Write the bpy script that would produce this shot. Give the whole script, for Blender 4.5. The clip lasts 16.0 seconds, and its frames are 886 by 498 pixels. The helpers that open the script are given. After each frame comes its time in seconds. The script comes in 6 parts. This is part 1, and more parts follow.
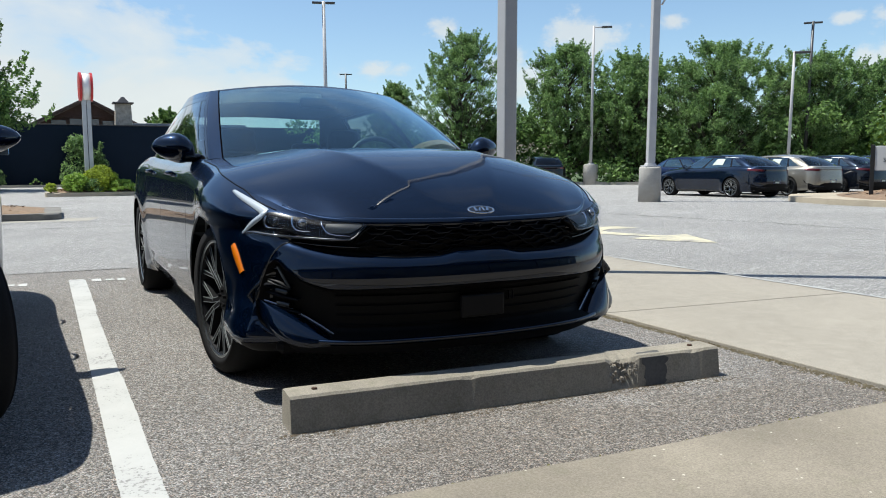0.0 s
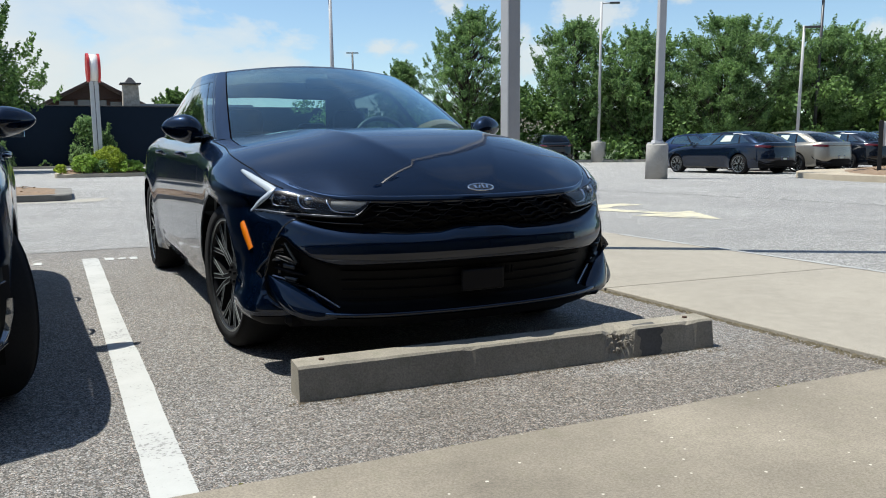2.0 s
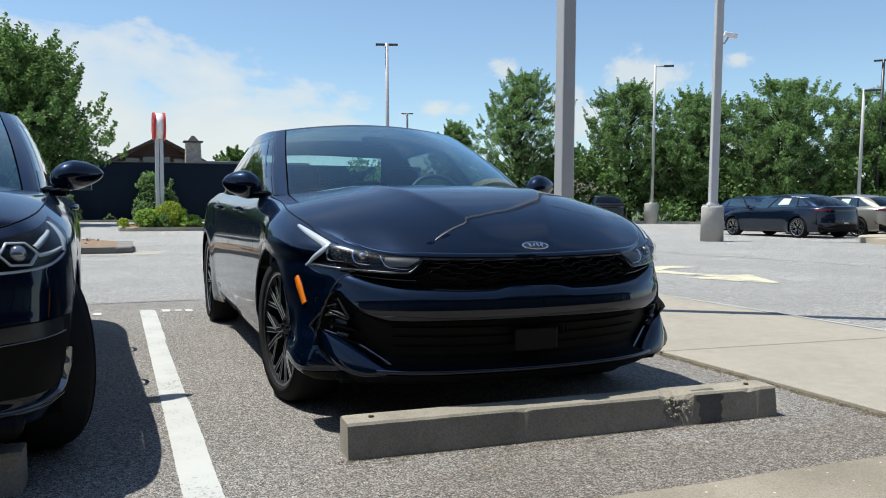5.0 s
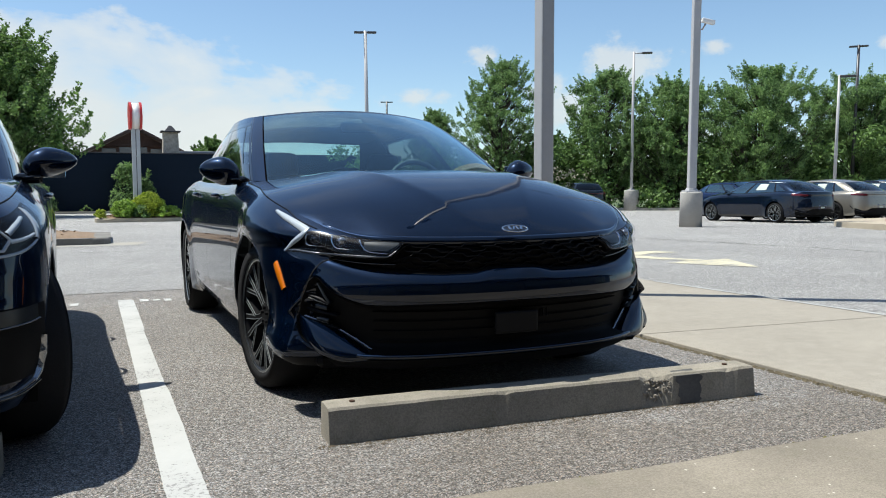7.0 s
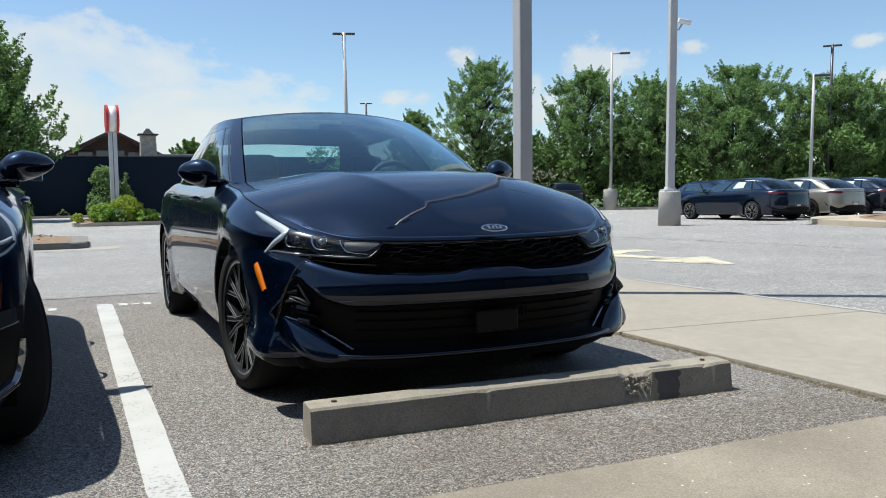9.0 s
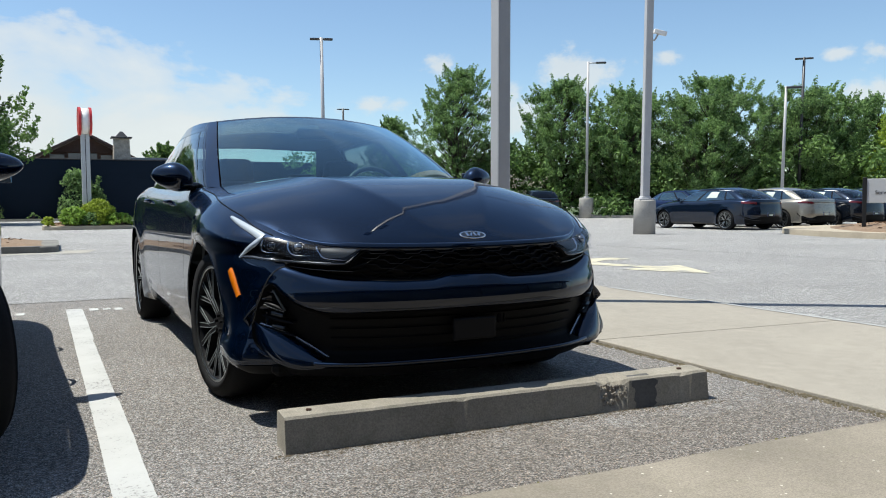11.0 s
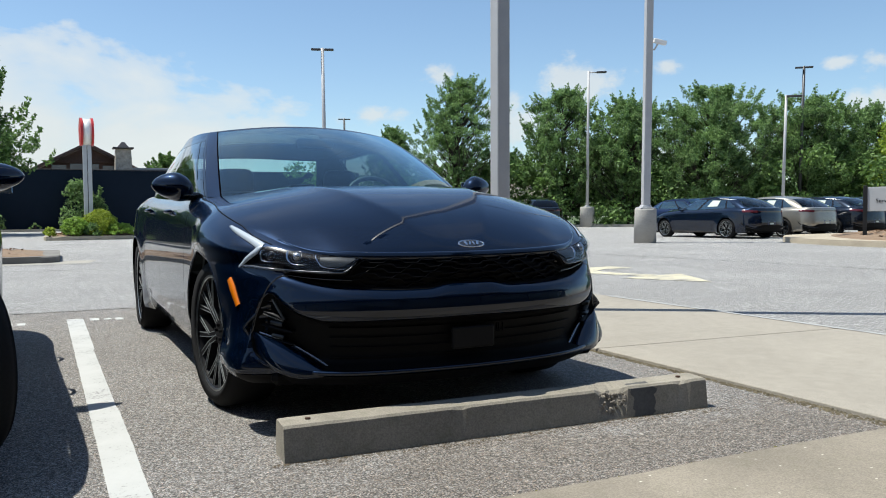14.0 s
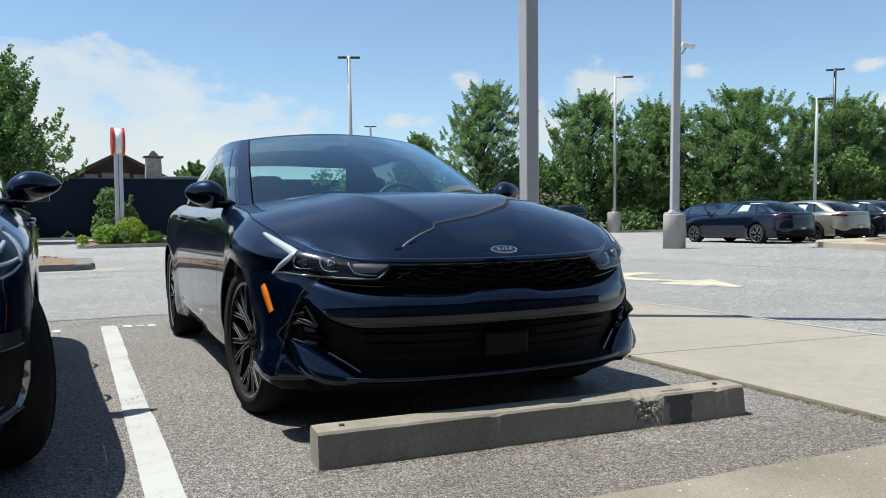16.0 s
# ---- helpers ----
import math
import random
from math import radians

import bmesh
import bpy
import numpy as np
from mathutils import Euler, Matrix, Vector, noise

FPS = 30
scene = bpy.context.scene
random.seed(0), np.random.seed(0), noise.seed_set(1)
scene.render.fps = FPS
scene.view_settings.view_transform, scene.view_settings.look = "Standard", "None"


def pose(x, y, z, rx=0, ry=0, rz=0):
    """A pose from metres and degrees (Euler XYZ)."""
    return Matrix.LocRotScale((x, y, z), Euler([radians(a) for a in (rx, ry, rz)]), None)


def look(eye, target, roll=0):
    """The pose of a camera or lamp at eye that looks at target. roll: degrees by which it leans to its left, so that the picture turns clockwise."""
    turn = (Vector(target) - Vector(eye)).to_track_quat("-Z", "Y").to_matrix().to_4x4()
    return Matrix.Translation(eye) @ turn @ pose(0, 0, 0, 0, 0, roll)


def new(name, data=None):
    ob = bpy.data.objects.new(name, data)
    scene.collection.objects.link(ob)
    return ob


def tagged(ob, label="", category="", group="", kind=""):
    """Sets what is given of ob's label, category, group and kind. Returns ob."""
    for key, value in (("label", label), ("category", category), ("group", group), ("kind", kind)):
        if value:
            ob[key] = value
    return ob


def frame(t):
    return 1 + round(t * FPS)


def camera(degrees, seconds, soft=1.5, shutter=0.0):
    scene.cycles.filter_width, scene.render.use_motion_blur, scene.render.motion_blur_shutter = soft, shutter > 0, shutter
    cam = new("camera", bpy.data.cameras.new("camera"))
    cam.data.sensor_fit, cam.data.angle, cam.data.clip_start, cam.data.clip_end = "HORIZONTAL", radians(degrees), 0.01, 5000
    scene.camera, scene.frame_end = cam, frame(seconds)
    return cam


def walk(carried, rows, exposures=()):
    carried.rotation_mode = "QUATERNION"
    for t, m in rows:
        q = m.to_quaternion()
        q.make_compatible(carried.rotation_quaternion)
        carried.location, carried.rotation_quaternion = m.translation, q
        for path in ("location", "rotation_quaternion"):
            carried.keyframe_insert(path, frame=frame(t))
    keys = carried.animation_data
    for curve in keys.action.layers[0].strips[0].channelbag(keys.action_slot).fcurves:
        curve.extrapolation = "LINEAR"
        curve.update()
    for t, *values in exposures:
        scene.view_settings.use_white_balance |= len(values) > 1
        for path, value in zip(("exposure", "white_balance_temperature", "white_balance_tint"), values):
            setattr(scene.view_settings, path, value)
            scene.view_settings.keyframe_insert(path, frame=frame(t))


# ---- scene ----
# ---- camera ----
cam = camera(58.5, 16.0, soft=1.0)
PATH = [
    (0, (-1.458, -3.511, 0.878), (-0.593, -1.718, 0.683), -0.4),
    (0.5, (-1.471, -3.591, 0.88), (-0.595, -1.806, 0.662), -1.0),
    (1, (-1.49, -3.608, 0.883), (-0.633, -1.816, 0.645), -1.1),
    (1.5, (-1.485, -3.607, 0.876), (-0.627, -1.818, 0.627), -0.9),
    (2, (-1.481, -3.622, 0.878), (-0.638, -1.825, 0.63), -0.8),
    (2.5, (-1.494, -3.641, 0.859), (-0.667, -1.831, 0.652), 0.1),
    (3, (-1.464, -3.588, 0.867), (-0.705, -1.745, 0.694), -0.1),
    (3.5, (-1.49, -3.621, 0.865), (-0.776, -1.758, 0.725), -0.1),
    (4, (-1.483, -3.614, 0.877), (-0.75, -1.756, 0.773), 0.0),
    (6.5, (-1.485, -3.589, 0.856), (-0.754, -1.73, 0.758), 0.0),
    (7, (-1.476, -3.593, 0.852), (-0.7, -1.754, 0.724), -0.5),
    (7.5, (-1.482, -3.588, 0.851), (-0.721, -1.743, 0.708), -0.6),
    (8, (-1.477, -3.593, 0.853), (-0.704, -1.753, 0.732), -0.9),
    (8.5, (-1.469, -3.612, 0.85), (-0.659, -1.789, 0.712), -1.0),
    (9, (-1.48, -3.611, 0.848), (-0.66, -1.791, 0.722), -1.0),
    (11.5, (-1.471, -3.58, 0.846), (-0.575, -1.795, 0.734), -0.5),
    (12, (-1.468, -3.594, 0.842), (-0.55, -1.821, 0.716), -0.6),
    (12.5, (-1.473, -3.608, 0.845), (-0.54, -1.844, 0.715), -0.6),
    (13, (-1.475, -3.61, 0.849), (-0.57, -1.83, 0.735), -0.4),
    (13.5, (-1.47, -3.603, 0.849), (-0.591, -1.809, 0.747), -0.4),
    (14, (-1.47, -3.598, 0.845), (-0.597, -1.801, 0.759), -0.6),
    (14.5, (-1.475, -3.587, 0.843), (-0.619, -1.781, 0.787), -0.6),
    (15, (-1.475, -3.574, 0.842), (-0.652, -1.752, 0.779), -0.8),
    (15.5, (-1.473, -3.57, 0.847), (-0.636, -1.755, 0.77), -0.9),
    (16, (-1.488, -3.575, 0.843), (-0.674, -1.749, 0.774), -0.9),
]
walk(cam, [(t, look(eye, target, roll)) for t, eye, target, roll in PATH], exposures=[(0.0, 0.45, 6450, 4.5)])

# ---- light ----
SUN_DIR = Vector((-0.882, 0.471, math.tan(radians(67.8)))).normalized()
sun = new("sun", bpy.data.lights.new("sun", "SUN"))
sun.data.energy, sun.data.angle, sun.data.color = 5.0, radians(0.53), (1.0, 0.955, 0.89)
sun.matrix_world = look((-6, 8, 20), Vector((-6, 8, 20)) - SUN_DIR)


def nodes_of(tree):
    """A short hand for making and linking nodes in one tree."""
    def make(kind, ins=None, **attrs):
        n = tree.nodes.new("ShaderNode" + kind)
        for k, v in attrs.items():
            setattr(n, k, v)
        for k, v in (ins or {}).items():
            if isinstance(v, bpy.types.NodeSocket):
                tree.links.new(v, n.inputs[k])
            else:
                n.inputs[k].default_value = v
        return n
    return make


def ramp(make, fac, stops, interpolation="LINEAR"):
    n = make("ValToRGB", {"Fac": fac})
    n.color_ramp.interpolation = interpolation
    el = n.color_ramp.elements
    while len(el) < len(stops):
        el.new(0.5)
    for e, (p, c) in zip(el, stops):
        e.position = p
        e.color = (c, c, c, 1) if isinstance(c, (int, float)) else (*c, 1)
    return n.outputs["Color"]


def build_world():
    w = bpy.data.worlds.new("sky")
    scene.world = w
    w.use_nodes = True
    t = w.node_tree
    t.nodes.clear()
    mk = nodes_of(t)
    sky = mk("TexSky", sky_type="NISHITA", sun_disc=False, sun_elevation=math.asin(SUN_DIR.z),
             sun_rotation=math.atan2(SUN_DIR.x, SUN_DIR.y), altitude=300, air_density=1.0, dust_density=0.5, ozone_density=2.8)
    co = mk("TexCoord").outputs["Generated"]
    sep = mk("SeparateXYZ", {0: co})
    # a broad cloud bank low in the north that thins out eastwards, and small heaped clouds beyond it
    m1 = mk("Mapping", {"Vector": co, "Location": (0.35, 0.2, 0.0), "Scale": (8.0, 8.0, 15.0)})
    n1 = mk("TexNoise", {"Vector": m1.outputs[0], "Scale": 1.0, "Detail": 8.0, "Roughness": 0.55, "Distortion": 0.2})
    m2 = mk("Mapping", {"Vector": co, "Scale": (26.0, 26.0, 40.0)})
    n2 = mk("TexNoise", {"Vector": m2.outputs[0], "Scale": 1.0, "Detail": 6.0, "Roughness": 0.6})
    east = mk("MapRange", {"Value": sep.outputs["X"], "From Min": -0.4, "From Max": 0.8, "To Min": 0.0, "To Max": 1.0})
    rim = ramp(mk, east.outputs[0], [(0.0, 0.22), (0.25, 0.24), (0.39, 0.205), (0.50, 0.16), (0.62, 0.105), (1.0, 0.06)])
    dens = mk("Math", {0: rim, 1: sep.outputs["Z"]}, operation="SUBTRACT")
    lump = mk("MapRange", {"Value": n1.outputs["Fac"], "From Min": 0.3, "From Max": 0.7, "To Min": -0.075, "To Max": 0.055})
    dens = mk("Math", {0: dens.outputs[0], 1: lump.outputs[0]}, operation="ADD")
    cover = ramp(mk, dens.outputs[0], [(0.0, 0.0), (0.025, 0.52), (0.09, 0.84)])
    total = cover
    puffs = (((0.575, 0.803, 0.160), 0.055, 0.028), ((0.520, 0.847, 0.112), 0.05, 0.035), ((0.657, 0.734, 0.172), 0.017, 0.010), ((0.783, 0.600, 0.165), 0.016, 0.009),
             ((0.825, 0.545, 0.162), 0.042, 0.016), ((0.818, 0.562, 0.120), 0.055, 0.022), ((0.813, 0.548, 0.195), 0.012, 0.010), ((0.430, 0.886, 0.173), 0.024, 0.013), ((0.355, 0.926, 0.124), 0.035, 0.013))
    wob = mk("MapRange", {"Value": n2.outputs["Fac"], "From Min": 0.25, "From Max": 0.75, "To Min": -0.75, "To Max": 0.75})
    for c, w, h in puffs:
        rel = mk("VectorMath", {0: co, 1: c}, operation="SUBTRACT")
        rel = mk("VectorMath", {0: rel.outputs[0], 1: (1 / w, 1 / w, 1 / h)}, operation="MULTIPLY")
        dist = mk("VectorMath", {0: rel.outputs[0]}, operation="LENGTH")
        d = mk("Math", {0: wob.outputs[0], 1: dist.outputs["Value"]}, operation="SUBTRACT")
        f = mk("MapRange", {"Value": d.outputs[0], "From Min": -1.15, "From Max": -0.25, "To Min": 0.0, "To Max": 0.72}, interpolation_type="SMOOTHSTEP")
        total = mk("Math", {0: total, 1: f.outputs[0]}, operation="MAXIMUM").outputs[0]
    # thin high cloud overhead
    m3 = mk("Mapping", {"Vector": co, "Scale": (2.6, 2.6, 4.0), "Location": (1.3, 0.4, 0.2)})
    n3 = mk("TexNoise", {"Vector": m3.outputs[0], "Scale": 1.0, "Detail": 7.0, "Roughness": 0.58, "Distortion": 0.3})
    high = mk("MapRange", {"Value": sep.outputs["Z"], "From Min": 0.26, "From Max": 0.40, "To Min": 0.0, "To Max": 1.0})
    thin = mk("Math", {0: ramp(mk, n3.outputs["Fac"], [(0.50, 0.0), (0.68, 0.28)]), 1: high.outputs[0]}, operation="MULTIPLY")
    total = mk("Math", {0: total, 1: thin.outputs[0]}, operation="MAXIMUM").outputs[0]
    white = mk("MixRGB", {"Fac": n1.outputs["Fac"], "Color1": (4.7, 4.75, 4.85, 1), "Color2": (5.8, 5.8, 5.75, 1)})
    mix = mk("MixRGB", {"Fac": total, "Color1": sky.outputs[0], "Color2": white.outputs[0]})
    bg = mk("Background", {"Color": mix.outputs[0], "Strength": 0.112})
    out = mk("OutputWorld", {"Surface": bg.outputs[0]})


build_world()

# ---- materials ----
MATS = {}


def material(name, color=(0.5, 0.5, 0.5), rough=0.6, metal=0.0, spec=0.5, coat=0.0, coat_rough=0.03, var=0.12, scale=6.0,
             fine=90.0, bump=0.0, bump_scale=200.0, rnd=0.0, flakes=0.0, emit=None):
    """Procedural material: base colour with variation at two scales, bump and per-object change."""
    if name in MATS:
        return MATS[name]
    m = bpy.data.materials.new(name)
    m.use_nodes = True
    t = m.node_tree
    t.nodes.clear()
    mk = nodes_of(t)
    co = mk("TexCoord").outputs["Object"]
    big = mk("TexNoise", {"Vector": co, "Scale": scale, "Detail": 4.0, "Roughness": 0.6})
    small = mk("TexNoise", {"Vector": co, "Scale": fine, "Detail": 3.0, "Roughness": 0.6})
    s = mk("Math", {0: big.outputs["Fac"], 1: small.outputs["Fac"]}, operation="ADD")
    val = mk("MapRange", {"Value": s.outputs[0], "From Min": 0.6, "From Max": 1.4, "To Min": 1 - var, "To Max": 1 + var})
    v = val.outputs[0]
    if rnd:
        info = mk("ObjectInfo")
        r = mk("MapRange", {"Value": info.outputs["Random"], "To Min": 1 - rnd, "To Max": 1 + rnd})
        v = mk("Math", {0: v, 1: r.outputs[0]}, operation="MULTIPLY").outputs[0]
    col = mk("VectorMath", {0: color, "Scale": v}, operation="SCALE").outputs[0]
    p = mk("BsdfPrincipled", {"Base Color": col, "Roughness": rough, "Metallic": metal, "Specular IOR Level": spec,
                              "Coat Weight": coat, "Coat Roughness": coat_rough})
    if bump:
        bn = mk("TexNoise", {"Vector": co, "Scale": bump_scale, "Detail": 4.0, "Roughness": 0.65})
        b = mk("Bump", {"Height": bn.outputs["Fac"], "Strength": bump, "Distance": 0.01})
        t.links.new(b.outputs[0], p.inputs["Normal"])
    if emit:
        p.inputs["Emission Color"].default_value = (*emit[:3], 1)
        p.inputs["Emission Strength"].default_value = emit[3]
    mk("OutputMaterial", {"Surface": p.outputs[0]})
    MATS[name] = m
    return m


def asphalt_material(name, stones, binder, worn, stone_scale=85.0, coarse_scale=38.0, brown=(1.0, 0.83, 0.70), dirt=False):
    m = bpy.data.materials.new(name)
    m.use_nodes = True
    t = m.node_tree
    t.nodes.clear()
    mk = nodes_of(t)
    co = mk("TexCoord").outputs["Object"]
    vor = mk("TexVoronoi", {"Vector": co, "Scale": stone_scale, "Randomness": 1.0}, feature="F1")
    vor2 = mk("TexVoronoi", {"Vector": co, "Scale": stone_scale * 2.7}, feature="F1")
    shade = mk("SeparateColor", {0: vor.outputs["Color"]})
    stone = ramp(mk, shade.outputs[0], [(0.0, stones[0]), (0.35, stones[1]), (0.75, stones[2]), (1.0, stones[3])])
    # some stones brownish, some bluish
    warm = ramp(mk, shade.outputs[1], [(0.50, 0.0), (0.95, 1.0)])
    stone = mk("MixRGB", {"Fac": warm, "Color1": stone, "Color2": (*brown, 1)}, blend_type="MULTIPLY").outputs[0]
    cool = ramp(mk, shade.outputs[2], [(0.55, 0.0), (0.95, 0.8)])
    stone = mk("MixRGB", {"Fac": cool, "Color1": stone, "Color2": (0.90, 0.94, 1.0, 1)}, blend_type="MULTIPLY").outputs[0]
    gap = ramp(mk, vor.outputs["Distance"], [(0.46, 0.0), (0.74, 1.0)])
    c1 = mk("MixRGB", {"Fac": gap, "Color1": stone, "Color2": (*binder, 1)})
    patch = mk("TexNoise", {"Vector": co, "Scale": 0.35, "Detail": 5.0, "Roughness": 0.6})
    grime = mk("TexNoise", {"Vector": co, "Scale": 2.3, "Detail": 6.0, "Roughness": 0.7})
    pf = mk("MapRange", {"Value": patch.outputs["Fac"], "From Min": 0.3, "From Max": 0.7, "To Min": 0.86, "To Max": 1.12})
    gf = mk("MapRange", {"Value": grime.outputs["Fac"], "From Min": 0.3, "From Max": 0.7, "To Min": 0.9, "To Max": 1.08})
    k = mk("Math", {0: pf.outputs[0], 1: gf.outputs[0]}, operation="MULTIPLY")
    coarse = mk("TexNoise", {"Vector": co, "Scale": coarse_scale, "Detail": 3.0, "Roughness": 0.75})
    cf = mk("MapRange", {"Value": coarse.outputs["Fac"], "From Min": 0.38, "From Max": 0.62, "To Min": 0.70, "To Max": 1.34})
    k = mk("Math", {0: k.outputs[0], 1: cf.outputs[0]}, operation="MULTIPLY")
    c2 = mk("VectorMath", {0: c1.outputs[0], "Scale": k.outputs[0]}, operation="SCALE")
    if dirt:
        # silt and dark grit that gathers between the wheel stop and the sidewalk edge
        sep = mk("SeparateXYZ", {0: co})
        wob = mk("MapRange", {"Value": grime.outputs["Fac"], "From Min": 0.3, "From Max": 0.7, "To Min": -0.35, "To Max": 0.35})
        along = mk("Math", {0: sep.outputs["Y"], 1: wob.outputs[0]}, operation="ADD")
        band = mk("MapRange", {"Value": along.outputs[0], "From Min": -0.85, "From Max": -1.25, "To Min": 0.0, "To Max": 1.0})
        side = mk("MapRange", {"Value": sep.outputs["X"], "From Min": -1.3, "From Max": -0.4, "To Min": 0.0, "To Max": 1.0})
        df = mk("Math", {0: band.outputs[0], 1: side.outputs[0]}, operation="MULTIPLY")
        c2 = mk("MixRGB", {"Fac": df.outputs[0], "Color1": c2.outputs[0], "Color2": (0.80, 0.755, 0.70, 1)}, blend_type="MULTIPLY")
    c3 = mk("MixRGB", {"Fac": 0.12, "Color1": c2.outputs[0], "Color2": (*worn, 1)})
    hgt = mk("Math", {0: vor.outputs["Distance"], 1: vor2.outputs["Distance"]}, operation="ADD")
    b = mk("Bump", {"Height": hgt.outputs[0], "Strength": 0.9, "Distance": 0.005}, invert=True)
    p = mk("BsdfPrincipled", {"Base Color": c3.outputs[0], "Roughness": 0.86, "Specular IOR Level": 0.35, "Normal": b.outputs[0]})
    mk("OutputMaterial", {"Surface": p.outputs[0]})
    MATS[name] = m
    return m


def concrete_material(name, color, stain=0.25, moss=0.0, specks=0.0):
    m = bpy.data.materials.new(name)
    m.use_nodes = True
    t = m.node_tree
    t.nodes.clear()
    mk = nodes_of(t)
    co = mk("TexCoord").outputs["Object"]
    a = mk("TexNoise", {"Vector": co, "Scale": 1.1, "Detail": 6.0, "Roughness": 0.62})
    b = mk("TexNoise", {"Vector": co, "Scale": 14.0, "Detail": 6.0, "Roughness": 0.7})
    c = mk("TexNoise", {"Vector": co, "Scale": 150.0, "Detail": 3.0, "Roughness": 0.8})
    f1 = mk("MapRange", {"Value": a.outputs["Fac"], "From Min": 0.3, "From Max": 0.7, "To Min": 1 - stain, "To Max": 1 + stain * 0.6})
    f2 = mk("MapRange", {"Value": b.outputs["Fac"], "From Min": 0.3, "From Max": 0.7, "To Min": 0.9, "To Max": 1.08})
    f3 = mk("MapRange", {"Value": c.outputs["Fac"], "From Min": 0.36, "From Max": 0.64, "To Min": 0.78, "To Max": 1.20})
    k = mk("Math", {0: f1.outputs[0], 1: f2.outputs[0]}, operation="MULTIPLY")
    k = mk("Math", {0: k.outputs[0], 1: f3.outputs[0]}, operation="MULTIPLY")
    col = mk("VectorMath", {0: color, "Scale": k.outputs[0]}, operation="SCALE").outputs[0]
    if moss:
        mf = ramp(mk, b.outputs["Fac"], [(0.5, 0.0), (0.68, moss)])
        col = mk("MixRGB", {"Fac": mf, "Color1": col, "Color2": (0.06, 0.065, 0.03, 1)}).outputs[0]
    if specks:
        v = mk("TexVoronoi", {"Vector": co, "Scale": 17.0}, feature="F1")
        wob = mk("Math", {0: v.outputs["Distance"], 1: mk("Math", {0: b.outputs["Fac"], 1: 0.16}, operation="MULTIPLY").outputs[0]}, operation="ADD")
        sf = ramp(mk, wob.outputs[0], [(0.125, specks), (0.16, 0.0)])
        col = mk("MixRGB", {"Fac": sf, "Color1": col, "Color2": (0.62, 0.58, 0.5, 1)}).outputs[0]
    h = mk("Math", {0: b.outputs["Fac"], 1: c.outputs["Fac"]}, operation="ADD")
    bm_ = mk("Bump", {"Height": h.outputs[0], "Strength": 0.35, "Distance": 0.004})
    p = mk("BsdfPrincipled", {"Base Color": col, "Roughness": 0.85, "Specular IOR Level": 0.3, "Normal": bm_.outputs[0]})
    mk("OutputMaterial", {"Surface": p.outputs[0]})
    MATS[name] = m
    return m


def road_paint_material(name, color, wear):
    """Worn paint: chips and pores that let the asphalt colour through."""
    m = bpy.data.materials.new(name)
    m.use_nodes = True
    t = m.node_tree
    t.nodes.clear()
    mk = nodes_of(t)
    co = mk("TexCoord").outputs["Object"]
    a = mk("TexNoise", {"Vector": co, "Scale": 3.0, "Detail": 6.0, "Roughness": 0.7})
    b = mk("TexNoise", {"Vector": co, "Scale": 70.0, "Detail": 3.0, "Roughness": 0.7})
    s = mk("Math", {0: a.outputs["Fac"], 1: b.outputs["Fac"]}, operation="ADD")
    f = ramp(mk, mk("Math", {0: s.outputs[0], 1: 0.5}, operation="MULTIPLY").outputs[0], [(wear - 0.05, 1.0), (wear, 0.0)])
    g = mk("MapRange", {"Value": a.outputs["Fac"], "From Min": 0.3, "From Max": 0.7, "To Min": 0.88, "To Max": 1.05})
    base = mk("VectorMath", {0: color, "Scale": g.outputs[0]}, operation="SCALE")
    col = mk("MixRGB", {"Fac": f, "Color1": base.outputs[0], "Color2": (0.22, 0.215, 0.21, 1)})
    bp_ = mk("Bump", {"Height": b.outputs["Fac"], "Strength": 0.4, "Distance": 0.003})
    p = mk("BsdfPrincipled", {"Base Color": col.outputs[0], "Roughness": 0.7, "Normal": bp_.outputs[0]})
    mk("OutputMaterial", {"Surface": p.outputs[0]})
    MATS[name] = m
    return m


def glass_material(name, tint, gloss=1.0, coating=(1, 1, 1)):
    """Thin pane: tinted see-through with a mirror share by Fresnel."""
    m = bpy.data.materials.new(name)
    m.use_nodes = True
    t = m.node_tree
    t.nodes.clear()
    mk = nodes_of(t)
    # mirror share of a thin pane, the same from both sides
    lw = mk("LayerWeight", {"Blend": 0.5})
    f5 = mk("Math", {0: lw.outputs["Facing"], 1: 5.0}, operation="POWER")
    fr = mk("Math", {0: f5.outputs[0], 1: 0.957, 2: 0.043}, operation="MULTIPLY_ADD")
    k = mk("Math", {0: fr.outputs[0], 1: gloss}, operation="MULTIPLY", use_clamp=True)
    tr = mk("BsdfTransparent", {"Color": (*tint, 1)})
    gl = mk("BsdfGlossy", {"Color": (*coating, 1), "Roughness": 0.01})
    mx = mk("MixShader", {0: k.outputs[0], 1: tr.outputs[0], 2: gl.outputs[0]})
    mk("OutputMaterial", {"Surface": mx.outputs[0]})
    MATS[name] = m
    return m


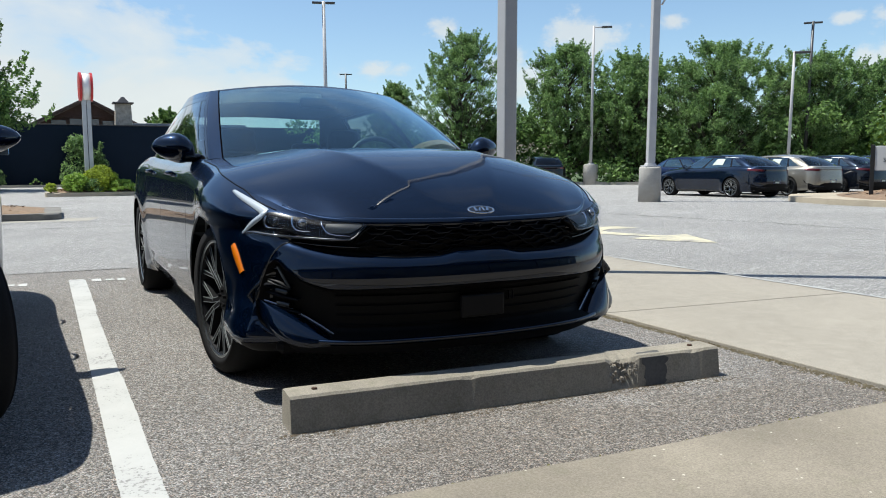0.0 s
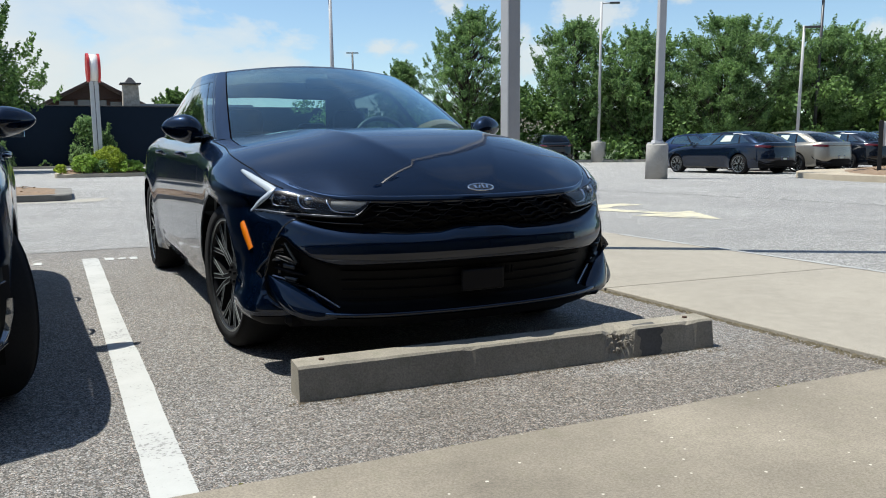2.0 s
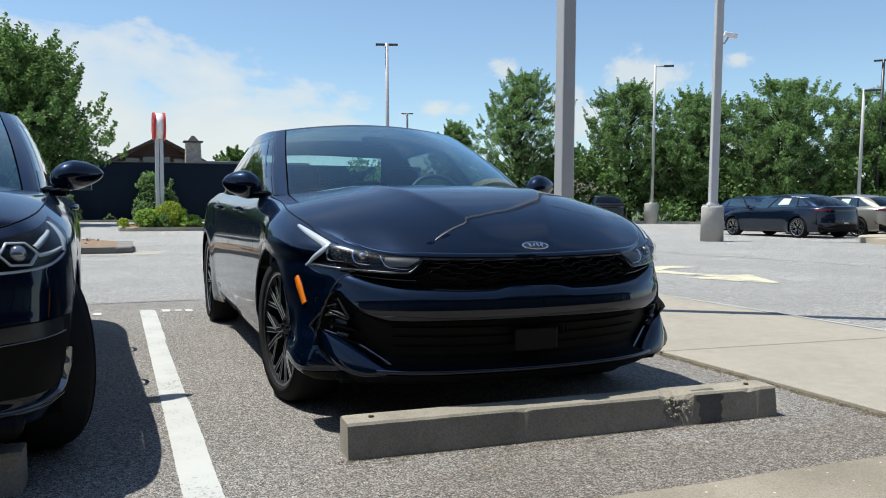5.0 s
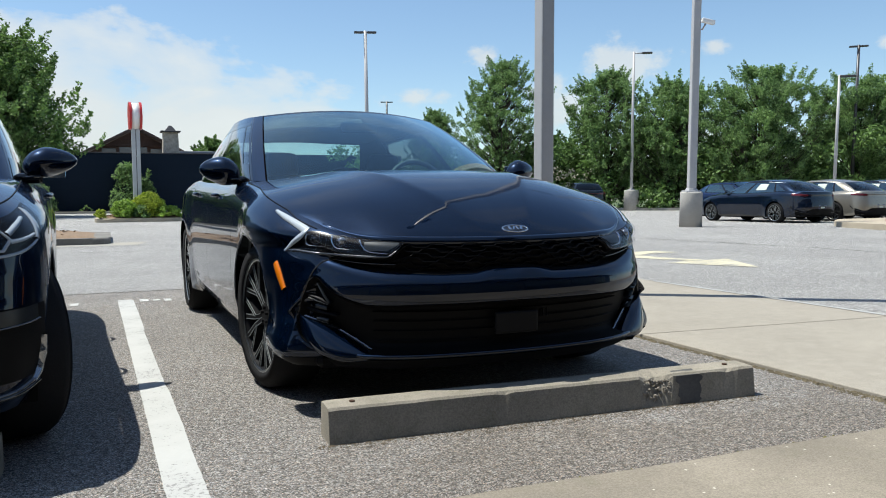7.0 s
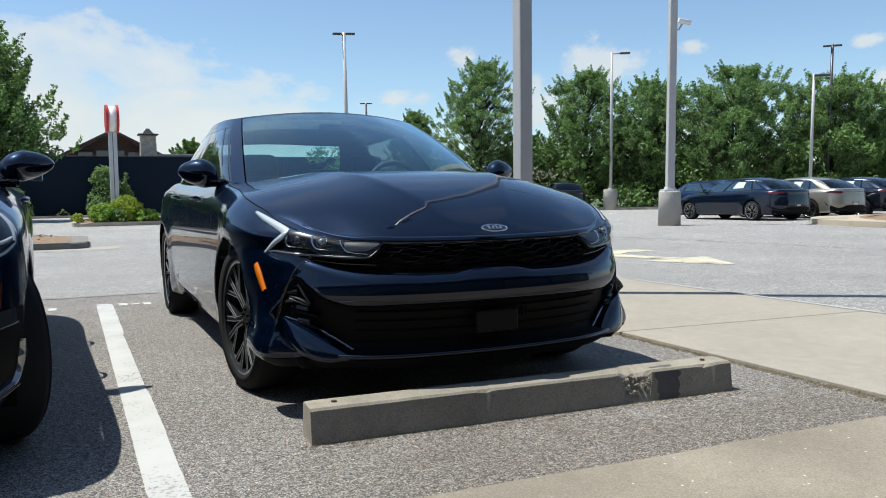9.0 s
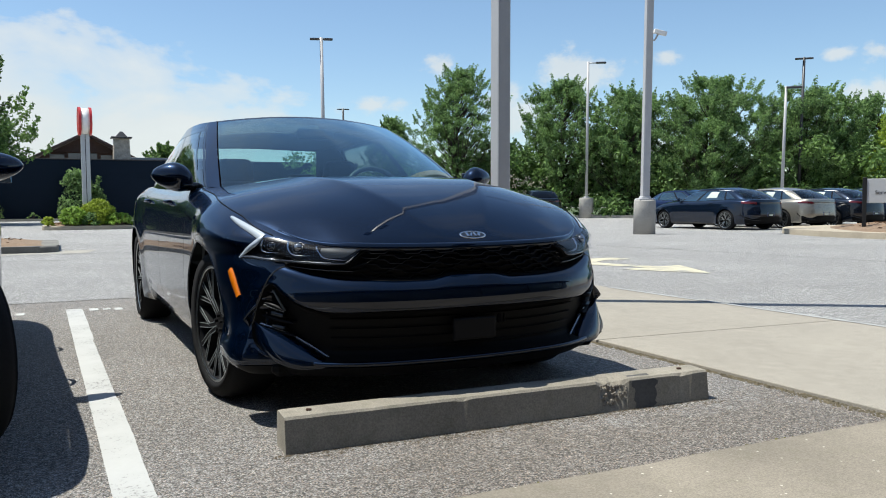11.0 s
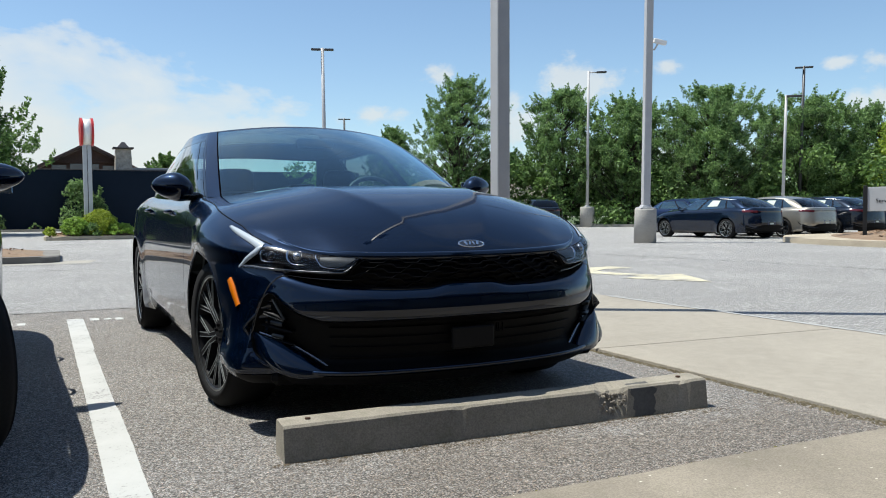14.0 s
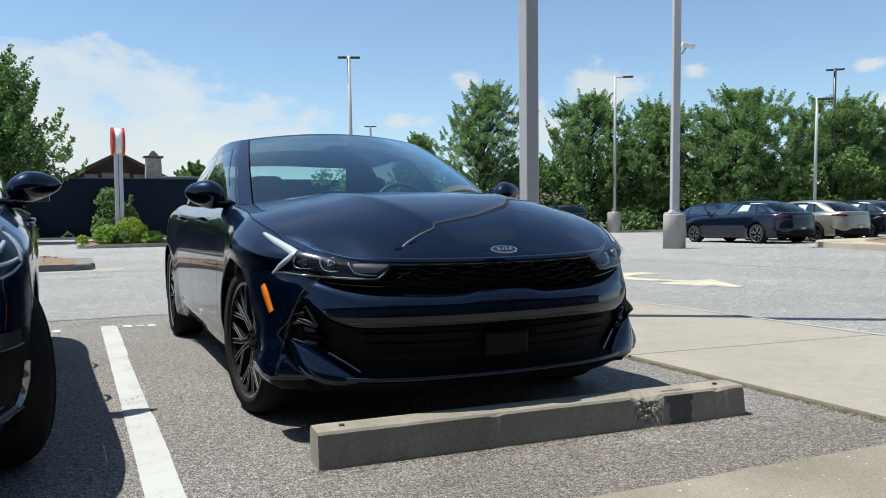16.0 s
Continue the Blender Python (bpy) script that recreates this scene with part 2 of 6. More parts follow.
def leaf_material(name, dark, light, trans=0.35):
    m = bpy.data.materials.new(name)
    m.use_nodes = True
    t = m.node_tree
    t.nodes.clear()
    mk = nodes_of(t)
    geo = mk("NewGeometry")
    co = mk("TexCoord").outputs["Object"]
    big = mk("TexNoise", {"Vector": co, "Scale": 0.7, "Detail": 2.0})
    s = mk("Math", {0: geo.outputs["Random Per Island"], 1: big.outputs["Fac"]}, operation="ADD")
    h = mk("Math", {0: s.outputs[0], 1: 0.55}, operation="MULTIPLY")
    col = ramp(mk, h.outputs[0], [(0.15, dark), (0.85, light)])
    p = mk("BsdfPrincipled", {"Base Color": col, "Roughness": 0.55, "Specular IOR Level": 0.35})
    tl = mk("BsdfTranslucent", {"Color": col})
    mx = mk("MixShader", {0: trans, 1: p.outputs[0], 2: tl.outputs[0]})
    mk("OutputMaterial", {"Surface": mx.outputs[0]})
    MATS[name] = m
    return m


M_ASPHALT = asphalt_material("asphalt", ((0.14, 0.134, 0.127), (0.335, 0.320, 0.303), (0.50, 0.483, 0.462), (0.70, 0.68, 0.655)), (0.070, 0.067, 0.063), (0.33, 0.311, 0.290), 190.0, 42.0, dirt=True)
M_LANE = asphalt_material("lane_asphalt", ((0.14, 0.138, 0.135), (0.305, 0.30, 0.294), (0.46, 0.453, 0.444), (0.68, 0.67, 0.655)), (0.13, 0.128, 0.125), (0.34, 0.333, 0.325), 105.0, 34.0, (0.98, 0.93, 0.87))
M_WALK = concrete_material("sidewalk_concrete", (0.250, 0.219, 0.175), 0.30, 0.20, 0.85)
M_SLAB = concrete_material("slab_concrete", (0.302, 0.275, 0.232), 0.10)
M_STOP = concrete_material("stop_concrete", (0.285, 0.258, 0.212), 0.42, 0.35)
M_BROKEN = concrete_material("broken_concrete", (0.24, 0.215, 0.18), 0.5)
M_CURB = concrete_material("curb_concrete", (0.33, 0.31, 0.27), 0.2, 0.15)
M_BASE = concrete_material("pole_base_concrete", (0.37, 0.355, 0.33), 0.12)
M_LINE = road_paint_material("white_line_paint", (0.43, 0.43, 0.415), 0.445)
M_FADED = road_paint_material("faded_white_paint", (0.5, 0.5, 0.48), 0.49)
M_THIN = road_paint_material("thin_line_paint", (0.36, 0.36, 0.35), 0.45)
M_YELLOW = road_paint_material("faded_yellow_paint", (0.56, 0.51, 0.36), 0.495)
M_MULCH = material("mulch", (0.20, 0.138, 0.09), 0.95, var=0.5, scale=9, fine=60, bump=1.0, bump_scale=40)
M_MOSS = material("joint_dirt", (0.15, 0.125, 0.08), 0.95, var=0.5, scale=9, fine=60, bump=0.8, bump_scale=80)
M_GREENMOSS = material("edge_moss", (0.16, 0.15, 0.045), 0.95, var=0.5, scale=9, fine=60, bump=0.6, bump_scale=80)
M_TAR = material("tar_seam", (0.09, 0.088, 0.085), 0.85, var=0.3, bump=0.3)
M_STEEL = material("painted_pole_steel", (0.40, 0.40, 0.41), 0.45, 0.0, var=0.06)
M_GALV = material("galvanised_steel", (0.46, 0.47, 0.48), 0.4, 0.5, var=0.1)
M_DARKMETAL = material("dark_bronze_metal", (0.05, 0.05, 0.055), 0.4, 0.3, var=0.1)
M_BLACK = material("black_plastic", (0.012, 0.012, 0.013), 0.45, spec=0.3, var=0.15)
M_RUST = material("rusty_rebar", (0.08, 0.045, 0.03), 0.8, 0.4, var=0.4, fine=200)


# ---- mesh helpers ----
def mesh_of(name, verts, faces, smooth=False):
    me = bpy.data.meshes.new(name)
    me.from_pydata([tuple(map(float, v)) for v in verts], [], [tuple(map(int, f)) for f in faces])
    if smooth:
        me.polygons.foreach_set("use_smooth", [True] * len(me.polygons))
    me.update()
    return me


def part(name, bm, mat, parent=None, label="", smooth=False):
    """Links a bmesh (or mesh) as one object under a thing or a part."""
    if isinstance(bm, bmesh.types.BMesh):
        me = bpy.data.meshes.new(name)
        if smooth:
            for f in bm.faces:
                f.smooth = True
        bm.to_mesh(me)
        bm.free()
    else:
        me = bm
    if mat is not None:
        me.materials.append(mat)
    ob = new(name, me)
    if parent is not None:
        ob.parent = parent
    if label:
        ob["label"] = label
    return ob


def empty(name, x, y, z, label, category, group="", kind="", turn=0):
    ob = new(name)
    ob.empty_display_size = 0.1
    ob.matrix_world = pose(x, y, z, 0, 0, turn)
    return tagged(ob, label, category, group, kind)


def box(sx, sy, sz, at=(0, 0, 0), bevel=0.0, bm=None, taper=1.0, segs=1, rot=None):
    """A box with its middle at `at`, edges rounded by bevel, top narrowed by taper."""
    own = bmesh.new()
    bmesh.ops.create_cube(own, size=1.0)
    for v in own.verts:
        k = taper if v.co.z > 0 else 1.0
        v.co = Vector((v.co.x * sx * k, v.co.y * sy * k, v.co.z * sz))
    if bevel:
        bmesh.ops.bevel(own, geom=own.edges[:], offset=bevel, segments=segs, affect="EDGES", profile=0.5)
    if rot is not None:
        bmesh.ops.transform(own, matrix=rot, verts=own.verts)
    bmesh.ops.translate(own, vec=at, verts=own.verts)
    return merge(bm, own)


def merge(bm, own):
    if bm is None:
        return own
    me = bpy.data.meshes.new("tmp")
    own.to_mesh(me)
    own.free()
    bm.from_mesh(me)
    bpy.data.meshes.remove(me)
    return bm


def cyl(r1, r2, h, at=(0, 0, 0), seg=20, bm=None, axis="z", bevel=0.0, square=False):
    """A cylinder or cone from at upwards (or along x, y)."""
    own = bmesh.new()
    bmesh.ops.create_cone(own, cap_ends=True, segments=seg, radius1=r1, radius2=r2, depth=h)
    bmesh.ops.translate(own, vec=(0, 0, h / 2), verts=own.verts)
    if bevel:
        rim = [e for e in own.edges if all(abs(v.co.z - h) < 1e-6 for v in e.verts)]
        bmesh.ops.bevel(own, geom=rim, offset=bevel, segments=2, affect="EDGES", profile=0.5)
    if axis == "x":
        bmesh.ops.rotate(own, matrix=Matrix.Rotation(math.pi / 2, 3, "Y"), verts=own.verts)
    if axis == "y":
        bmesh.ops.rotate(own, matrix=Matrix.Rotation(-math.pi / 2, 3, "X"), verts=own.verts)
    bmesh.ops.translate(own, vec=at, verts=own.verts)
    return merge(bm, own)


def tube(pts, r, bm=None, seg=8, closed=False):
    """A round bar along points; r may be a list."""
    pts = [Vector(p) for p in pts]
    n = len(pts)
    rs = r if isinstance(r, (list, tuple)) else [r] * n
    own = bmesh.new()
    rings = []
    ref = None
    for i, p in enumerate(pts):
        if closed:
            d = pts[(i + 1) % n] - pts[i - 1]
        else:
            d = pts[min(i + 1, n - 1)] - pts[max(i - 1, 0)]
        d.normalize()
        if ref is None:
            ref = d.orthogonal().normalized()
        ref = (ref - d * ref.dot(d)).normalized()
        q = d.cross(ref)
        rings.append([own.verts.new(p + rs[i] * (math.cos(a) * ref + math.sin(a) * q)) for a in [2 * math.pi * k / seg for k in range(seg)]])
    last = n if closed else n - 1
    for i in range(last):
        a, b = rings[i], rings[(i + 1) % n]
        for k in range(seg):
            own.faces.new((a[k], a[(k + 1) % seg], b[(k + 1) % seg], b[k]))
    if not closed:
        own.faces.new(rings[0][::-1])
        own.faces.new(rings[-1])
    for f in own.faces:
        f.smooth = True
    return merge(bm, own)


def prism(outline, z0, z1, bm=None, bevel=0.0):
    """An upright prism over a plan outline (counter-clockwise)."""
    own = bmesh.new()
    low = [own.verts.new((x, y, z0)) for x, y in outline]
    top = [own.verts.new((x, y, z1)) for x, y in outline]
    n = len(outline)
    own.faces.new(low[::-1])
    cap = own.faces.new(top)
    for i in range(n):
        own.faces.new((low[i], low[(i + 1) % n], top[(i + 1) % n], top[i]))
    if bevel:
        bmesh.ops.bevel(own, geom=list(cap.edges), offset=bevel, segments=3, affect="EDGES", profile=0.5)
    return merge(bm, own)


# ---- ground ----
def ground_sheet():
    bm = bmesh.new()
    xs = [-1500, -200, -40, -10, 0, 10, 40, 200, 1500]
    ys = [-1500, -200, -40, -10, 0, 10, 40, 200, 1500]
    g = [[bm.verts.new((x, y, 0)) for x in xs] for y in ys]
    for i in range(len(ys) - 1):
        for j in range(len(xs) - 1):
            bm.faces.new((g[i][j], g[i][j + 1], g[i + 1][j + 1], g[i + 1][j]))
    return tagged(part("ground", bm, M_ASPHALT), "grey worn asphalt of the car park", "ground", kind="structure")


ground_sheet()


def wobbly(x0, x1, y, n, amp, seed):
    rng = random.Random(seed)
    return [(x0 + (x1 - x0) * i / n, y + rng.uniform(-amp, amp)) for i in range(n + 1)]


def pavements():
    # sidewalk in front of the cars, two bays with a joint between them
    edge = wobbly(-14, 1.455, -1.615, 60, 0.006, 3)
    edge = [(x, y - 0.018 * (x + 1.2) if x > -1.2 else y) for x, y in edge]
    bm = prism([(-14, -6.4)] + [(1.455, -6.4)] + edge[::-1], -0.05, 0.022, bevel=0.012)
    tagged(part("pavement", bm, M_WALK), "light concrete sidewalk with worn edge", "pavement", kind="structure")
    bm = prism([(1.467, -6.4), (9.0, -6.4), (9.0, -1.68), (1.467, -1.68)], -0.05, 0.022, bevel=0.008)
    tagged(part("pavement", bm, M_WALK), "light concrete sidewalk bay", "pavement", kind="structure")
    # slab beside the parking bay, in bays divided by joints
    joints = [-1.668, 0.27, 2.9, 5.6]
    for a, b in zip(joints[:-1], joints[1:]):
        lo, hi = a + 0.007, b - 0.007
        out = [(1.468, lo + (0 if a < -1 else 0.05)), (3.47, lo + (0 if a < -1 else -0.1)), (3.47, hi - 0.1), (1.478, hi + 0.05)]
        bm = prism(out, -0.05, 0.020, bevel=0.006)
        tagged(part("pavement", bm, M_SLAB), "light concrete walkway slab beside the parking bay", "pavement", kind="structure")
    # mossy dirt in the seam
    bm = bmesh.new()
    rng = random.Random(8)
    for i in range(700):
        y = -1.66 + 2.3 * rng.random()
        near = rng.random() ** 2.2 * (0.055 if y < -1.1 else 0.03)
        w, l, h = rng.uniform(0.004, 0.013), rng.uniform(0.005, 0.022), rng.uniform(0.003, 0.009)
        box(w, l, h, (1.464 - near, y, h / 2), 0.0, bm, taper=0.5, rot=Matrix.Rotation(rng.uniform(-0.8, 0.8), 4, "Z"))
    tagged(part("joint_dirt", bm, M_MOSS), "dark mossy dirt along the slab seam", "dirt", kind="stuff")
    bm = bmesh.new()
    for i in range(700):
        x = -1.9 + 3.35 * rng.random() ** 1.5
        y = -1.612 - (0.018 * (x + 1.2) if x > -1.2 else 0)
        w, l, h = rng.uniform(0.004, 0.011), rng.uniform(0.005, 0.024), rng.uniform(0.004, 0.014)
        box(l, w, h, (x, y + 0.002 + rng.random() ** 2.5 * 0.03, h / 2), 0.0, bm, taper=0.5, rot=Matrix.Rotation(rng.uniform(-0.6, 0.6), 4, "Z"))
    tagged(part("edge_moss", bm, M_GREENMOSS), "yellow-green moss along the sidewalk edge", "moss", kind="stuff")


pavements()


def lane_surface():
    """Older, paler asphalt of the driving lane round the bays."""
    out = [(3.54, -60), (120, -60), (120, 56.2), (-60, 56.2), (-60, 4.35), (3.54, 4.35)]
    bm = bmesh.new()
    v = [bm.verts.new((x, y, 0.004)) for x, y in out] + [bm.verts.new((120, 4.35, 0.004))]
    bm.faces.new((v[0], v[1], v[6], v[5]))
    bm.faces.new((v[5], v[6], v[2], v[3], v[4]))
    tagged(part("road", bm, M_LANE), "pale worn asphalt of the driving lane", "road", kind="structure")


lane_surface()


def flat_paint(name, outline, mat, label, z=0.004, category="road marking"):
    bm = bmesh.new()
    bm.faces.new([bm.verts.new((x, y, z)) for x, y in outline])
    bmesh.ops.triangulate(bm, faces=bm.faces[:])
    return tagged(part(name, bm, mat), label, category, kind="structure")


def ragged_strip(x0, x1, y0, y1, lean0, n, amp, seed):
    """Outline of a painted line along y, with ragged edges; lean0 shifts its far end."""
    rng = random.Random(seed)
    right, left = [], []
    for i in range(n + 1):
        k = i / n
        y = y0 + (y1 - y0) * k
        step = 0.003 * math.floor(3.3 * k + 0.4 * math.sin(9 * k)) * (-1) ** int(3 * k)
        right.append((x1 + step + lean0 * k + rng.uniform(-amp, amp), y))
        left.append((x0 + lean0 * k + rng.uniform(-amp, amp), y))
    return right + left[::-1]


flat_paint("bay_line", ragged_strip(-1.345, -1.228, -1.60, 3.70, -0.085, 110, 0.0016, 1), M_LINE, "thick white painted parking line, ragged edges")
flat_paint("lane_line", ragged_strip(3.420, 3.462, -6.0, 2.75, 0.0, 60, 0.004, 2), M_THIN, "thin worn white line along the slab", 0.0235)


def arrow_marking():
    """Worn lane arrow: head and a bent shaft in one sheet."""
    bm = bmesh.new()
    z = 0.009
    bm.faces.new([bm.verts.new((x, y, z)) for x, y in ((5.58, 3.52), (6.17, 4.70), (5.04, 4.56))])
    left = [(5.50, 4.66), (5.22, 5.36), (5.24, 5.92), (5.68, 6.36), (6.34, 6.44)]
    right = [(5.78, 4.65), (5.55, 5.42), (5.54, 5.74), (5.84, 5.98), (6.44, 6.00)]
    a = [bm.verts.new((x, y, z)) for x, y in left]
    b = [bm.verts.new((x, y, z)) for x, y in right]
    for k in range(4):
        bm.faces.new((b[k], b[k + 1], a[k + 1], a[k]))
    bmesh.ops.recalc_face_normals(bm, faces=bm.faces[:])
    tagged(part("lane_arrow", bm, M_YELLOW), "faded yellow painted lane arrow on asphalt", "road marking", kind="structure")


def bay_stencils():
    # numbers behind the bay, painted over as plain bars
    for x0 in (-1.22, -1.95):
        bm = bmesh.new()
        for k, (dx, w, h) in enumerate(((0.0, 0.07, 0.16), (0.10, 0.06, 0.10), (0.19, 0.06, 0.16))):
            box(w, h, 0.002, (x0 + dx, 3.60 - 0.02 * k, 0.003), 0, bm)
        tagged(part("bay_stencil", bm, M_FADED), "worn white painted bars at the bay end", "road marking", kind="structure")


def seams():
    # tar seams and cracks in the lane
    for n, (pts, w) in enumerate(((((6.5, 14.5), (8.3, 10.5), (8.75, 8.0), (8.95, 5.7), (9.1, 2.5), (9.3, -2.0)), 0.045), (((-8.0, 10.6), (-2.5, 10.9), (0.6, 10.4), (3.0, 10.9)), 0.04),
                                  (((-9.0, 12.6), (-3.0, 12.3), (0.5, 12.5)), 0.05))):
        rng = random.Random(40 + n)
        bm = bmesh.new()
        prev = None
        for (ax, ay), (bx, by) in zip(pts[:-1], pts[1:]):
            d = Vector((bx - ax, by - ay, 0)).normalized()
            s = Vector((-d.y, d.x, 0))
            for i in range(13):
                if prev is not None and i == 0:
                    continue
                k = i / 12
                c = Vector((ax + (bx - ax) * k, ay + (by - ay) * k, 0.008)) + s * rng.uniform(-0.06, 0.06)
                ww = w * rng.uniform(0.5, 1.2) / 2
                cur = (bm.verts.new(c - s * ww), bm.verts.new(c + s * ww))
                if prev:
                    bm.faces.new((prev[0], cur[0], cur[1], prev[1]))
                prev = cur
        tagged(part("road_seam", bm, M_TAR), "dark cracked seam in the asphalt lane", "road seam", kind="structure")


arrow_marking()
bay_stencils()
seams()


# ---- wheel stops ----
def wheel_stop(x, y, turn, length, broken):
    th = empty("wheel_stop", x, y, 0, "weathered concrete wheel stop" + (" with a chipped, tyre-marked top edge" if broken else " in the shade of a car"),
               "wheel stop", "wheel stops", turn=turn)
    rng = random.Random(5 + int(broken))
    n, L = 90, length
    prof = [(-0.078, 0.0), (-0.064, 0.118), (-0.056, 0.127), (0.050, 0.129), (0.060, 0.120), (0.074, 0.0)]
    verts, faces = [], []
    for i in range(n + 1):
        k = i / n
        xx = -L / 2 + L * k
        end = min(k, 1 - k) * L
        sh = 0.0 if end > 0.03 else (0.03 - end) * 0.35
        for j, (py, pz) in enumerate(prof):
            dy = dz = 0.0
            if broken and j in (1, 2):
                # worn arris, two small chips and one large bite
                dz -= 0.004 * abs(noise.noise((xx * 9, j, 1.0)))
                for c, w, dp in ((-0.245, 0.03, 0.009), (0.43, 0.075, 0.045), (0.79, 0.04, 0.010)):
                    q = abs(xx - c) / w
                    if q < 1:
                        bite = dp * (1 - q * q) * (0.7 + 0.5 * rng.random())
                        dz -= bite * (0.9 if j == 1 else 0.45)
                        dy += bite * (0.55 if j == 1 else 0.9)
            if broken and j == 0 and xx < 0.6:
                dz += 0.0
            verts.append((xx, py * (1 - sh * 2) + dy, max(0, pz * (1 - sh) + dz)))
    m = len(prof)
    for i in range(n):
        for j in range(m - 1):
            faces.append((i * m + j, (i + 1) * m + j, (i + 1) * m + j + 1, i * m + j + 1))
    faces.append(tuple(range(m))[::-1][::-1])
    faces.append(tuple(n * m + j for j in range(m))[::-1])
    part("block", mesh_of("block", verts, faces), M_STOP, th)
    for xx in (-L / 2 + 0.1, L / 2 - 0.1):
        part("anchor_pin", cyl(0.011, 0.010, 0.006, (xx, 0.0, 0.127), 12), M_RUST, th, "rusty steel pin")
    if broken:
        bm = bmesh.new()
        for i in range(60):
            q = rng.uniform(-1, 1)
            xx, f = 0.43 + 0.07 * q, rng.random()
            hz = 0.105 - 0.075 * f
            yy = -0.071 + 0.014 * (hz / 0.12) - 0.001 + (0.016 * (1 - q * q) if hz > 0.075 else 0.0)
            s = rng.uniform(0.008, 0.018)
            box(s, s * 0.8, s * 0.8, (xx, yy + 0.003, hz), s * 0.2, bm, rot=Euler((rng.random() * 3, rng.random() * 3, rng.random() * 3)).to_matrix().to_4x4())
        part("broken_face", bm, M_BROKEN, th, "rough broken concrete with exposed stones")
        bm = bmesh.new()
        rows = []
        for q in [k / 10 for k in range(11)]:
            z = 0.003 + 0.114 * q
            y = -0.0795 + 0.0133 * q
            x0, x1 = 0.535 - 0.01 * q + rng.uniform(-0.008, 0.008), 0.632 + 0.012 * q + rng.uniform(-0.012, 0.012)
            rows.append([bm.verts.new((x0 + (x1 - x0) * k / 3, y, z)) for k in range(4)])
        rows.append([bm.verts.new((v.co.x + rng.uniform(-0.01, 0.01), -0.030 + rng.uniform(-0.014, 0.014), 0.1305)) for v in rows[-1]])
        for A, B in zip(rows[:-1], rows[1:]):
            for k in range(3):
                bm.faces.new((A[k], A[k + 1], B[k + 1], B[k]))
        part("tyre_mark", bm, M_TAR, th, "dark rubber stain")
    return th


def stop_grit(th, length):
    """Dark grit and dry crumbs swept against the foot of the block."""
    rng = random.Random(19)
    verts, faces = [], []
    for i in range(900):
        x = rng.uniform(-length / 2 - 0.04, length / 2 + 0.05)
        y = -0.080 - rng.random() ** 2.6 * 0.07
        r = rng.uniform(0.0018, 0.0052)
        a = rng.uniform(0, math.tau)
        k = len(verts)
        verts += [(x + r * math.cos(a + q * math.tau / 4) * 1.3, y + r * math.sin(a + q * math.tau / 4), 0.001) for q in range(4)] + [(x, y, r * 0.9)]
        faces += [(k + q, k + (q + 1) % 4, k + 4) for q in range(4)]
    tagged(part("grit", mesh_of("grit", verts, faces), M_GRIT), "brown grit along the foot of the wheel stop", "grit", kind="stuff").matrix_world = th.matrix_world.copy()


M_GRIT = material("brown_grit", (0.12, 0.095, 0.065), 0.95, var=0.5, scale=20, fine=120)
stop_grit(wheel_stop(0.125, -0.925, -2.5, 1.84, True), 1.84)
wheel_stop(-2.73, -0.83, 0.0, 1.84, False)


# ---- poles ----
def light_pole(x, y, height, base_r, base_h, width, arms, square, label, arm_len=0.5, head=0.6, cctv=0.0, turn=0, arm_turn=0, dark=False):
    th = empty("street_lamp", x, y, 0, label, "street lamp", "car park lamps", turn=turn)
    # the car park falls away from the walk, so plumb posts lean against its plane
    th.matrix_world = Matrix.Translation((x, y, 0)) @ Matrix.Rotation(radians(3.1), 4, Vector((0.92, -0.39, 0))) @ Matrix.Rotation(radians(turn), 4, "Z")
    mat = M_DARKMETAL if dark else M_STEEL
    if base_h:
        part("base", cyl(base_r, base_r * 0.97, base_h, (0, 0, 0), 32, bevel=0.03), M_BASE, th, "round concrete footing", True)
        part("base_plate", box(width * 2.0, width * 2.0, 0.03, (0, 0, base_h + 0.015), 0.004), mat, th)
        part("base_cover", box(width * 1.35, width * 1.35, 0.07, (0, 0, base_h + 0.06), 0.01, taper=0.85), mat, th)
    h = height - base_h
    if square:
        bm = box(width, width, h, (0, 0, base_h + h / 2), width * 0.1, taper=0.92, segs=2)
    else:
        bm = cyl(width / 2, width / 2 * 0.75, h, (0, 0, base_h), 16)
    part("pole", bm, mat, th, smooth=not square)
    for sgn in arms:
        a = radians(arm_turn)
        d = Vector((math.cos(a) * sgn, math.sin(a) * sgn, 0))
        top = Vector((0, 0, height - 0.08))
        part("arm", tube([top, top + d * arm_len], 0.04), mat, th)
        c = top + d * (arm_len + head * 0.45)
        r = Matrix.Rotation(a, 4, "Z")
        part("lamp_head", box(head, head * 0.55, 0.10, tuple(c), 0.03, segs=2, rot=r), M_DARKMETAL, th, "flat dark lamp head")
    if cctv:
        c = (0.26, -0.16, cctv)
        part("camera_bracket", tube([(0.06, -0.03, cctv - 0.18), (0.14, -0.08, cctv - 0.2), (0.22, -0.13, cctv - 0.04)], 0.025), M_STEEL, th)
        part("security_camera", box(0.36, 0.13, 0.12, c, 0.02, segs=2, rot=Euler((0, radians(12), 0)).to_matrix().to_4x4()), M_WHITEPL, th, "white security camera housing")
    return th


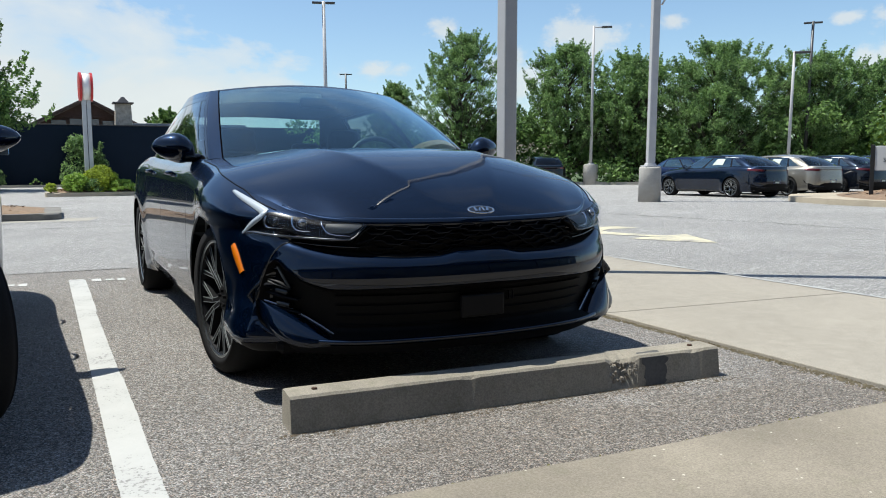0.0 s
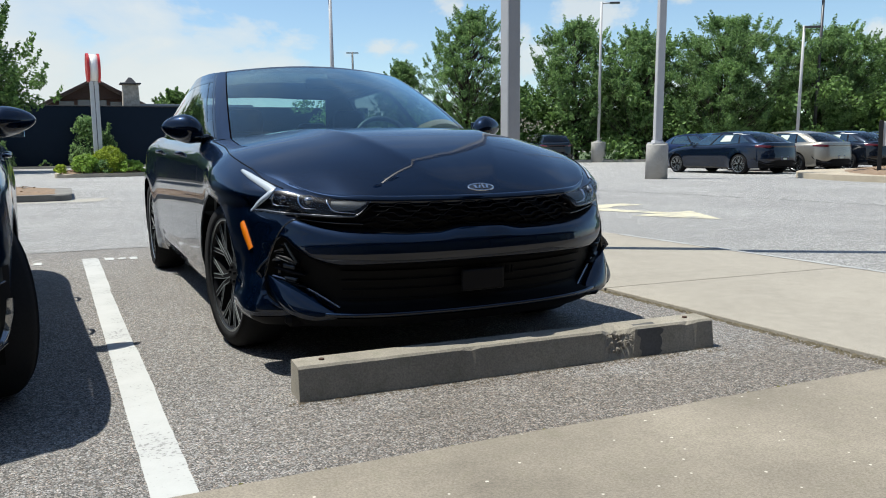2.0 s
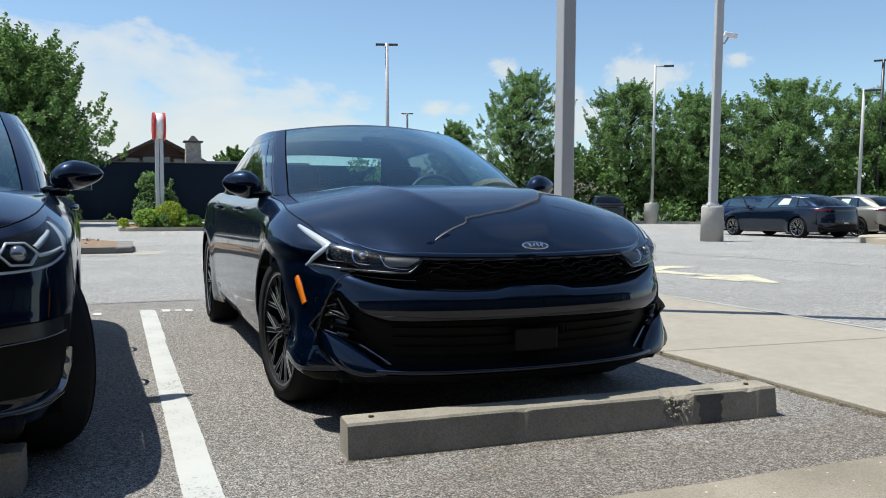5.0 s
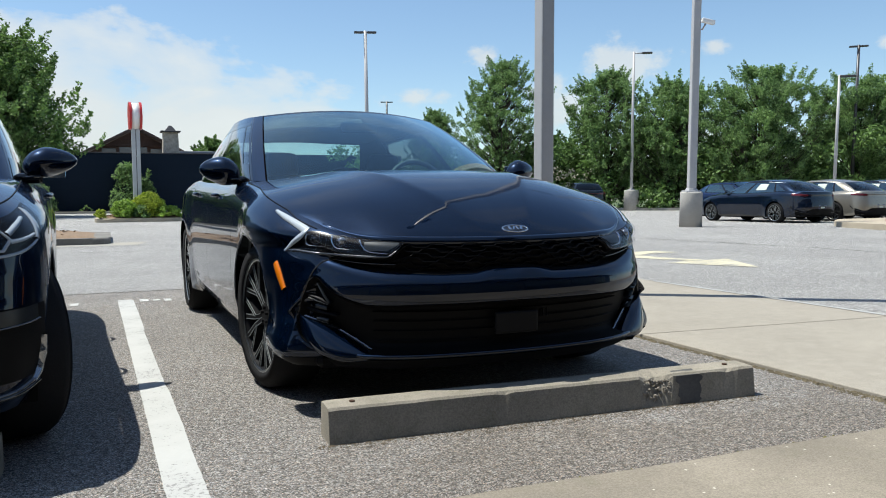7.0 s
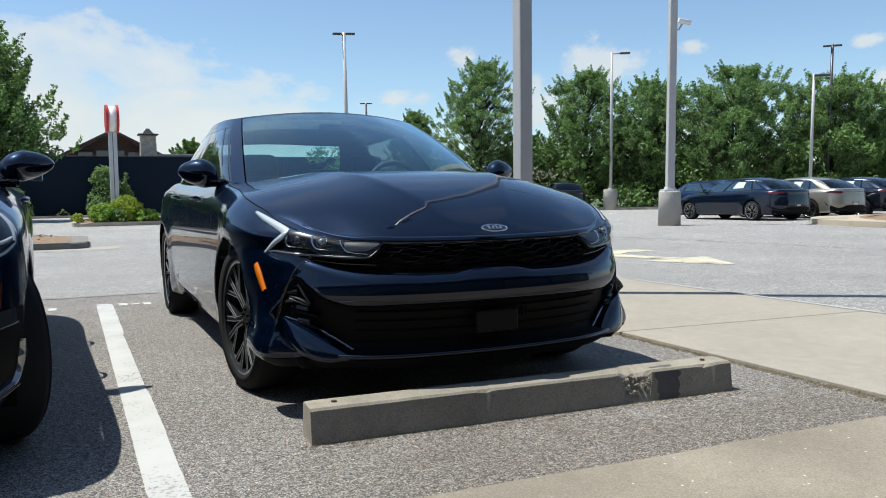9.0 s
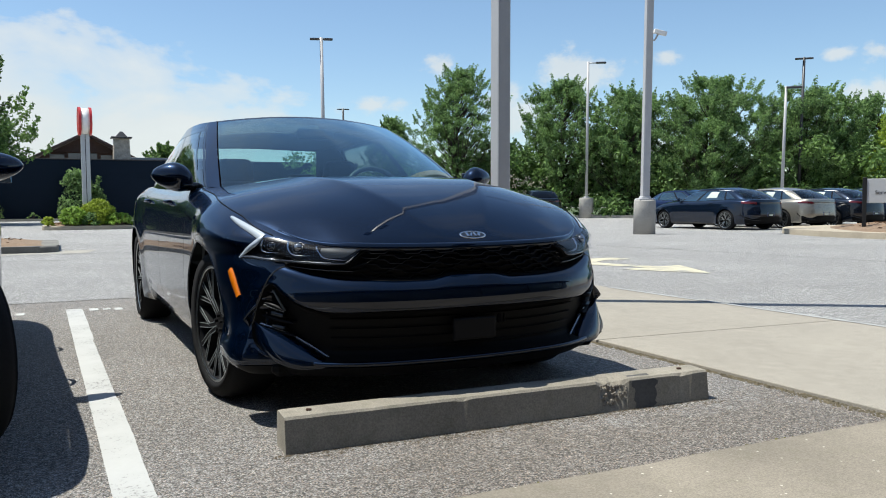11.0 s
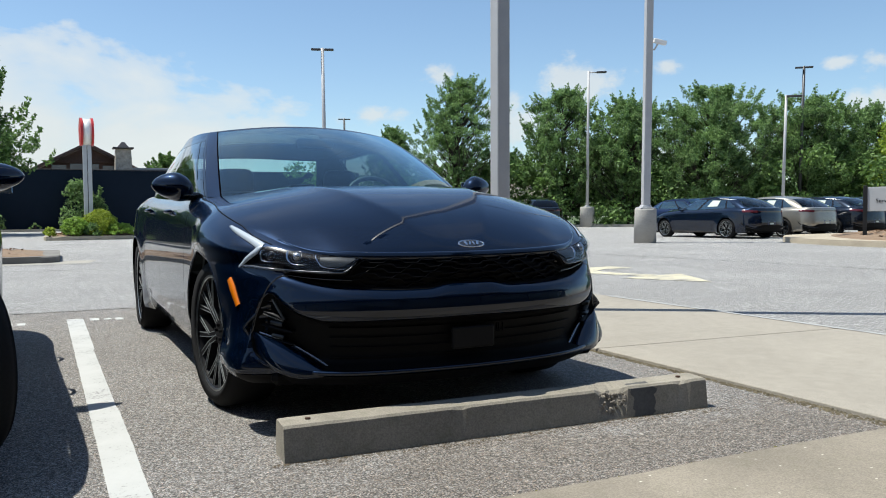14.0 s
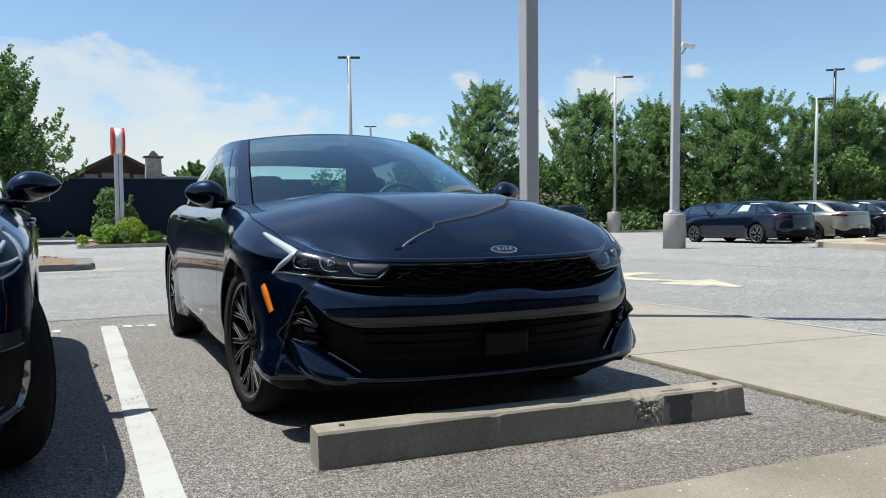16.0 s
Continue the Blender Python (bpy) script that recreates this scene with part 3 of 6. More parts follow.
M_WHITEPL = material("white_plastic", (0.75, 0.75, 0.74), 0.4, var=0.05)
light_pole(1.995, 2.40, 10.5, 0.26, 0.70, 0.126, (-1, 1), True, "square grey steel lamp post beside the parked car", 0.4, turn=4, arm_turn=40)
light_pole(13.30, 13.85, 11.0, 0.305, 0.97, 0.21, (-1, 1), True, "square grey steel lamp post on a round concrete footing", 0.5, cctv=5.5, turn=-20)
light_pole(28.0, 36.6, 9.5, 0.45, 1.25, 0.19, (1,), False, "grey lamp post with one arm at the lane edge", 0.5, arm_turn=-35)
light_pole(11.2, 36.5, 9.5, 0.36, 0.9, 0.22, (-1, 1), False, "grey lamp post with two arms", 0.12, head=0.48, arm_turn=-15)
light_pole(24.5, 72.0, 10.5, 0.36, 0.9, 0.24, (-1, 1), False, "distant dark lamp post with two arms", 0.12, head=0.5, arm_turn=-15, dark=True)
light_pole(38.5, 29.8, 9.4, 0.36, 0.9, 0.20, (-1, 1), False, "dark lamp post with two arms before the trees", 0.1, head=0.42, arm_turn=-50, dark=True)
light_pole(32.6, 25.9, 6.85, 0.36, 0.9, 0.17, (1,), False, "grey lamp post with one arm behind the parked cars", 0.05, head=0.75, arm_turn=-50)


# ---- kerbed islands ----
M_KERB = concrete_material("kerb_concrete", (0.40, 0.345, 0.265), 0.22, 0.10)
M_DARKKERB = concrete_material("dark_kerb_concrete", (0.19, 0.18, 0.165), 0.3, 0.15)
M_CHIPS = material("bark_chips", (0.26, 0.168, 0.105), 0.95, var=0.6, scale=14, fine=70, rnd=0.0)
def rounded(pts, r, seg=8):
    """Rounds the corners of a plan outline."""
    out = []
    n = len(pts)
    for i in range(n):
        p, a, b = Vector(pts[i]), Vector(pts[i - 1]), Vector(pts[(i + 1) % n])
        u, v = (a - p), (b - p)
        rr = min(r, u.length * 0.45, v.length * 0.45)
        s, e = p + u.normalized() * rr, p + v.normalized() * rr
        for k in range(seg + 1):
            t = k / seg
            q = (1 - t) ** 2 * s + 2 * t * (1 - t) * p + t * t * e
            out.append((q.x, q.y))
    return out


def inset(pts, d):
    n = len(pts)
    out = []
    for i in range(n):
        a, b = Vector(pts[i - 1]), Vector(pts[(i + 1) % n])
        t = (b - a).normalized()
        out.append((pts[i][0] - t.y * d, pts[i][1] + t.x * d))
    return out


def island(outline, r, label, mound=0.1, kerb=0.15, seed=1, bed=None, stone=None):
    th = empty("planting_island", 0, 0, 0, label, "planting island", kind="structure")
    ring = rounded(outline, r)
    part("kerb", prism(ring, -0.02, kerb, bevel=0.05), stone or M_KERB, th, "pale rounded concrete kerb")
    ins = inset(ring, 0.16) if bed is None else rounded(bed, 0.6)
    cx = sum(p[0] for p in ins) / len(ins)
    cy = sum(p[1] for p in ins) / len(ins)
    bm = bmesh.new()
    rows = []
    rng = random.Random(seed)
    for k in (1.0, 0.93, 0.8, 0.6, 0.4, 0.2):
        rows.append([bm.verts.new((cx + (x - cx) * k, cy + (y - cy) * k, kerb - 0.01 + mound * (1 - k ** 2.5) + (rng.uniform(-0.02, 0.03) if k < 1 else 0))) for x, y in ins])
    mid = bm.verts.new((cx, cy, kerb + mound))
    n = len(ins)
    for a, b in zip(rows[:-1], rows[1:]):
        for i in range(n):
            bm.faces.new((a[i], a[(i + 1) % n], b[(i + 1) % n], b[i]))
    for i in range(n):
        bm.faces.new((rows[-1][i], rows[-1][(i + 1) % n], mid))
    part("mulch", bm, M_MULCH, th, "brown wood mulch", True)
    # loose bark chips on the bed
    verts, faces = [], []
    for i in range(3200):
        k = math.sqrt(rng.random())
        i0 = rng.randrange(n)
        f = rng.random()
        x, y = ins[i0][0] + (ins[(i0 + 1) % n][0] - ins[i0][0]) * f, ins[i0][1] + (ins[(i0 + 1) % n][1] - ins[i0][1]) * f
        j = rng.random() * 0.1
        px, py = cx + (x - cx) * k + rng.uniform(-0.1, 0.1), cy + (y - cy) * k + rng.uniform(-0.1, 0.1)
        kk = min(1.0, k + j)
        pz = kerb + mound * (1 - kk ** 2.5) + rng.uniform(0.0, 0.03)
        if kk > 0.9:
            continue
        s, a = rng.uniform(0.02, 0.06), rng.uniform(0, math.tau)
        u = Vector((math.cos(a) * s, math.sin(a) * s, rng.uniform(-0.4, 0.4) * s))
        v = Vector((-math.sin(a) * s * 0.4, math.cos(a) * s * 0.4, rng.uniform(-0.3, 0.3) * s))
        q = Vector((px, py, pz))
        b = len(verts)
        verts += [q - u - v, q + u - v, q + u + v, q - u + v]
        faces.append((b, b + 1, b + 2, b + 3))
    tagged(part("bark_chips", mesh_of("bark_chips", verts, faces), M_CHIPS, th, "loose brown bark chips"), kind="stuff")
    return th


island([(-14, 13.3), (-1.45, 13.3), (-1.45, 16.9), (-14, 17.2)], 0.5, "kerbed island with brown mulch at the lane", 0.14, 0.13, 2, stone=M_DARKKERB)
island([(14.75, -6), (24, -6), (24, 13.3), (18.2, 13.3), (16.2, 11.7), (15.35, 9.4)], 0.9, "kerbed island with brown mulch by the parked cars", 0.28, 0.145, 3,
       bed=[(15.1, -5.8), (23.7, -5.8), (23.7, 13.0), (19.2, 12.6), (17.2, 11.0), (15.75, 9.0)])
island([(-2.0, 30.4), (1.8, 30.4), (1.8, 34.0), (-2.0, 34.0)], 0.9, "kerbed planting bed round the round sign", 0.15, 0.16, 4)


def gutter_apron():
    bm = prism(rounded([(-14, 12.75), (-1.0, 12.75), (-0.75, 13.9), (-1.46, 13.9), (-1.46, 13.29), (-14, 13.29)], 0.15), -0.02, 0.006)
    tagged(part("gutter", bm, M_CURB), "pale concrete gutter strip at the island kerb", "gutter", kind="structure")


gutter_apron()


def far_kerbs():
    for pts, lab in ((((-30, 56.2), (12, 56.2), (12, 56.5), (-30, 56.5)), "pale kerb in front of the dark wall"),
                     (((8.0, 45.8), (27.3, 36.9), (40.0, 24.0), (60, 3), (60.2, 3.3), (40.3, 24.2), (27.5, 37.2), (8.1, 46.1)), "pale kerb along the tree belt")):
        tagged(part("kerb", prism(pts, -0.02, 0.16), M_CURB), lab, "kerb", kind="structure")


far_kerbs()
M_GRASS = material("verge_grass", (0.055, 0.085, 0.025), 0.95, var=0.5, scale=1.5, fine=20, bump=0.8, bump_scale=12)


def verges():
    bm = prism([(8.1, 46.1), (27.5, 37.2), (40.3, 24.2), (60.2, 3.3), (160, 40), (110, 140), (15, 110)], -0.02, 0.12)
    tagged(part("verge", bm, M_GRASS), "shaded grassy verge under the trees", "verge", kind="structure")
    bm = prism([(-40, 56.5), (12, 56.5), (12, 62), (-40, 62)], -0.02, 0.12)
    tagged(part("verge", bm, M_MULCH), "mulch strip along the dark wall", "verge", kind="structure")


verges()


# ---- building with dark wall, gable and chimney ----
M_DARKWALL = material("dark_wall_panels", (0.006, 0.0135, 0.027), 0.8, spec=0.2, var=0.15, scale=1.0)
M_ROOFBR = material("brown_roof", (0.115, 0.075, 0.062), 0.8, var=0.2)
M_ROOFGR = material("grey_metal_roof", (0.22, 0.24, 0.27), 0.5, var=0.1)
M_STONE = material("chimney_stone", (0.42, 0.37, 0.31), 0.9, var=0.4, scale=3, fine=8, bump=0.6, bump_scale=6)
M_HAZEGL = material("hazy_window_glass", (0.10, 0.12, 0.13), 0.15, spec=0.8, var=0.1)
M_DIMGLASS = material("dim_window_glass", (0.05, 0.06, 0.07), 0.08, spec=0.8, var=0.1)
M_TIMBER = material("dark_timber", (0.09, 0.05, 0.035), 0.8, var=0.3)


def restaurant():
    th = empty("lodge_building", 0, 58.4, 0.1, "dark-walled lodge building with a brown timber gable", "building")
    part("wall", box(70, 0.4, 4.2, (-14.0, 0.2, 2.1), 0.02), M_DARKWALL, th, "long dark panelled wall")
    part("coping", box(70, 0.5, 0.07, (-14.0, 0.2, 4.235), 0.01), M_DARKMETAL, th)
    # gable behind the wall
    for y0, y1, o in ((3.9, 4.25, 0.0), (12.0, 12.3, 0.0)):
        g = bmesh.new()
        a = [g.verts.new((x, y0, z)) for x, z in ((-3.7, 3.9), (5.0, 3.9), (0.65, 6.22))]
        b = [g.verts.new((x, y1, z)) for x, z in ((-3.7, 3.9), (5.0, 3.9), (0.65, 6.22))]
        g.faces.new(a)
        g.faces.new(b[::-1])
        for i in range(3):
            g.faces.new((a[i], b[i], b[(i + 1) % 3], a[(i + 1) % 3]))
        part("gable_wall", g, M_TIMBER, th)
    for sx in (-1, 1):
        r = bmesh.new()
        y0, y1 = 3.3, 12.6
        pr = [(0.65, 6.32), (0.65 + sx * 5.1, 3.62), (0.65 + sx * 5.1, 3.80), (0.65, 6.5)]
        a = [r.verts.new((x, y0, z)) for x, z in pr]
        b = [r.verts.new((x, y1, z)) for x, z in pr]
        r.faces.new(a)
        r.faces.new(b)
        for i in range(4):
            r.faces.new((a[i], b[i], b[(i + 1) % 4], a[(i + 1) % 4]))
        bmesh.ops.recalc_face_normals(r, faces=r.faces[:])
        part("roof", r, M_ROOFBR, th, "brown pitched roof slope")
    for x0, w, z in ((-1.3, 1.0, 4.5), (-0.1, 0.9, 4.62), (1.0, 0.9, 4.62), (2.2, 1.0, 4.5)):
        part("window", box(w, 0.06, 0.55, (x0, 3.86, z), 0.01), M_HAZEGL, th)
    part("beam", box(5.6, 0.12, 0.14, (0.65, 3.82, 5.02), 0.01), M_TIMBER, th)
    ch = part("chimney", box(1.32, 1.0, 3.0, (3.05, 2.0, 4.45), 0.05, taper=0.82), M_STONE, th, "rough stone chimney")
    part("chimney_cap", box(1.45, 1.3, 0.1, (3.05, 2.0, 5.98), 0.02), M_DARKMETAL, ch)
    part("chimney_hood", box(0.85, 0.7, 0.42, (3.05, 2.0, 6.24), 0.03, taper=0.25), M_DARKMETAL, ch)
    part("low_roof", box(9.0, 6.0, 0.5, (7.8, 6.0, 4.35), 0.02), M_ROOFGR, th, "low grey metal roof")
    part("low_roof", box(5.0, 3.0, 0.35, (-6.0, 6.0, 4.45), 0.02), M_ROOFGR, th, "low grey metal roof")


restaurant()


# ---- round pylon sign ----
M_RED = material("red_sign_enamel", (0.42, 0.02, 0.025), 0.35, var=0.08)
M_WHITE = material("white_sign_face", (0.78, 0.78, 0.76), 0.4, var=0.05)


def round_sign():
    th = empty("pylon_sign", -0.34, 31.7, 0.25, "round red and white drum sign on twin grey posts", "sign", turn=3)
    z = 4.10
    part("drum", cyl(0.53, 0.53, 0.34, (-0.17, 0, z), 40, axis="x"), M_WHITE, th, "white drum edge", True)
    for x0 in (-0.245, 0.155):
        part("disc", cyl(0.57, 0.57, 0.09, (x0, 0, z), 40, axis="x", bevel=0), M_RED, th, "red round sign face")
    for x0 in (-0.088, 0.088):
        part("post", box(0.152, 0.17, 3.8, (x0, 0, 1.78), 0.01), M_GALV, th, "grey steel post")
    part("post_filler", box(0.07, 0.12, 3.4, (0, 0.01, 1.7), 0.0), M_DARKMETAL, th)
    part("cross_plate", box(0.3, 0.18, 0.05, (0, 0, 2.45), 0.005), M_GALV, th)


round_sign()


M_GREYBAR = material("grey_mark", (0.30, 0.31, 0.32), 0.5, var=0.05)
M_FADEBAR = material("faded_lettering", (0.44, 0.36, 0.36), 0.6, var=0.1)


def service_sign():
    a, b = Vector((17.27, 9.86, 0)), Vector((17.91, 8.98, 0))
    mid = (a + b) / 2
    d = (b - a)
    ang = math.degrees(math.atan2(d.y, d.x))
    L = d.length + 0.2
    th = empty("service_sign", mid.x, mid.y, 0.17, "grey service sign with a white oval on two dark posts", "sign", turn=ang)
    part("panel", box(L, 0.06, 0.62, (0, 0, 0.965), 0.008), material("grey_sign_panel", (0.42, 0.43, 0.44), 0.5, var=0.05), th, "pale grey panel")
    for sx in (-1, 1):
        part("post", box(0.10, 0.12, 1.36, (sx * (L / 2 + 0.03), 0.0, 0.63), 0.01), M_BLACK, th, "black post")
    # plain white oval with bars in place of the mark
    bm = bmesh.new()
    vs = [bm.verts.new((0.185 * math.cos(t * math.tau / 28), -0.034, 1.14 + 0.085 * math.sin(t * math.tau / 28))) for t in range(28)]
    bm.faces.new(vs)
    ov = part("oval", bm, M_WHITE, th, "white oval mark")
    for k in (-1, 0, 1):
        part("oval_bar", box(0.05, 0.004, 0.06, (k * 0.075, -0.038, 1.14), 0), M_GREYBAR, ov, "grey bar")
    cu = bpy.data.curves.new("word", "FONT")
    cu.body, cu.size, cu.extrude, cu.align_x, cu.align_y = "Service", 0.140, 0.002, "RIGHT", "CENTER"
    tmp = bpy.data.objects.new("word", cu)
    scene.collection.objects.link(tmp)
    me = bpy.data.meshes.new_from_object(tmp.evaluated_get(bpy.context.evaluated_depsgraph_get()))
    bpy.data.objects.remove(tmp)
    w = part("lettering", me, M_BLACK, th, "dark word on the panel")
    w.matrix_basis = pose(-0.03, -0.034, 0.92, 90, 0, 0)
    part("lettering", box(0.42, 0.004, 0.085, (0.27, -0.034, 0.92), 0), M_FADEBAR, th, "faded pinkish bars")


service_sign()


# ---- vegetation ----
M_BARK = material("bark", (0.055, 0.044, 0.034), 0.95, var=0.4, scale=4, fine=30, bump=0.8, bump_scale=25)
M_LEAF = leaf_material("tree_leaves", (0.026, 0.062, 0.026), (0.28, 0.44, 0.15), 0.42)
M_LEAF2 = leaf_material("dark_tree_leaves", (0.026, 0.060, 0.020), (0.20, 0.33, 0.09), 0.36)
M_LEAFY = leaf_material("yellow_green_leaves", (0.13, 0.19, 0.018), (0.46, 0.55, 0.06))
M_LEAFB = leaf_material("bright_shrub_leaves", (0.08, 0.17, 0.025), (0.34, 0.50, 0.08))
M_LEAFC = leaf_material("conifer_leaves", (0.085, 0.160, 0.018), (0.36, 0.47, 0.060), 0.45)
M_BLOSSOM = leaf_material("pale_blossom", (0.35, 0.33, 0.25), (0.65, 0.6, 0.5))


def leaf_cloud(rng, clumps, per, size, flat=0.55):
    """Many small bent leaves in clumps; clumps: (centre, radius)."""
    nr = np.random.RandomState(rng.randrange(10 ** 6))
    verts, faces = [], []
    for (c, r) in clumps:
        n = max(6, int(per * r * r))
        d = nr.normal(size=(n, 3))
        d /= np.linalg.norm(d, axis=1)[:, None]
        rad = r * (0.15 + 1.0 * nr.rand(n) ** 0.55)
        pos = np.array(c) + d * rad[:, None] * np.array((1.0, 1.0, 0.80))
        nor = d * 0.45 + nr.normal(size=(n, 3)) * 0.75 + np.array((0, 0, 0.45))
        nor /= np.linalg.norm(nor, axis=1)[:, None]
        ax = np.cross(nor, nr.normal(size=(n, 3)))
        ax /= np.linalg.norm(ax, axis=1)[:, None] + 1e-9
        bx = np.cross(nor, ax)
        s = size * (0.6 + 0.8 * nr.rand(n))[:, None]
        k = len(verts)
        quad = np.stack([pos - ax * s, pos - bx * s * flat + nor * s * 0.15, pos + ax * s, pos + bx * s * flat + nor * s * 0.15], 1)
        verts.extend(quad.reshape(-1, 3).tolist())
        faces.extend([(k + 4 * i, k + 4 * i + 1, k + 4 * i + 2, k + 4 * i + 3) for i in range(n)])
    return mesh_of("leaves", verts, faces)


def tree(x, y, height, radius, crown_from, seed, mat, label, leaf=0.060, per=1500, clump_n=400, z0=0.1, gap=0.03, full=0.72):
    """Trunk, leaders and boughs; leaf sprays gather on the boughs, with open gaps between them."""
    rng = random.Random(seed)
    th = empty("tree", x, y, z0, label, "tree", "trees")
    wood = bmesh.new()
    trunk = [Vector((0, 0, 0))]
    p = Vector((0, 0, 0))
    steps = 7
    for i in range(steps):
        p = p + Vector((rng.uniform(-0.12, 0.12), rng.uniform(-0.12, 0.12), height * 0.84 / steps))
        trunk.append(p.copy())
    r0 = 0.018 * height
    tube(trunk, [r0 * (1 - 0.88 * i / steps) for i in range(steps + 1)], wood, 8)
    span = height - crown_from
    lobes = [(rng.uniform(0, math.tau), rng.uniform(0.1, 0.95), rng.uniform(0.5, 0.9)) for _ in range(9)]

    def reach(h, a):
        # outline of the crown, broad below the middle, with bulging lobes
        e = math.sin(math.pi * (0.16 + 0.80 * h)) ** full
        bulge = sum(math.exp(-((math.remainder(a - la, math.tau) / w) ** 2) - ((h - lh) / 0.16) ** 2) for la, lh, w in lobes)
        return radius * e * (0.74 + 0.42 * min(1.0, bulge))

    clumps = []
    off = Vector((seed * 1.7, seed * 0.9, seed * 2.3))
    made = tries = 0
    while made < clump_n and tries < clump_n * 6:
        tries += 1
        h = rng.random() ** 0.9
        a = rng.uniform(0, math.tau)
        shoot = rng.random() < 0.20
        rf = rng.uniform(0.95, 1.2) if shoot else 0.22 + 0.78 * rng.random() ** 0.62
        r = reach(h, a) * rf
        c = Vector((math.cos(a) * r, math.sin(a) * r, crown_from + span * h + (rng.uniform(0, 0.03) * span if shoot else 0)))
        if not shoot and noise.noise(c * 0.62 + off) + 0.5 * noise.noise(c * 1.5 + off) < gap:
            continue
        made += 1
        cr = radius * rng.uniform(0.075, 0.135) * (0.5 if shoot else 1.12 - 0.35 * rf)
        clumps.append((tuple(c), cr))
        if shoot:
            # leading twig that rises out of the crown
            d = Vector((math.cos(a) * 0.5, math.sin(a) * 0.5, rng.uniform(0.5, 1.2))).normalized()
            for q in (1.2, 2.2, 3.0):
                clumps.append((tuple(c + d * cr * q), cr * (0.95 - 0.2 * q)))
        if made % 4 == 0 or shoot:
            zb = max(crown_from * 0.5, c.z - r * rng.uniform(0.5, 1.1) - 0.12 * span)
            b = trunk[0].lerp(trunk[-1], min(1, zb / (height * 0.84)))
            mid = b.lerp(c, 0.5) + Vector((rng.uniform(-0.2, 0.2), rng.uniform(-0.2, 0.2), -0.02 * span))
            tube([b, mid, c], [r0 * 0.26, r0 * 0.13, r0 * 0.03], wood, 5)
            # smaller sprays along the bough
            for q in (0.55, 0.78):
                m = (1 - q) ** 2 * b + 2 * q * (1 - q) * mid + q * q * c
                clumps.append((tuple(m + Vector((rng.uniform(-0.3, 0.3), rng.uniform(-0.3, 0.3), rng.uniform(0, 0.3)))), cr * 0.8))
    part("trunk", wood, M_BARK, th, "brown bark")
    part("crown", leaf_cloud(rng, clumps, per, leaf), mat, th, "green leaves")
    return th


TREES = [  # x, y, height, radius, crown from, seed, label
    (18.9, 46.0, 7.0, 2.1, 1.3, 12, "low green leafy tree at the lane edge"),
    (22.4, 43.0, 10.3, 3.0, 1.5, 13, "tall green tree with upright branches"),
    (25.6, 42.4, 5.2, 2.2, 1.0, 18, "small green tree behind the lamp post"),
    (28.8, 40.0, 9.3, 3.4, 1.4, 14, "spreading green tree in the tree belt"),
    (31.6, 37.2, 8.6, 3.2, 1.2, 15, "broad green tree in the tree belt"),
    (33.9, 38.8, 6.3, 2.8, 0.9, 24, "low green tree behind the tree belt"),
    (35.0, 33.4, 8.9, 4.2, 1.2, 16, "full round green tree in the tree belt"),
    (40.4, 31.0, 8.3, 3.8, 1.2, 17, "green tree in the tree belt"),
    (45.6, 29.6, 7.9, 3.4, 1.2, 19, "green tree in the tree belt"),
    (48.6, 24.0, 7.3, 3.1, 1.2, 20, "green tree in the tree belt"),
    (52.0, 19.0, 7.4, 3.1, 1.2, 21, "green tree in the tree belt"),
]


def woods():
    for (x, y, h, r, cf, sd, lab) in TREES:
        tree(x, y, h * 0.93, r * 1.0, cf, sd, M_LEAF, lab, full=0.72 if r > 2.5 else 0.9)
    tree(-8.5, 45.75, 10.1, 5.7, 1.9, 31, M_LEAF2, "large dark green tree beyond the lane", leaf=0.105, per=520, clump_n=640, z0=0.0, gap=-0.25)
    tree(-17.5, 44.5, 12.0, 6.4, 1.9, 35, M_LEAF2, "broad dark green tree beyond the lane", leaf=0.13, per=300, clump_n=420, z0=0.0, gap=-0.1)
    tree(9.2, 86.0, 7.4, 2.9, 2.0, 33, M_LEAF2, "distant dark green tree behind the roofs", leaf=0.16, per=260, clump_n=420, z0=0.0, gap=-0.4)
    # undergrowth that closes the belt below the crowns
    rng = random.Random(77)
    clumps = []
    for i in range(260):
        k = rng.random()
        x = 12.0 + 40 * k
        y = 47.5 - 19.0 * min(k, 0.5) / 0.5 * 0.75 - (max(0, k - 0.5) / 0.5) * 21
        o = rng.uniform(0.3, 5.0)
        clumps.append(((x + 0.6 * o, y + 0.75 * o, rng.uniform(0.3, 4.3)), rng.uniform(0.6, 1.1)))
    tagged(part("undergrowth", leaf_cloud(rng, clumps, 230, 0.13), M_LEAF2), "dense dark undergrowth below the trees", "undergrowth", kind="stuff")
    clumps = [((25.0 + rng.uniform(-1.2, 1.2), 38.9 + rng.uniform(-0.5, 0.5), rng.uniform(0.8, 2.6)), rng.uniform(0.25, 0.5)) for _ in range(14)]
    tagged(part("blossom_shrub", leaf_cloud(rng, clumps, 120, 0.07), M_BLOSSOM), "pale blossoming shrub under the trees", "shrub")
    # far wooded ridge
    clumps = []
    for i in range(260):
        a = radians(rng.uniform(-40, 75))
        d = rng.uniform(230, 300)
        clumps.append(((math.sin(a) * d, math.cos(a) * d, rng.uniform(1, 8.0)), rng.uniform(5, 8)))
    tagged(part("far_woods", leaf_cloud(rng, clumps, 6, 1.0), M_LEAF2), "distant wooded skyline", "woods", kind="stuff")


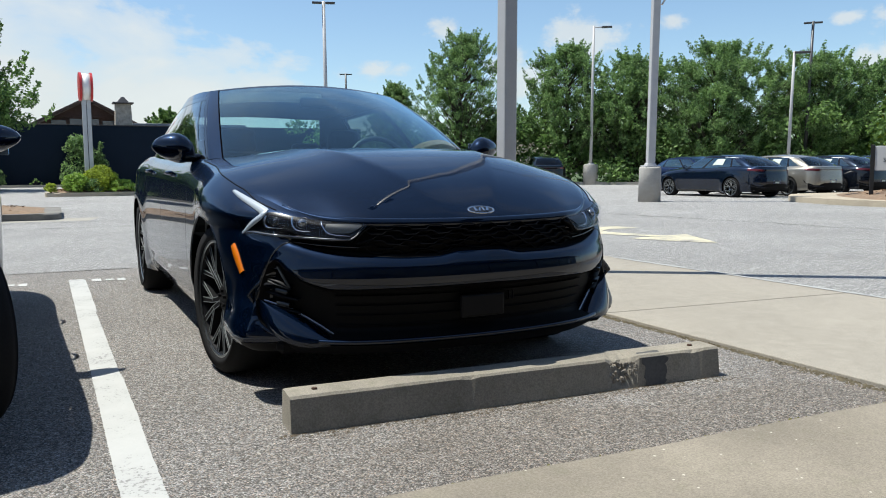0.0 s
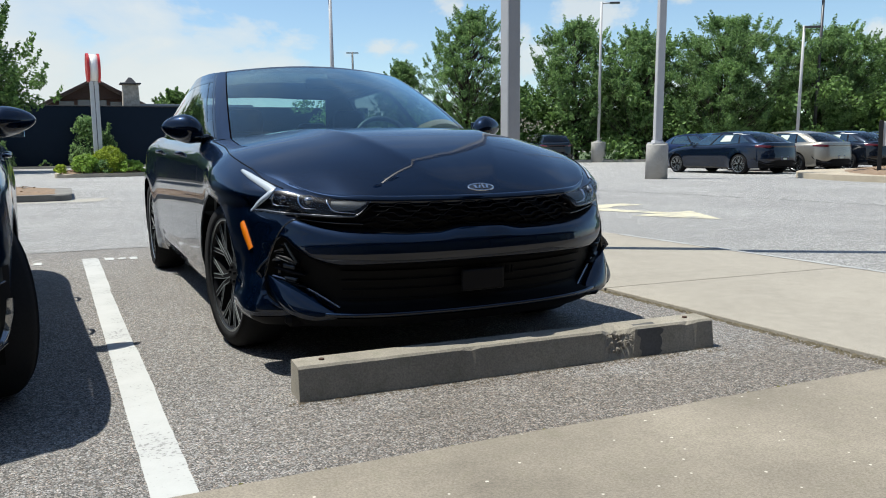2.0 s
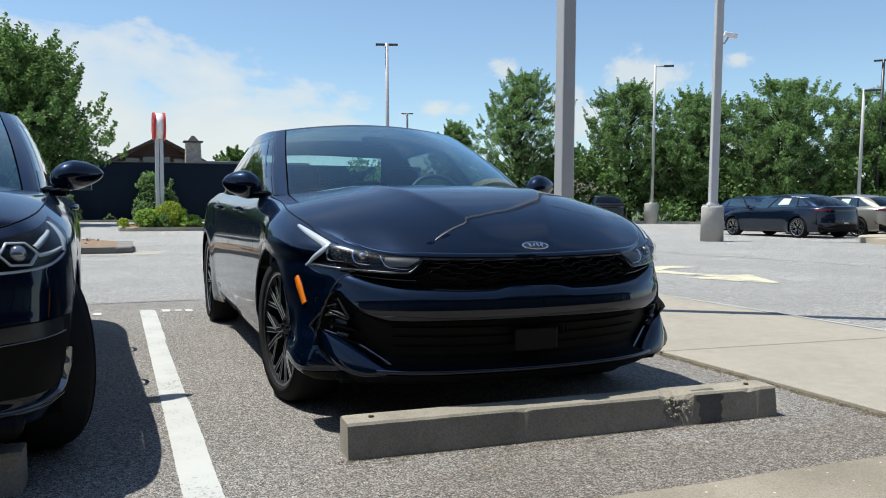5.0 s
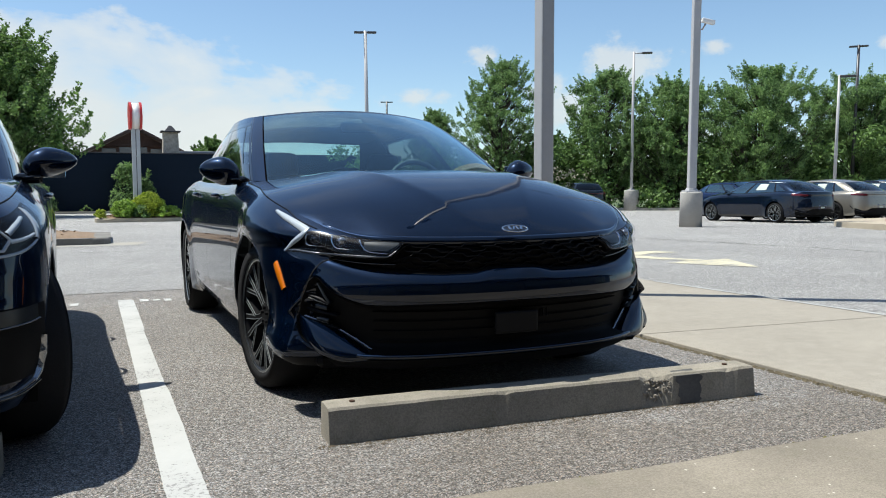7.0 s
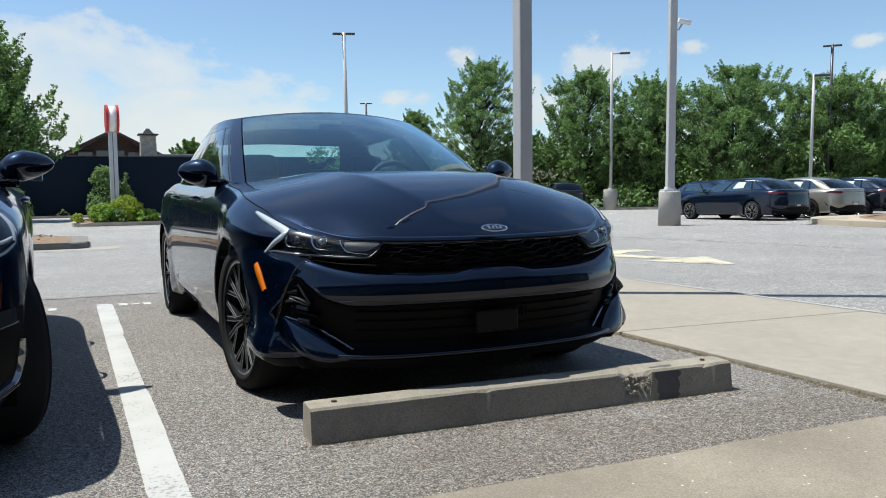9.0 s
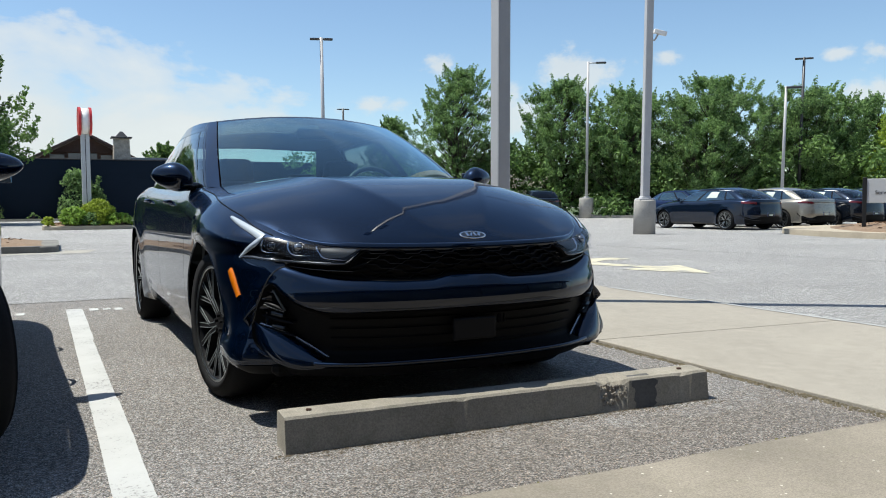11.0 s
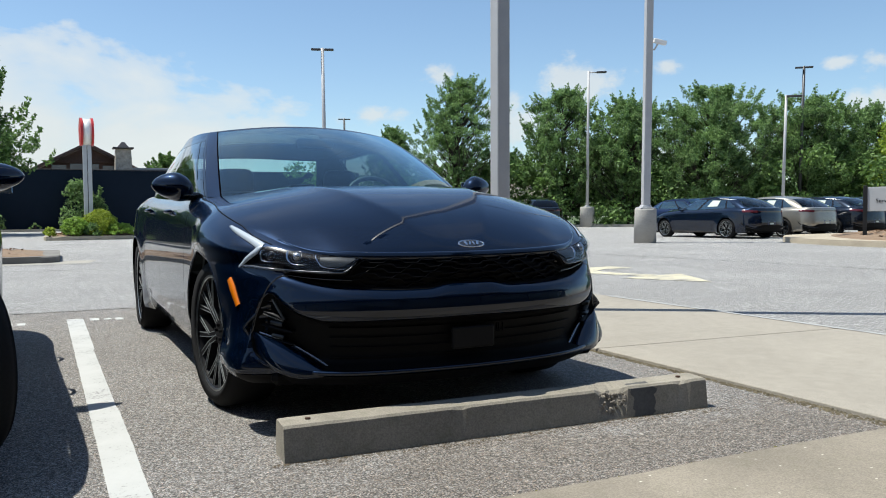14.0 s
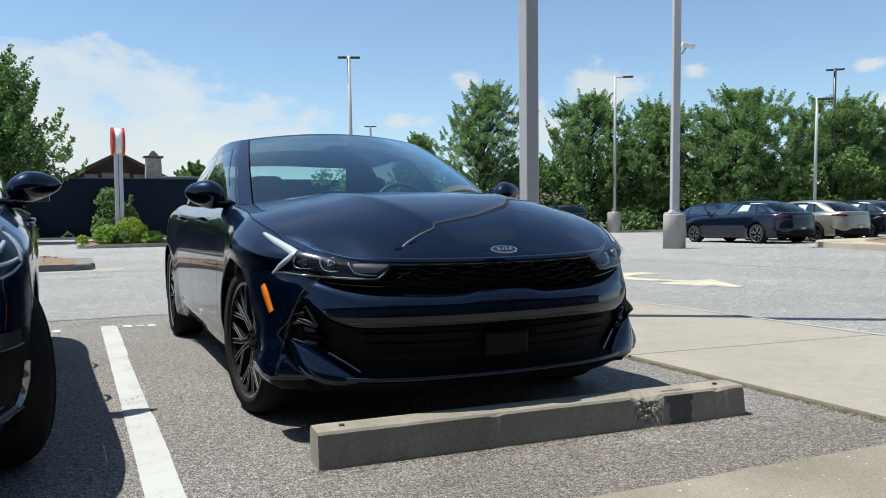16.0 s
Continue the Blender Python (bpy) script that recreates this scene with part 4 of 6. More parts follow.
def shrub(x, y, w, h, seed, mat, label, leaf=0.05, per=2000, z0=0.16, cone=False, n=36):
    rng = random.Random(seed)
    th = empty("shrub", x, y, z0, label, "shrub", "shrubs")
    clumps = []
    for i in range(n):
        k = rng.random()
        a = rng.uniform(0, math.tau)
        if cone:
            rr = w / 2 * (1 - k) ** 0.7 * rng.uniform(0.2, 0.8)
            z = h * (0.08 + 0.86 * k)
            cr = w * 0.22 * (1.1 - 0.7 * k)
        else:
            rr = w / 2 * math.cos(k * 1.45) * rng.uniform(0.35, 0.9) ** 0.6
            z = h * (0.12 + 0.74 * math.sin(k * 1.5))
            cr = min(w, h) * rng.uniform(0.16, 0.25)
        clumps.append(((math.cos(a) * rr, math.sin(a) * rr, z), cr))
    wood = bmesh.new()
    for i in range(5):
        a = i * math.tau / 5
        tube([(0, 0, -0.05), (math.cos(a) * w * 0.12, math.sin(a) * w * 0.12, h * 0.35), (math.cos(a) * w * 0.2, math.sin(a) * w * 0.2, h * 0.7)], [0.02, 0.015, 0.005], wood, 5)
    part("stems", wood, M_BARK, th)
    part("foliage", leaf_cloud(rng, clumps, per, leaf), mat, th)
    return th


def shrubs():
    shrub(0.04, 31.25, 1.28, 1.02, 51, M_LEAFY, "clipped yellow-green shrub in the sign bed", leaf=0.035, per=4200, n=90)
    shrub(-0.86, 30.95, 1.05, 0.72, 52, M_LEAFB, "feathery bright green shrub in the sign bed", leaf=0.06, per=2600, n=60)
    shrub(-0.22, 30.72, 0.66, 0.52, 53, M_LEAF, "small round green shrub in the sign bed", leaf=0.035, per=5200, n=50)
    shrub(0.78, 30.85, 1.22, 0.50, 54, M_LEAFB, "low green shrub in the sign bed", leaf=0.04, per=4200, n=60)
    shrub(-1.78, 30.85, 0.46, 0.38, 55, M_LEAFY, "small yellow-green shrub in the sign bed", leaf=0.03, per=5200, n=40)
    shrub(-0.15, 57.5, 2.3, 3.7, 56, M_LEAF, "tall green shrub against the dark wall", leaf=0.085, per=520, z0=0.1, n=38)
    shrub(1.25, 57.5, 1.5, 3.2, 57, M_LEAF, "narrow dark conifer against the dark wall", leaf=0.08, per=600, z0=0.1, cone=True)
    shrub(-5.8, 57.5, 1.8, 2.0, 58, M_LEAF, "green shrub against the dark wall", leaf=0.08, per=420, z0=0.1)
    for i, x in enumerate((-7.0, -5.0, -2.9, -0.7)):
        shrub(x, 57.0, 0.8, 0.5, 60 + i, M_LEAF, "small clipped shrub before the dark wall", leaf=0.06, per=900, z0=0.1, n=10)
    shrub(43.5, 25.8, 5.6, 8.9, 59, M_LEAFC, "tall bright green columnar conifer", leaf=0.10, per=520, z0=0.1, cone=True, n=150)


woods()
shrubs()


def closing_walls():
    """Unseen dealership front behind the camera, plain, with glass; darkened for the paint's reflections."""
    th = empty("showroom_building", 0, -9.0, 0, "unseen plain showroom front with dark glass, darkened for reflections", "building", kind="structure")
    part("wall", box(46, 0.4, 6.0, (4, -0.2, 3.0), 0.02), material("showroom_panels", (0.07, 0.068, 0.066), 0.5, var=0.06), th)
    for i in range(9):
        part("window", box(3.6, 0.06, 3.0, (-14 + 4.1 * i, 0.04, 1.6), 0.01), M_DIMGLASS, th, "dark showroom glass")
    # overhang added out of view to shade the wall that the car mirrors
    part("canopy", box(46, 2.4, 0.4, (4, 1.2, 3.9), 0.03), M_DARKMETAL, th)


closing_walls()


# ---- cars ----
def curve(*pts):
    """A smooth curve through (x, y) points that does not overshoot; takes numbers or arrays."""
    xs, ys = np.array([p[0] for p in pts], float), np.array([p[1] for p in pts], float)
    h = np.diff(xs)
    d = np.diff(ys) / h
    m = np.zeros(len(xs))
    m[0], m[-1] = d[0], d[-1]
    for i in range(1, len(xs) - 1):
        if d[i - 1] * d[i] > 0:
            w1, w2 = 2 * h[i] + h[i - 1], h[i] + 2 * h[i - 1]
            m[i] = (w1 + w2) / (w1 / d[i - 1] + w2 / d[i])

    def at(x):
        x = np.clip(np.asarray(x, float), xs[0], xs[-1])
        i = np.clip(np.searchsorted(xs, x, side="right") - 1, 0, len(h) - 1)
        t = (x - xs[i]) / h[i]
        return ((1 + 2 * t) * (1 - t) ** 2 * ys[i] + t * (1 - t) ** 2 * h[i] * m[i] + t * t * (3 - 2 * t) * ys[i + 1] + t * t * (t - 1) * h[i] * m[i + 1])
    return at


def sstep(x, a, b):
    t = np.clip((np.asarray(x, float) - a) / (b - a), 0, 1)
    return t * t * (3 - 2 * t)


def catmull(pts, per=24):
    """Dense points of a smooth line through pts (n x d)."""
    p = np.array(pts, float)
    out = []
    for i in range(len(p) - 1):
        a, b = p[i], p[i + 1]
        before = p[i - 1] if i else a - (b - a)
        after = p[i + 2] if i + 2 < len(p) else b + (b - a)
        t = np.linspace(0, 1, per, endpoint=False)[:, None]
        out.append(0.5 * (2 * a + (b - before) * t + (2 * before - 5 * a + 4 * b - after) * t ** 2 + (3 * a - before - 3 * b + after) * t ** 3))
    return np.vstack(out + [p[-1:]])


class Shell:
    """The lower body: a plan outline with an upright profile on each place of it."""

    def __init__(self, s):
        half = [(0, -0.900), (0.22, -0.888), (0.42, -0.852), (0.58, -0.785), (0.718, -0.68), (0.812, -0.53), (0.872, -0.36), (0.903, -0.14),
                (0.912, 0.15), (0.912, 0.8), (0.914, 1.6), (0.920, 2.4), (0.930, 2.9), (0.922, 3.18), (0.885, 3.46), (0.80, 3.70), (0.63, 3.85), (0.34, 3.925), (0, 3.945)]
        if s["tail"]:
            half[-7:] = [(0.925, 2.85), (0.905, 3.12), (0.850, 3.38), (0.745, 3.60), (0.575, 3.745), (0.30, 3.825), (0, 3.845)]
        if s["blunt"]:
            half = [(x, -0.5 + (y + 0.5) * 0.52 if y < -0.5 else y) for x, y in half]
        mir = [(-x, y) for x, y in half[1:3]][::-1] + half + [(-x, y) for x, y in half[-3:-1]][::-1]
        d = catmull(mir, 40)[80:-80]
        d[0, 0] = d[-1, 0] = 0
        seg = np.hypot(*np.diff(d, axis=0).T)
        self.a = np.r_[0, np.cumsum(seg)]
        self.X, self.Y = d[:, 0] * s["wide"], d[:, 1]
        t = np.gradient(d, axis=0)
        t /= np.linalg.norm(t, axis=1)[:, None]
        self.N = np.stack([-t[:, 1], t[:, 0]], 1) * -1
        self.N[:, 0], self.N[:, 1] = t[:, 1], -t[:, 0]
        self.len = self.a[-1]
        self.s = s
        self.top_y = curve((-0.90, 0.690), (-0.78, 0.705), (-0.66, 0.733), (-0.50, 0.781), (-0.3, 0.831), (0, 0.885), (0.35, 0.923), (0.7, 0.948),
                           (1.5, 0.962), (2.4, 0.985), (3.2, 1.005), (3.7, 1.000), (3.945, 0.985))
        if s["blunt"]:
            self.top_y = curve((-0.72, 0.785), (-0.66, 0.800), (-0.50, 0.833), (-0.3, 0.862), (0, 0.900), (0.35, 0.930), (0.7, 0.950), (1.5, 0.962), (2.4, 0.985), (3.2, 1.01), (3.7, 1.03), (3.945, 1.045))
        self.side = curve((0.10, -0.12), (0.17, -0.085), (0.21, -0.055), (0.25, -0.030), (0.29, -0.014), (0.33, -0.008), (0.38, 0.002), (0.50, 0.006), (0.60, 0.004), (0.665, 0.001), (0.72, -0.003), (0.78, -0.008), (0.85, -0.0145), (0.93, -0.023), (1.2, -0.05))
        self.flare = curve((0.19, 0.0), (0.23, 0.024), (0.27, 0.042), (0.31, 0.045), (0.36, 0.039), (0.50, 0.017), (0.60, 0.005), (0.68, 0.0))
        self.front = curve((0.10, -0.16), (0.20, -0.07), (0.225, -0.028), (0.255, -0.012), (0.30, -0.034), (0.42, -0.012), (0.485, 0.0), (0.52, -0.004), (0.57, -0.022), (0.64, -0.040), (0.70, -0.060), (0.8, -0.1))
        self.rear = curve((0.10, -0.14), (0.22, -0.07), (0.35, -0.02), (0.5, 0.0), (0.62, -0.008), (0.74, -0.020), (0.88, -0.034), (0.95, -0.030), (1.03, -0.008), (1.06, -0.008))
        self.fin = curve((0.19, 0.050), (0.22, 0.078), (0.25, 0.086), (0.28, 0.080), (0.34, 0.052), (0.40, 0.020), (0.44, 0.008), (0.50, 0.0))
        # grille, lower intake: lower and upper rim along the outline
        self.gl_lo = curve((0, 0.580), (0.09, 0.578), (0.20, 0.562), (0.30, 0.562), (0.47, 0.571), (0.56, 0.578), (0.66, 0.592), (0.79, 0.620))
        self.gl_hi = curve((0, 0.682), (0.3, 0.684), (0.452, 0.686), (0.53, 0.626), (0.60, 0.626), (0.70, 0.631), (0.79, 0.626))
        self.in_lo = curve((0, 0.262), (0.535, 0.262), (0.66, 0.266), (0.775, 0.278), (0.845, 0.286), (0.893, 0.325), (0.915, 0.392))
        self.in_hi = curve((0, 0.450), (0.58, 0.447), (0.68, 0.468), (0.775, 0.515), (0.835, 0.552), (0.868, 0.520), (0.893, 0.465), (0.915, 0.400))

    def ax(self, x):
        n = len(self.X) // 4
        return float(np.interp(x, self.X[:n], self.a[:n]))

    def ay(self, y):
        return float(np.interp(y, self.Y, self.a))

    def plan(self, a):
        return np.interp(a, self.a, self.X), np.interp(a, self.a, self.Y)

    def ztop(self, a):
        return self.top_y(self.plan(a)[1])

    def zbot(self, a):
        y = self.plan(a)[1]
        z = 0.205 + 0.03 * sstep(y, -0.5, -0.9) + 0.06 * sstep(y, 3.4, 3.9) - 0.015 * sstep(np.abs(y - 1.42), 1.1, 0.9)
        for yc in (0.0, 2.85):
            q = self.s["arch"] ** 2 - (y - yc) ** 2
            z = np.where(q > 0, np.maximum(z, 0.335 + np.sqrt(np.maximum(q, 0))), z)
        return z

    def offset(self, a, z):
        x, y = self.plan(a)
        wf = sstep(y, -0.42, -0.78)
        wr = sstep(y, 3.45, 3.85)
        o = self.side(z) * (1 - wf) * (1 - wr) + self.front(z) * wf + self.rear(z) * wr
        # door sills that draw in between the wheels
        o = o - (0.15 if self.s["front"] else 0.5) * self.flare(z) * sstep(y, 0.22, 0.50) * sstep(y, 2.62, 2.35)
        # flares round the wheels
        for yc in (0.0, 2.85):
            r = np.hypot(y - yc, z - 0.335)
            k = np.exp(-((np.maximum(r, 0.36) - 0.36) / 0.13) ** 2) * (1 - wf) * (1 - wr)
            o = o * (1 - (0.05 if yc == 0 else 0.75) * k) + (0.0 if yc == 0 else 0.014) * k
        # shoulder rounding towards the top edge
        u = np.clip(self.ztop(a) - z, 0, None)
        deep = 0.088 * (1 - wf) * (1 - wr) + 0.030 * wf + 0.03 * wr
        w = 0.115 * (1 - wf) + 0.035 * wf
        o = o - deep * np.clip(1 - u / w, 0, 1) ** 2
        # recesses of grille, lower intake and corner pockets
        if self.s["front"]:
            e = 0.010
            g = sstep(z, self.gl_lo(a) - e * 0.3, self.gl_lo(a) + e) * sstep(z, self.gl_hi(a) + e * 0.2, self.gl_hi(a) - e) * sstep(a, 0.79, 0.76)
            o = o - 0.036 * g
            g = sstep(z, self.in_lo(a) - 0.003, self.in_lo(a) + 0.014) * sstep(z, self.in_hi(a) + 0.003, self.in_hi(a) - 0.016) * sstep(a, 0.915, 0.885)
            o = o - 0.052 * g
            # rounded shelf that leads up to the grille
            o = o - 0.017 * np.clip(1 - (self.gl_lo(a) - z) / 0.034, 0, 1) ** 2 * sstep(a, 0.86, 0.78) * sstep(z, self.gl_lo(a) + 0.045, self.gl_lo(a) + 0.01)
            # blade at the bumper corner
            rear = sstep(a, 1.16, 0.97)
            o = o + self.fin(z) * sstep(a, 0.80, 0.955) * (rear + (1 - rear) * 0.5 * sstep(z, 0.36, 0.30)) * sstep(a, 1.40, 1.20)
            # tucked lamp corner
            o = o - 0.012 * np.exp(-((a - 0.93) / 0.20) ** 2) * sstep(z, 0.60, 0.70) + 0.030 * sstep(a, 0.58, 0.90) * sstep(a, 1.75, 1.35) * sstep(z, 0.655, 0.735)
        return o

    def at(self, a, z, off=0.0, side=1):
        a, z = np.asarray(a, float), np.asarray(z, float)
        x, y = self.plan(a)
        nx, ny = np.interp(a, self.a, self.N[:, 0]), np.interp(a, self.a, self.N[:, 1])
        o = self.offset(a, z) + off
        return np.stack([side * (x + nx * o), y + ny * o, z + 0 * a], -1)


def grid_faces(rows, cols, flip=False):
    out = []
    for i in range(rows - 1):
        for j in range(cols - 1):
            f = (i * cols + j, i * cols + j + 1, (i + 1) * cols + j + 1, (i + 1) * cols + j)
            out.append(f[::-1] if flip else f)
    return out


def grid_part(name, pts, mat, parent, label="", flip=False, thick=0.0):
    """A smooth sheet from a grid of points; thick: skirts that close its rim inwards."""
    r, c = pts.shape[:2]
    me = mesh_of(name, pts.reshape(-1, 3), grid_faces(r, c, flip), True)
    ob = part(name, me, mat, parent, label)
    if thick:
        mod = ob.modifiers.new("solid", "SOLIDIFY")
        mod.thickness, mod.offset = thick, -1
    return ob


def ribbon(shell, pts, width, off, name, mat, parent, side=1, label="", base=0.0, per=10, smooth=True):
    """A raised band along a line of (a, z) on the body."""
    line = catmull(pts, per) if smooth else np.array(pts, float)
    w = np.array(width if isinstance(width, (list, tuple)) else [width] * 2, float)
    k = np.linspace(0, 1, len(line))
    ww = np.interp(k, np.linspace(0, 1, len(w)), w)
    t = np.gradient(line, axis=0)
    t /= np.linalg.norm(t, axis=1)[:, None] + 1e-9
    n = np.stack([-t[:, 1], t[:, 0]], 1)
    rows = []
    for q, o in ((-0.5, base), (-0.42, off), (0.42, off), (0.5, base)):
        p = line + n * (ww * q)[:, None]
        rows.append(shell.at(p[:, 0], p[:, 1], o, side))
    pts3 = np.stack(rows, 1)
    return grid_part(name, pts3, mat, parent, label, flip=side < 0)


def panel(shell, a0, a1, zlo, zhi, off, name, mat, parent, side=1, label="", n=(24, 8), base=None):
    """A sheet on the body between two curves of height."""
    a = np.linspace(a0, a1, n[0])
    lo, hi = (np.array([f(v) for v in a]) if callable(f) else np.full(n[0], f) for f in (zlo, zhi))
    k = np.linspace(0, 1, n[1])
    z = lo[None] + (hi - lo)[None] * k[:, None]
    pts = shell.at(np.repeat(a[None], n[1], 0), z, off, side)
    return grid_part(name, pts, mat, parent, label, flip=side < 0)


def tyre_mesh(r=0.329, rim=0.257, w=0.118):
    prof = [(rim - 0.006, -w * 0.75), (rim + 0.004, -w * 0.92), (rim + 0.04, -w), (r - 0.035, -w * 0.97), (r - 0.012, -w * 0.86), (r, -w * 0.70), (r + 0.001, 0),
            (r, w * 0.70), (r - 0.012, w * 0.86), (r - 0.035, w * 0.97), (rim + 0.04, w), (rim + 0.004, w * 0.92), (rim - 0.006, w * 0.75)]
    n, m = 64, len(prof)
    v = [(x, rr * math.cos(t), rr * math.sin(t)) for t in [math.tau * i / n for i in range(n)] for rr, x in prof]
    f = [(i * m + j, i * m + j + 1, ((i + 1) % n) * m + j + 1, ((i + 1) % n) * m + j) for i in range(n) for j in range(m - 1)]
    return mesh_of("tyre", v, f, True)


def lathe(prof, n=48):
    m = len(prof)
    v = [(x, rr * math.cos(t), rr * math.sin(t)) for t in [math.tau * i / n for i in range(n)] for rr, x in prof]
    f = [(i * m + j, i * m + j + 1, ((i + 1) % n) * m + j + 1, ((i + 1) % n) * m + j) for i in range(n) for j in range(m - 1)]
    return mesh_of("lathe", v, f, True)


M_TYRE = material("tyre_rubber", (0.010, 0.010, 0.011), 0.85, spec=0.2, var=0.2, bump=0.15, bump_scale=120)
M_RIMD = material("dark_rim_paint", (0.008, 0.008, 0.009), 0.5, 0.0, spec=0.1, var=0.05)
M_RIMS = material("machined_rim_edge", (0.34, 0.36, 0.37), 0.30, 1.0, var=0.05)
M_RIMEDGE = material("bright_spoke_edge", (0.17, 0.185, 0.19), 0.4, 0.0, var=0.05)
M_BRAKE = material("brake_disc_steel", (0.20, 0.20, 0.21), 0.35, 1.0, var=0.1)
M_GLOSSBLK = material("gloss_black_trim", (0.006, 0.006, 0.007), 0.08, var=0.1, coat=0.5)
M_MATBLK = material("matt_black_trim", (0.004, 0.004, 0.0045), 0.6, spec=0.10, var=0.15)
M_CHROME = material("satin_chrome", (0.62, 0.63, 0.65), 0.12, 1.0, var=0.04)
M_DRL = material("daytime_lamp_band", (0.40, 0.44, 0.48), 0.25, 0.0, var=0.03, coat=0.8)
M_AMBER = material("amber_lens", (0.80, 0.20, 0.004), 0.25, var=0.08, coat=0.5)
M_REDLENS = material("red_lens", (0.085, 0.005, 0.008), 0.15, var=0.08, coat=0.5)
M_LAMPGL = material("lamp_bowl", (0.30, 0.31, 0.33), 0.12, 0.8, var=0.06)
M_SEAT = material("dark_seat_leather", (0.018, 0.018, 0.020), 0.6, var=0.2)
M_DASH = material("dash_plastic", (0.007, 0.007, 0.008), 1.0, spec=0.0, var=0.15)
M_FRIT = material("black_glass_border", (0.003, 0.003, 0.004), 1.0, spec=0.0, var=0.1)
M_GLASS = glass_material("windscreen_glass", (0.70, 0.95, 0.98), 2.4, (0.78, 0.97, 1.0))
M_CLEAR = glass_material("rear_glass", (0.70, 0.86, 0.86), 1.2)
M_TINT = glass_material("tinted_side_glass", (0.26, 0.30, 0.30), 1.3)
M_SKYGL = glass_material("sky_lit_side_glass", (0.22, 0.28, 0.30), 5.0, (0.75, 0.95, 1.0))
M_TINT2 = glass_material("front_side_glass", (0.42, 0.52, 0.54), 1.3)
M_LAMPBLK = material("lamp_housing_black", (0.004, 0.004, 0.005), 0.22, spec=0.14, var=0.1)
M_BEZ = material("dark_bezel", (0.10, 0.105, 0.115), 0.25, 0.7, var=0.06)
M_LENS = glass_material("headlamp_lens", (0.85, 0.87, 0.90), 0.35)
M_PRIV = glass_material("privacy_glass", (0.02, 0.022, 0.022), 0.8)
M_SMOKE = material("smoky_lamp_plastic", (0.022, 0.025, 0.028), 0.32, 0.2, var=0.15)
M_DARKRED = material("dark_red_lens", (0.05, 0.006, 0.008), 0.2, var=0.08, coat=0.5)
M_STRIP = material("bright_roof_strip", (0.80, 0.81, 0.82), 0.34, 1.0, var=0.04)
M_DARKPL = material("dark_blue_plate", (0.03, 0.05, 0.12), 0.4, var=0.1)
M_STICKER = material("white_window_sticker", (0.50, 0.55, 0.50), 0.6, var=0.05)
M_GRILLE = material("satin_black_grille", (0.004, 0.004, 0.005), 0.45, spec=0.10, var=0.1)
M_PLATE = material("plate_holder_plastic", (0.007, 0.007, 0.008), 0.5, spec=0.12, var=0.1)


def paint(name, color, flake=0.35):
    """Metallic lacquer: dark base with fine flake and clear coat, faint dust."""
    m = bpy.data.materials.new(name)
    m.use_nodes = True
    t = m.node_tree
    t.nodes.clear()
    mk = nodes_of(t)
    co = mk("TexCoord").outputs["Object"]
    fl = mk("TexVoronoi", {"Vector": co, "Scale": 1400.0})
    dust = mk("TexNoise", {"Vector": co, "Scale": 5.0, "Detail": 7.0, "Roughness": 0.7})
    k = mk("MapRange", {"Value": mk("SeparateColor", {0: fl.outputs["Color"]}).outputs[0], "To Min": 1 - flake, "To Max": 1 + flake})
    c = mk("VectorMath", {0: color, "Scale": k.outputs[0]}, operation="SCALE")
    dr = mk("MapRange", {"Value": dust.outputs["Fac"], "From Min": 0.35, "From Max": 0.75, "To Min": 0.012, "To Max": 0.060})
    p = mk("BsdfPrincipled", {"Base Color": c.outputs[0], "Metallic": 0.6, "Roughness": 0.34, "Specular IOR Level": 0.06, "Specular Tint": (0.55, 0.68, 0.92, 1), "Coat Weight": 1.0, "Coat Roughness": dr.outputs[0], "Coat IOR": 1.50})
    mk("OutputMaterial", {"Surface": p.outputs[0]})
    return m


WHEELS = {}


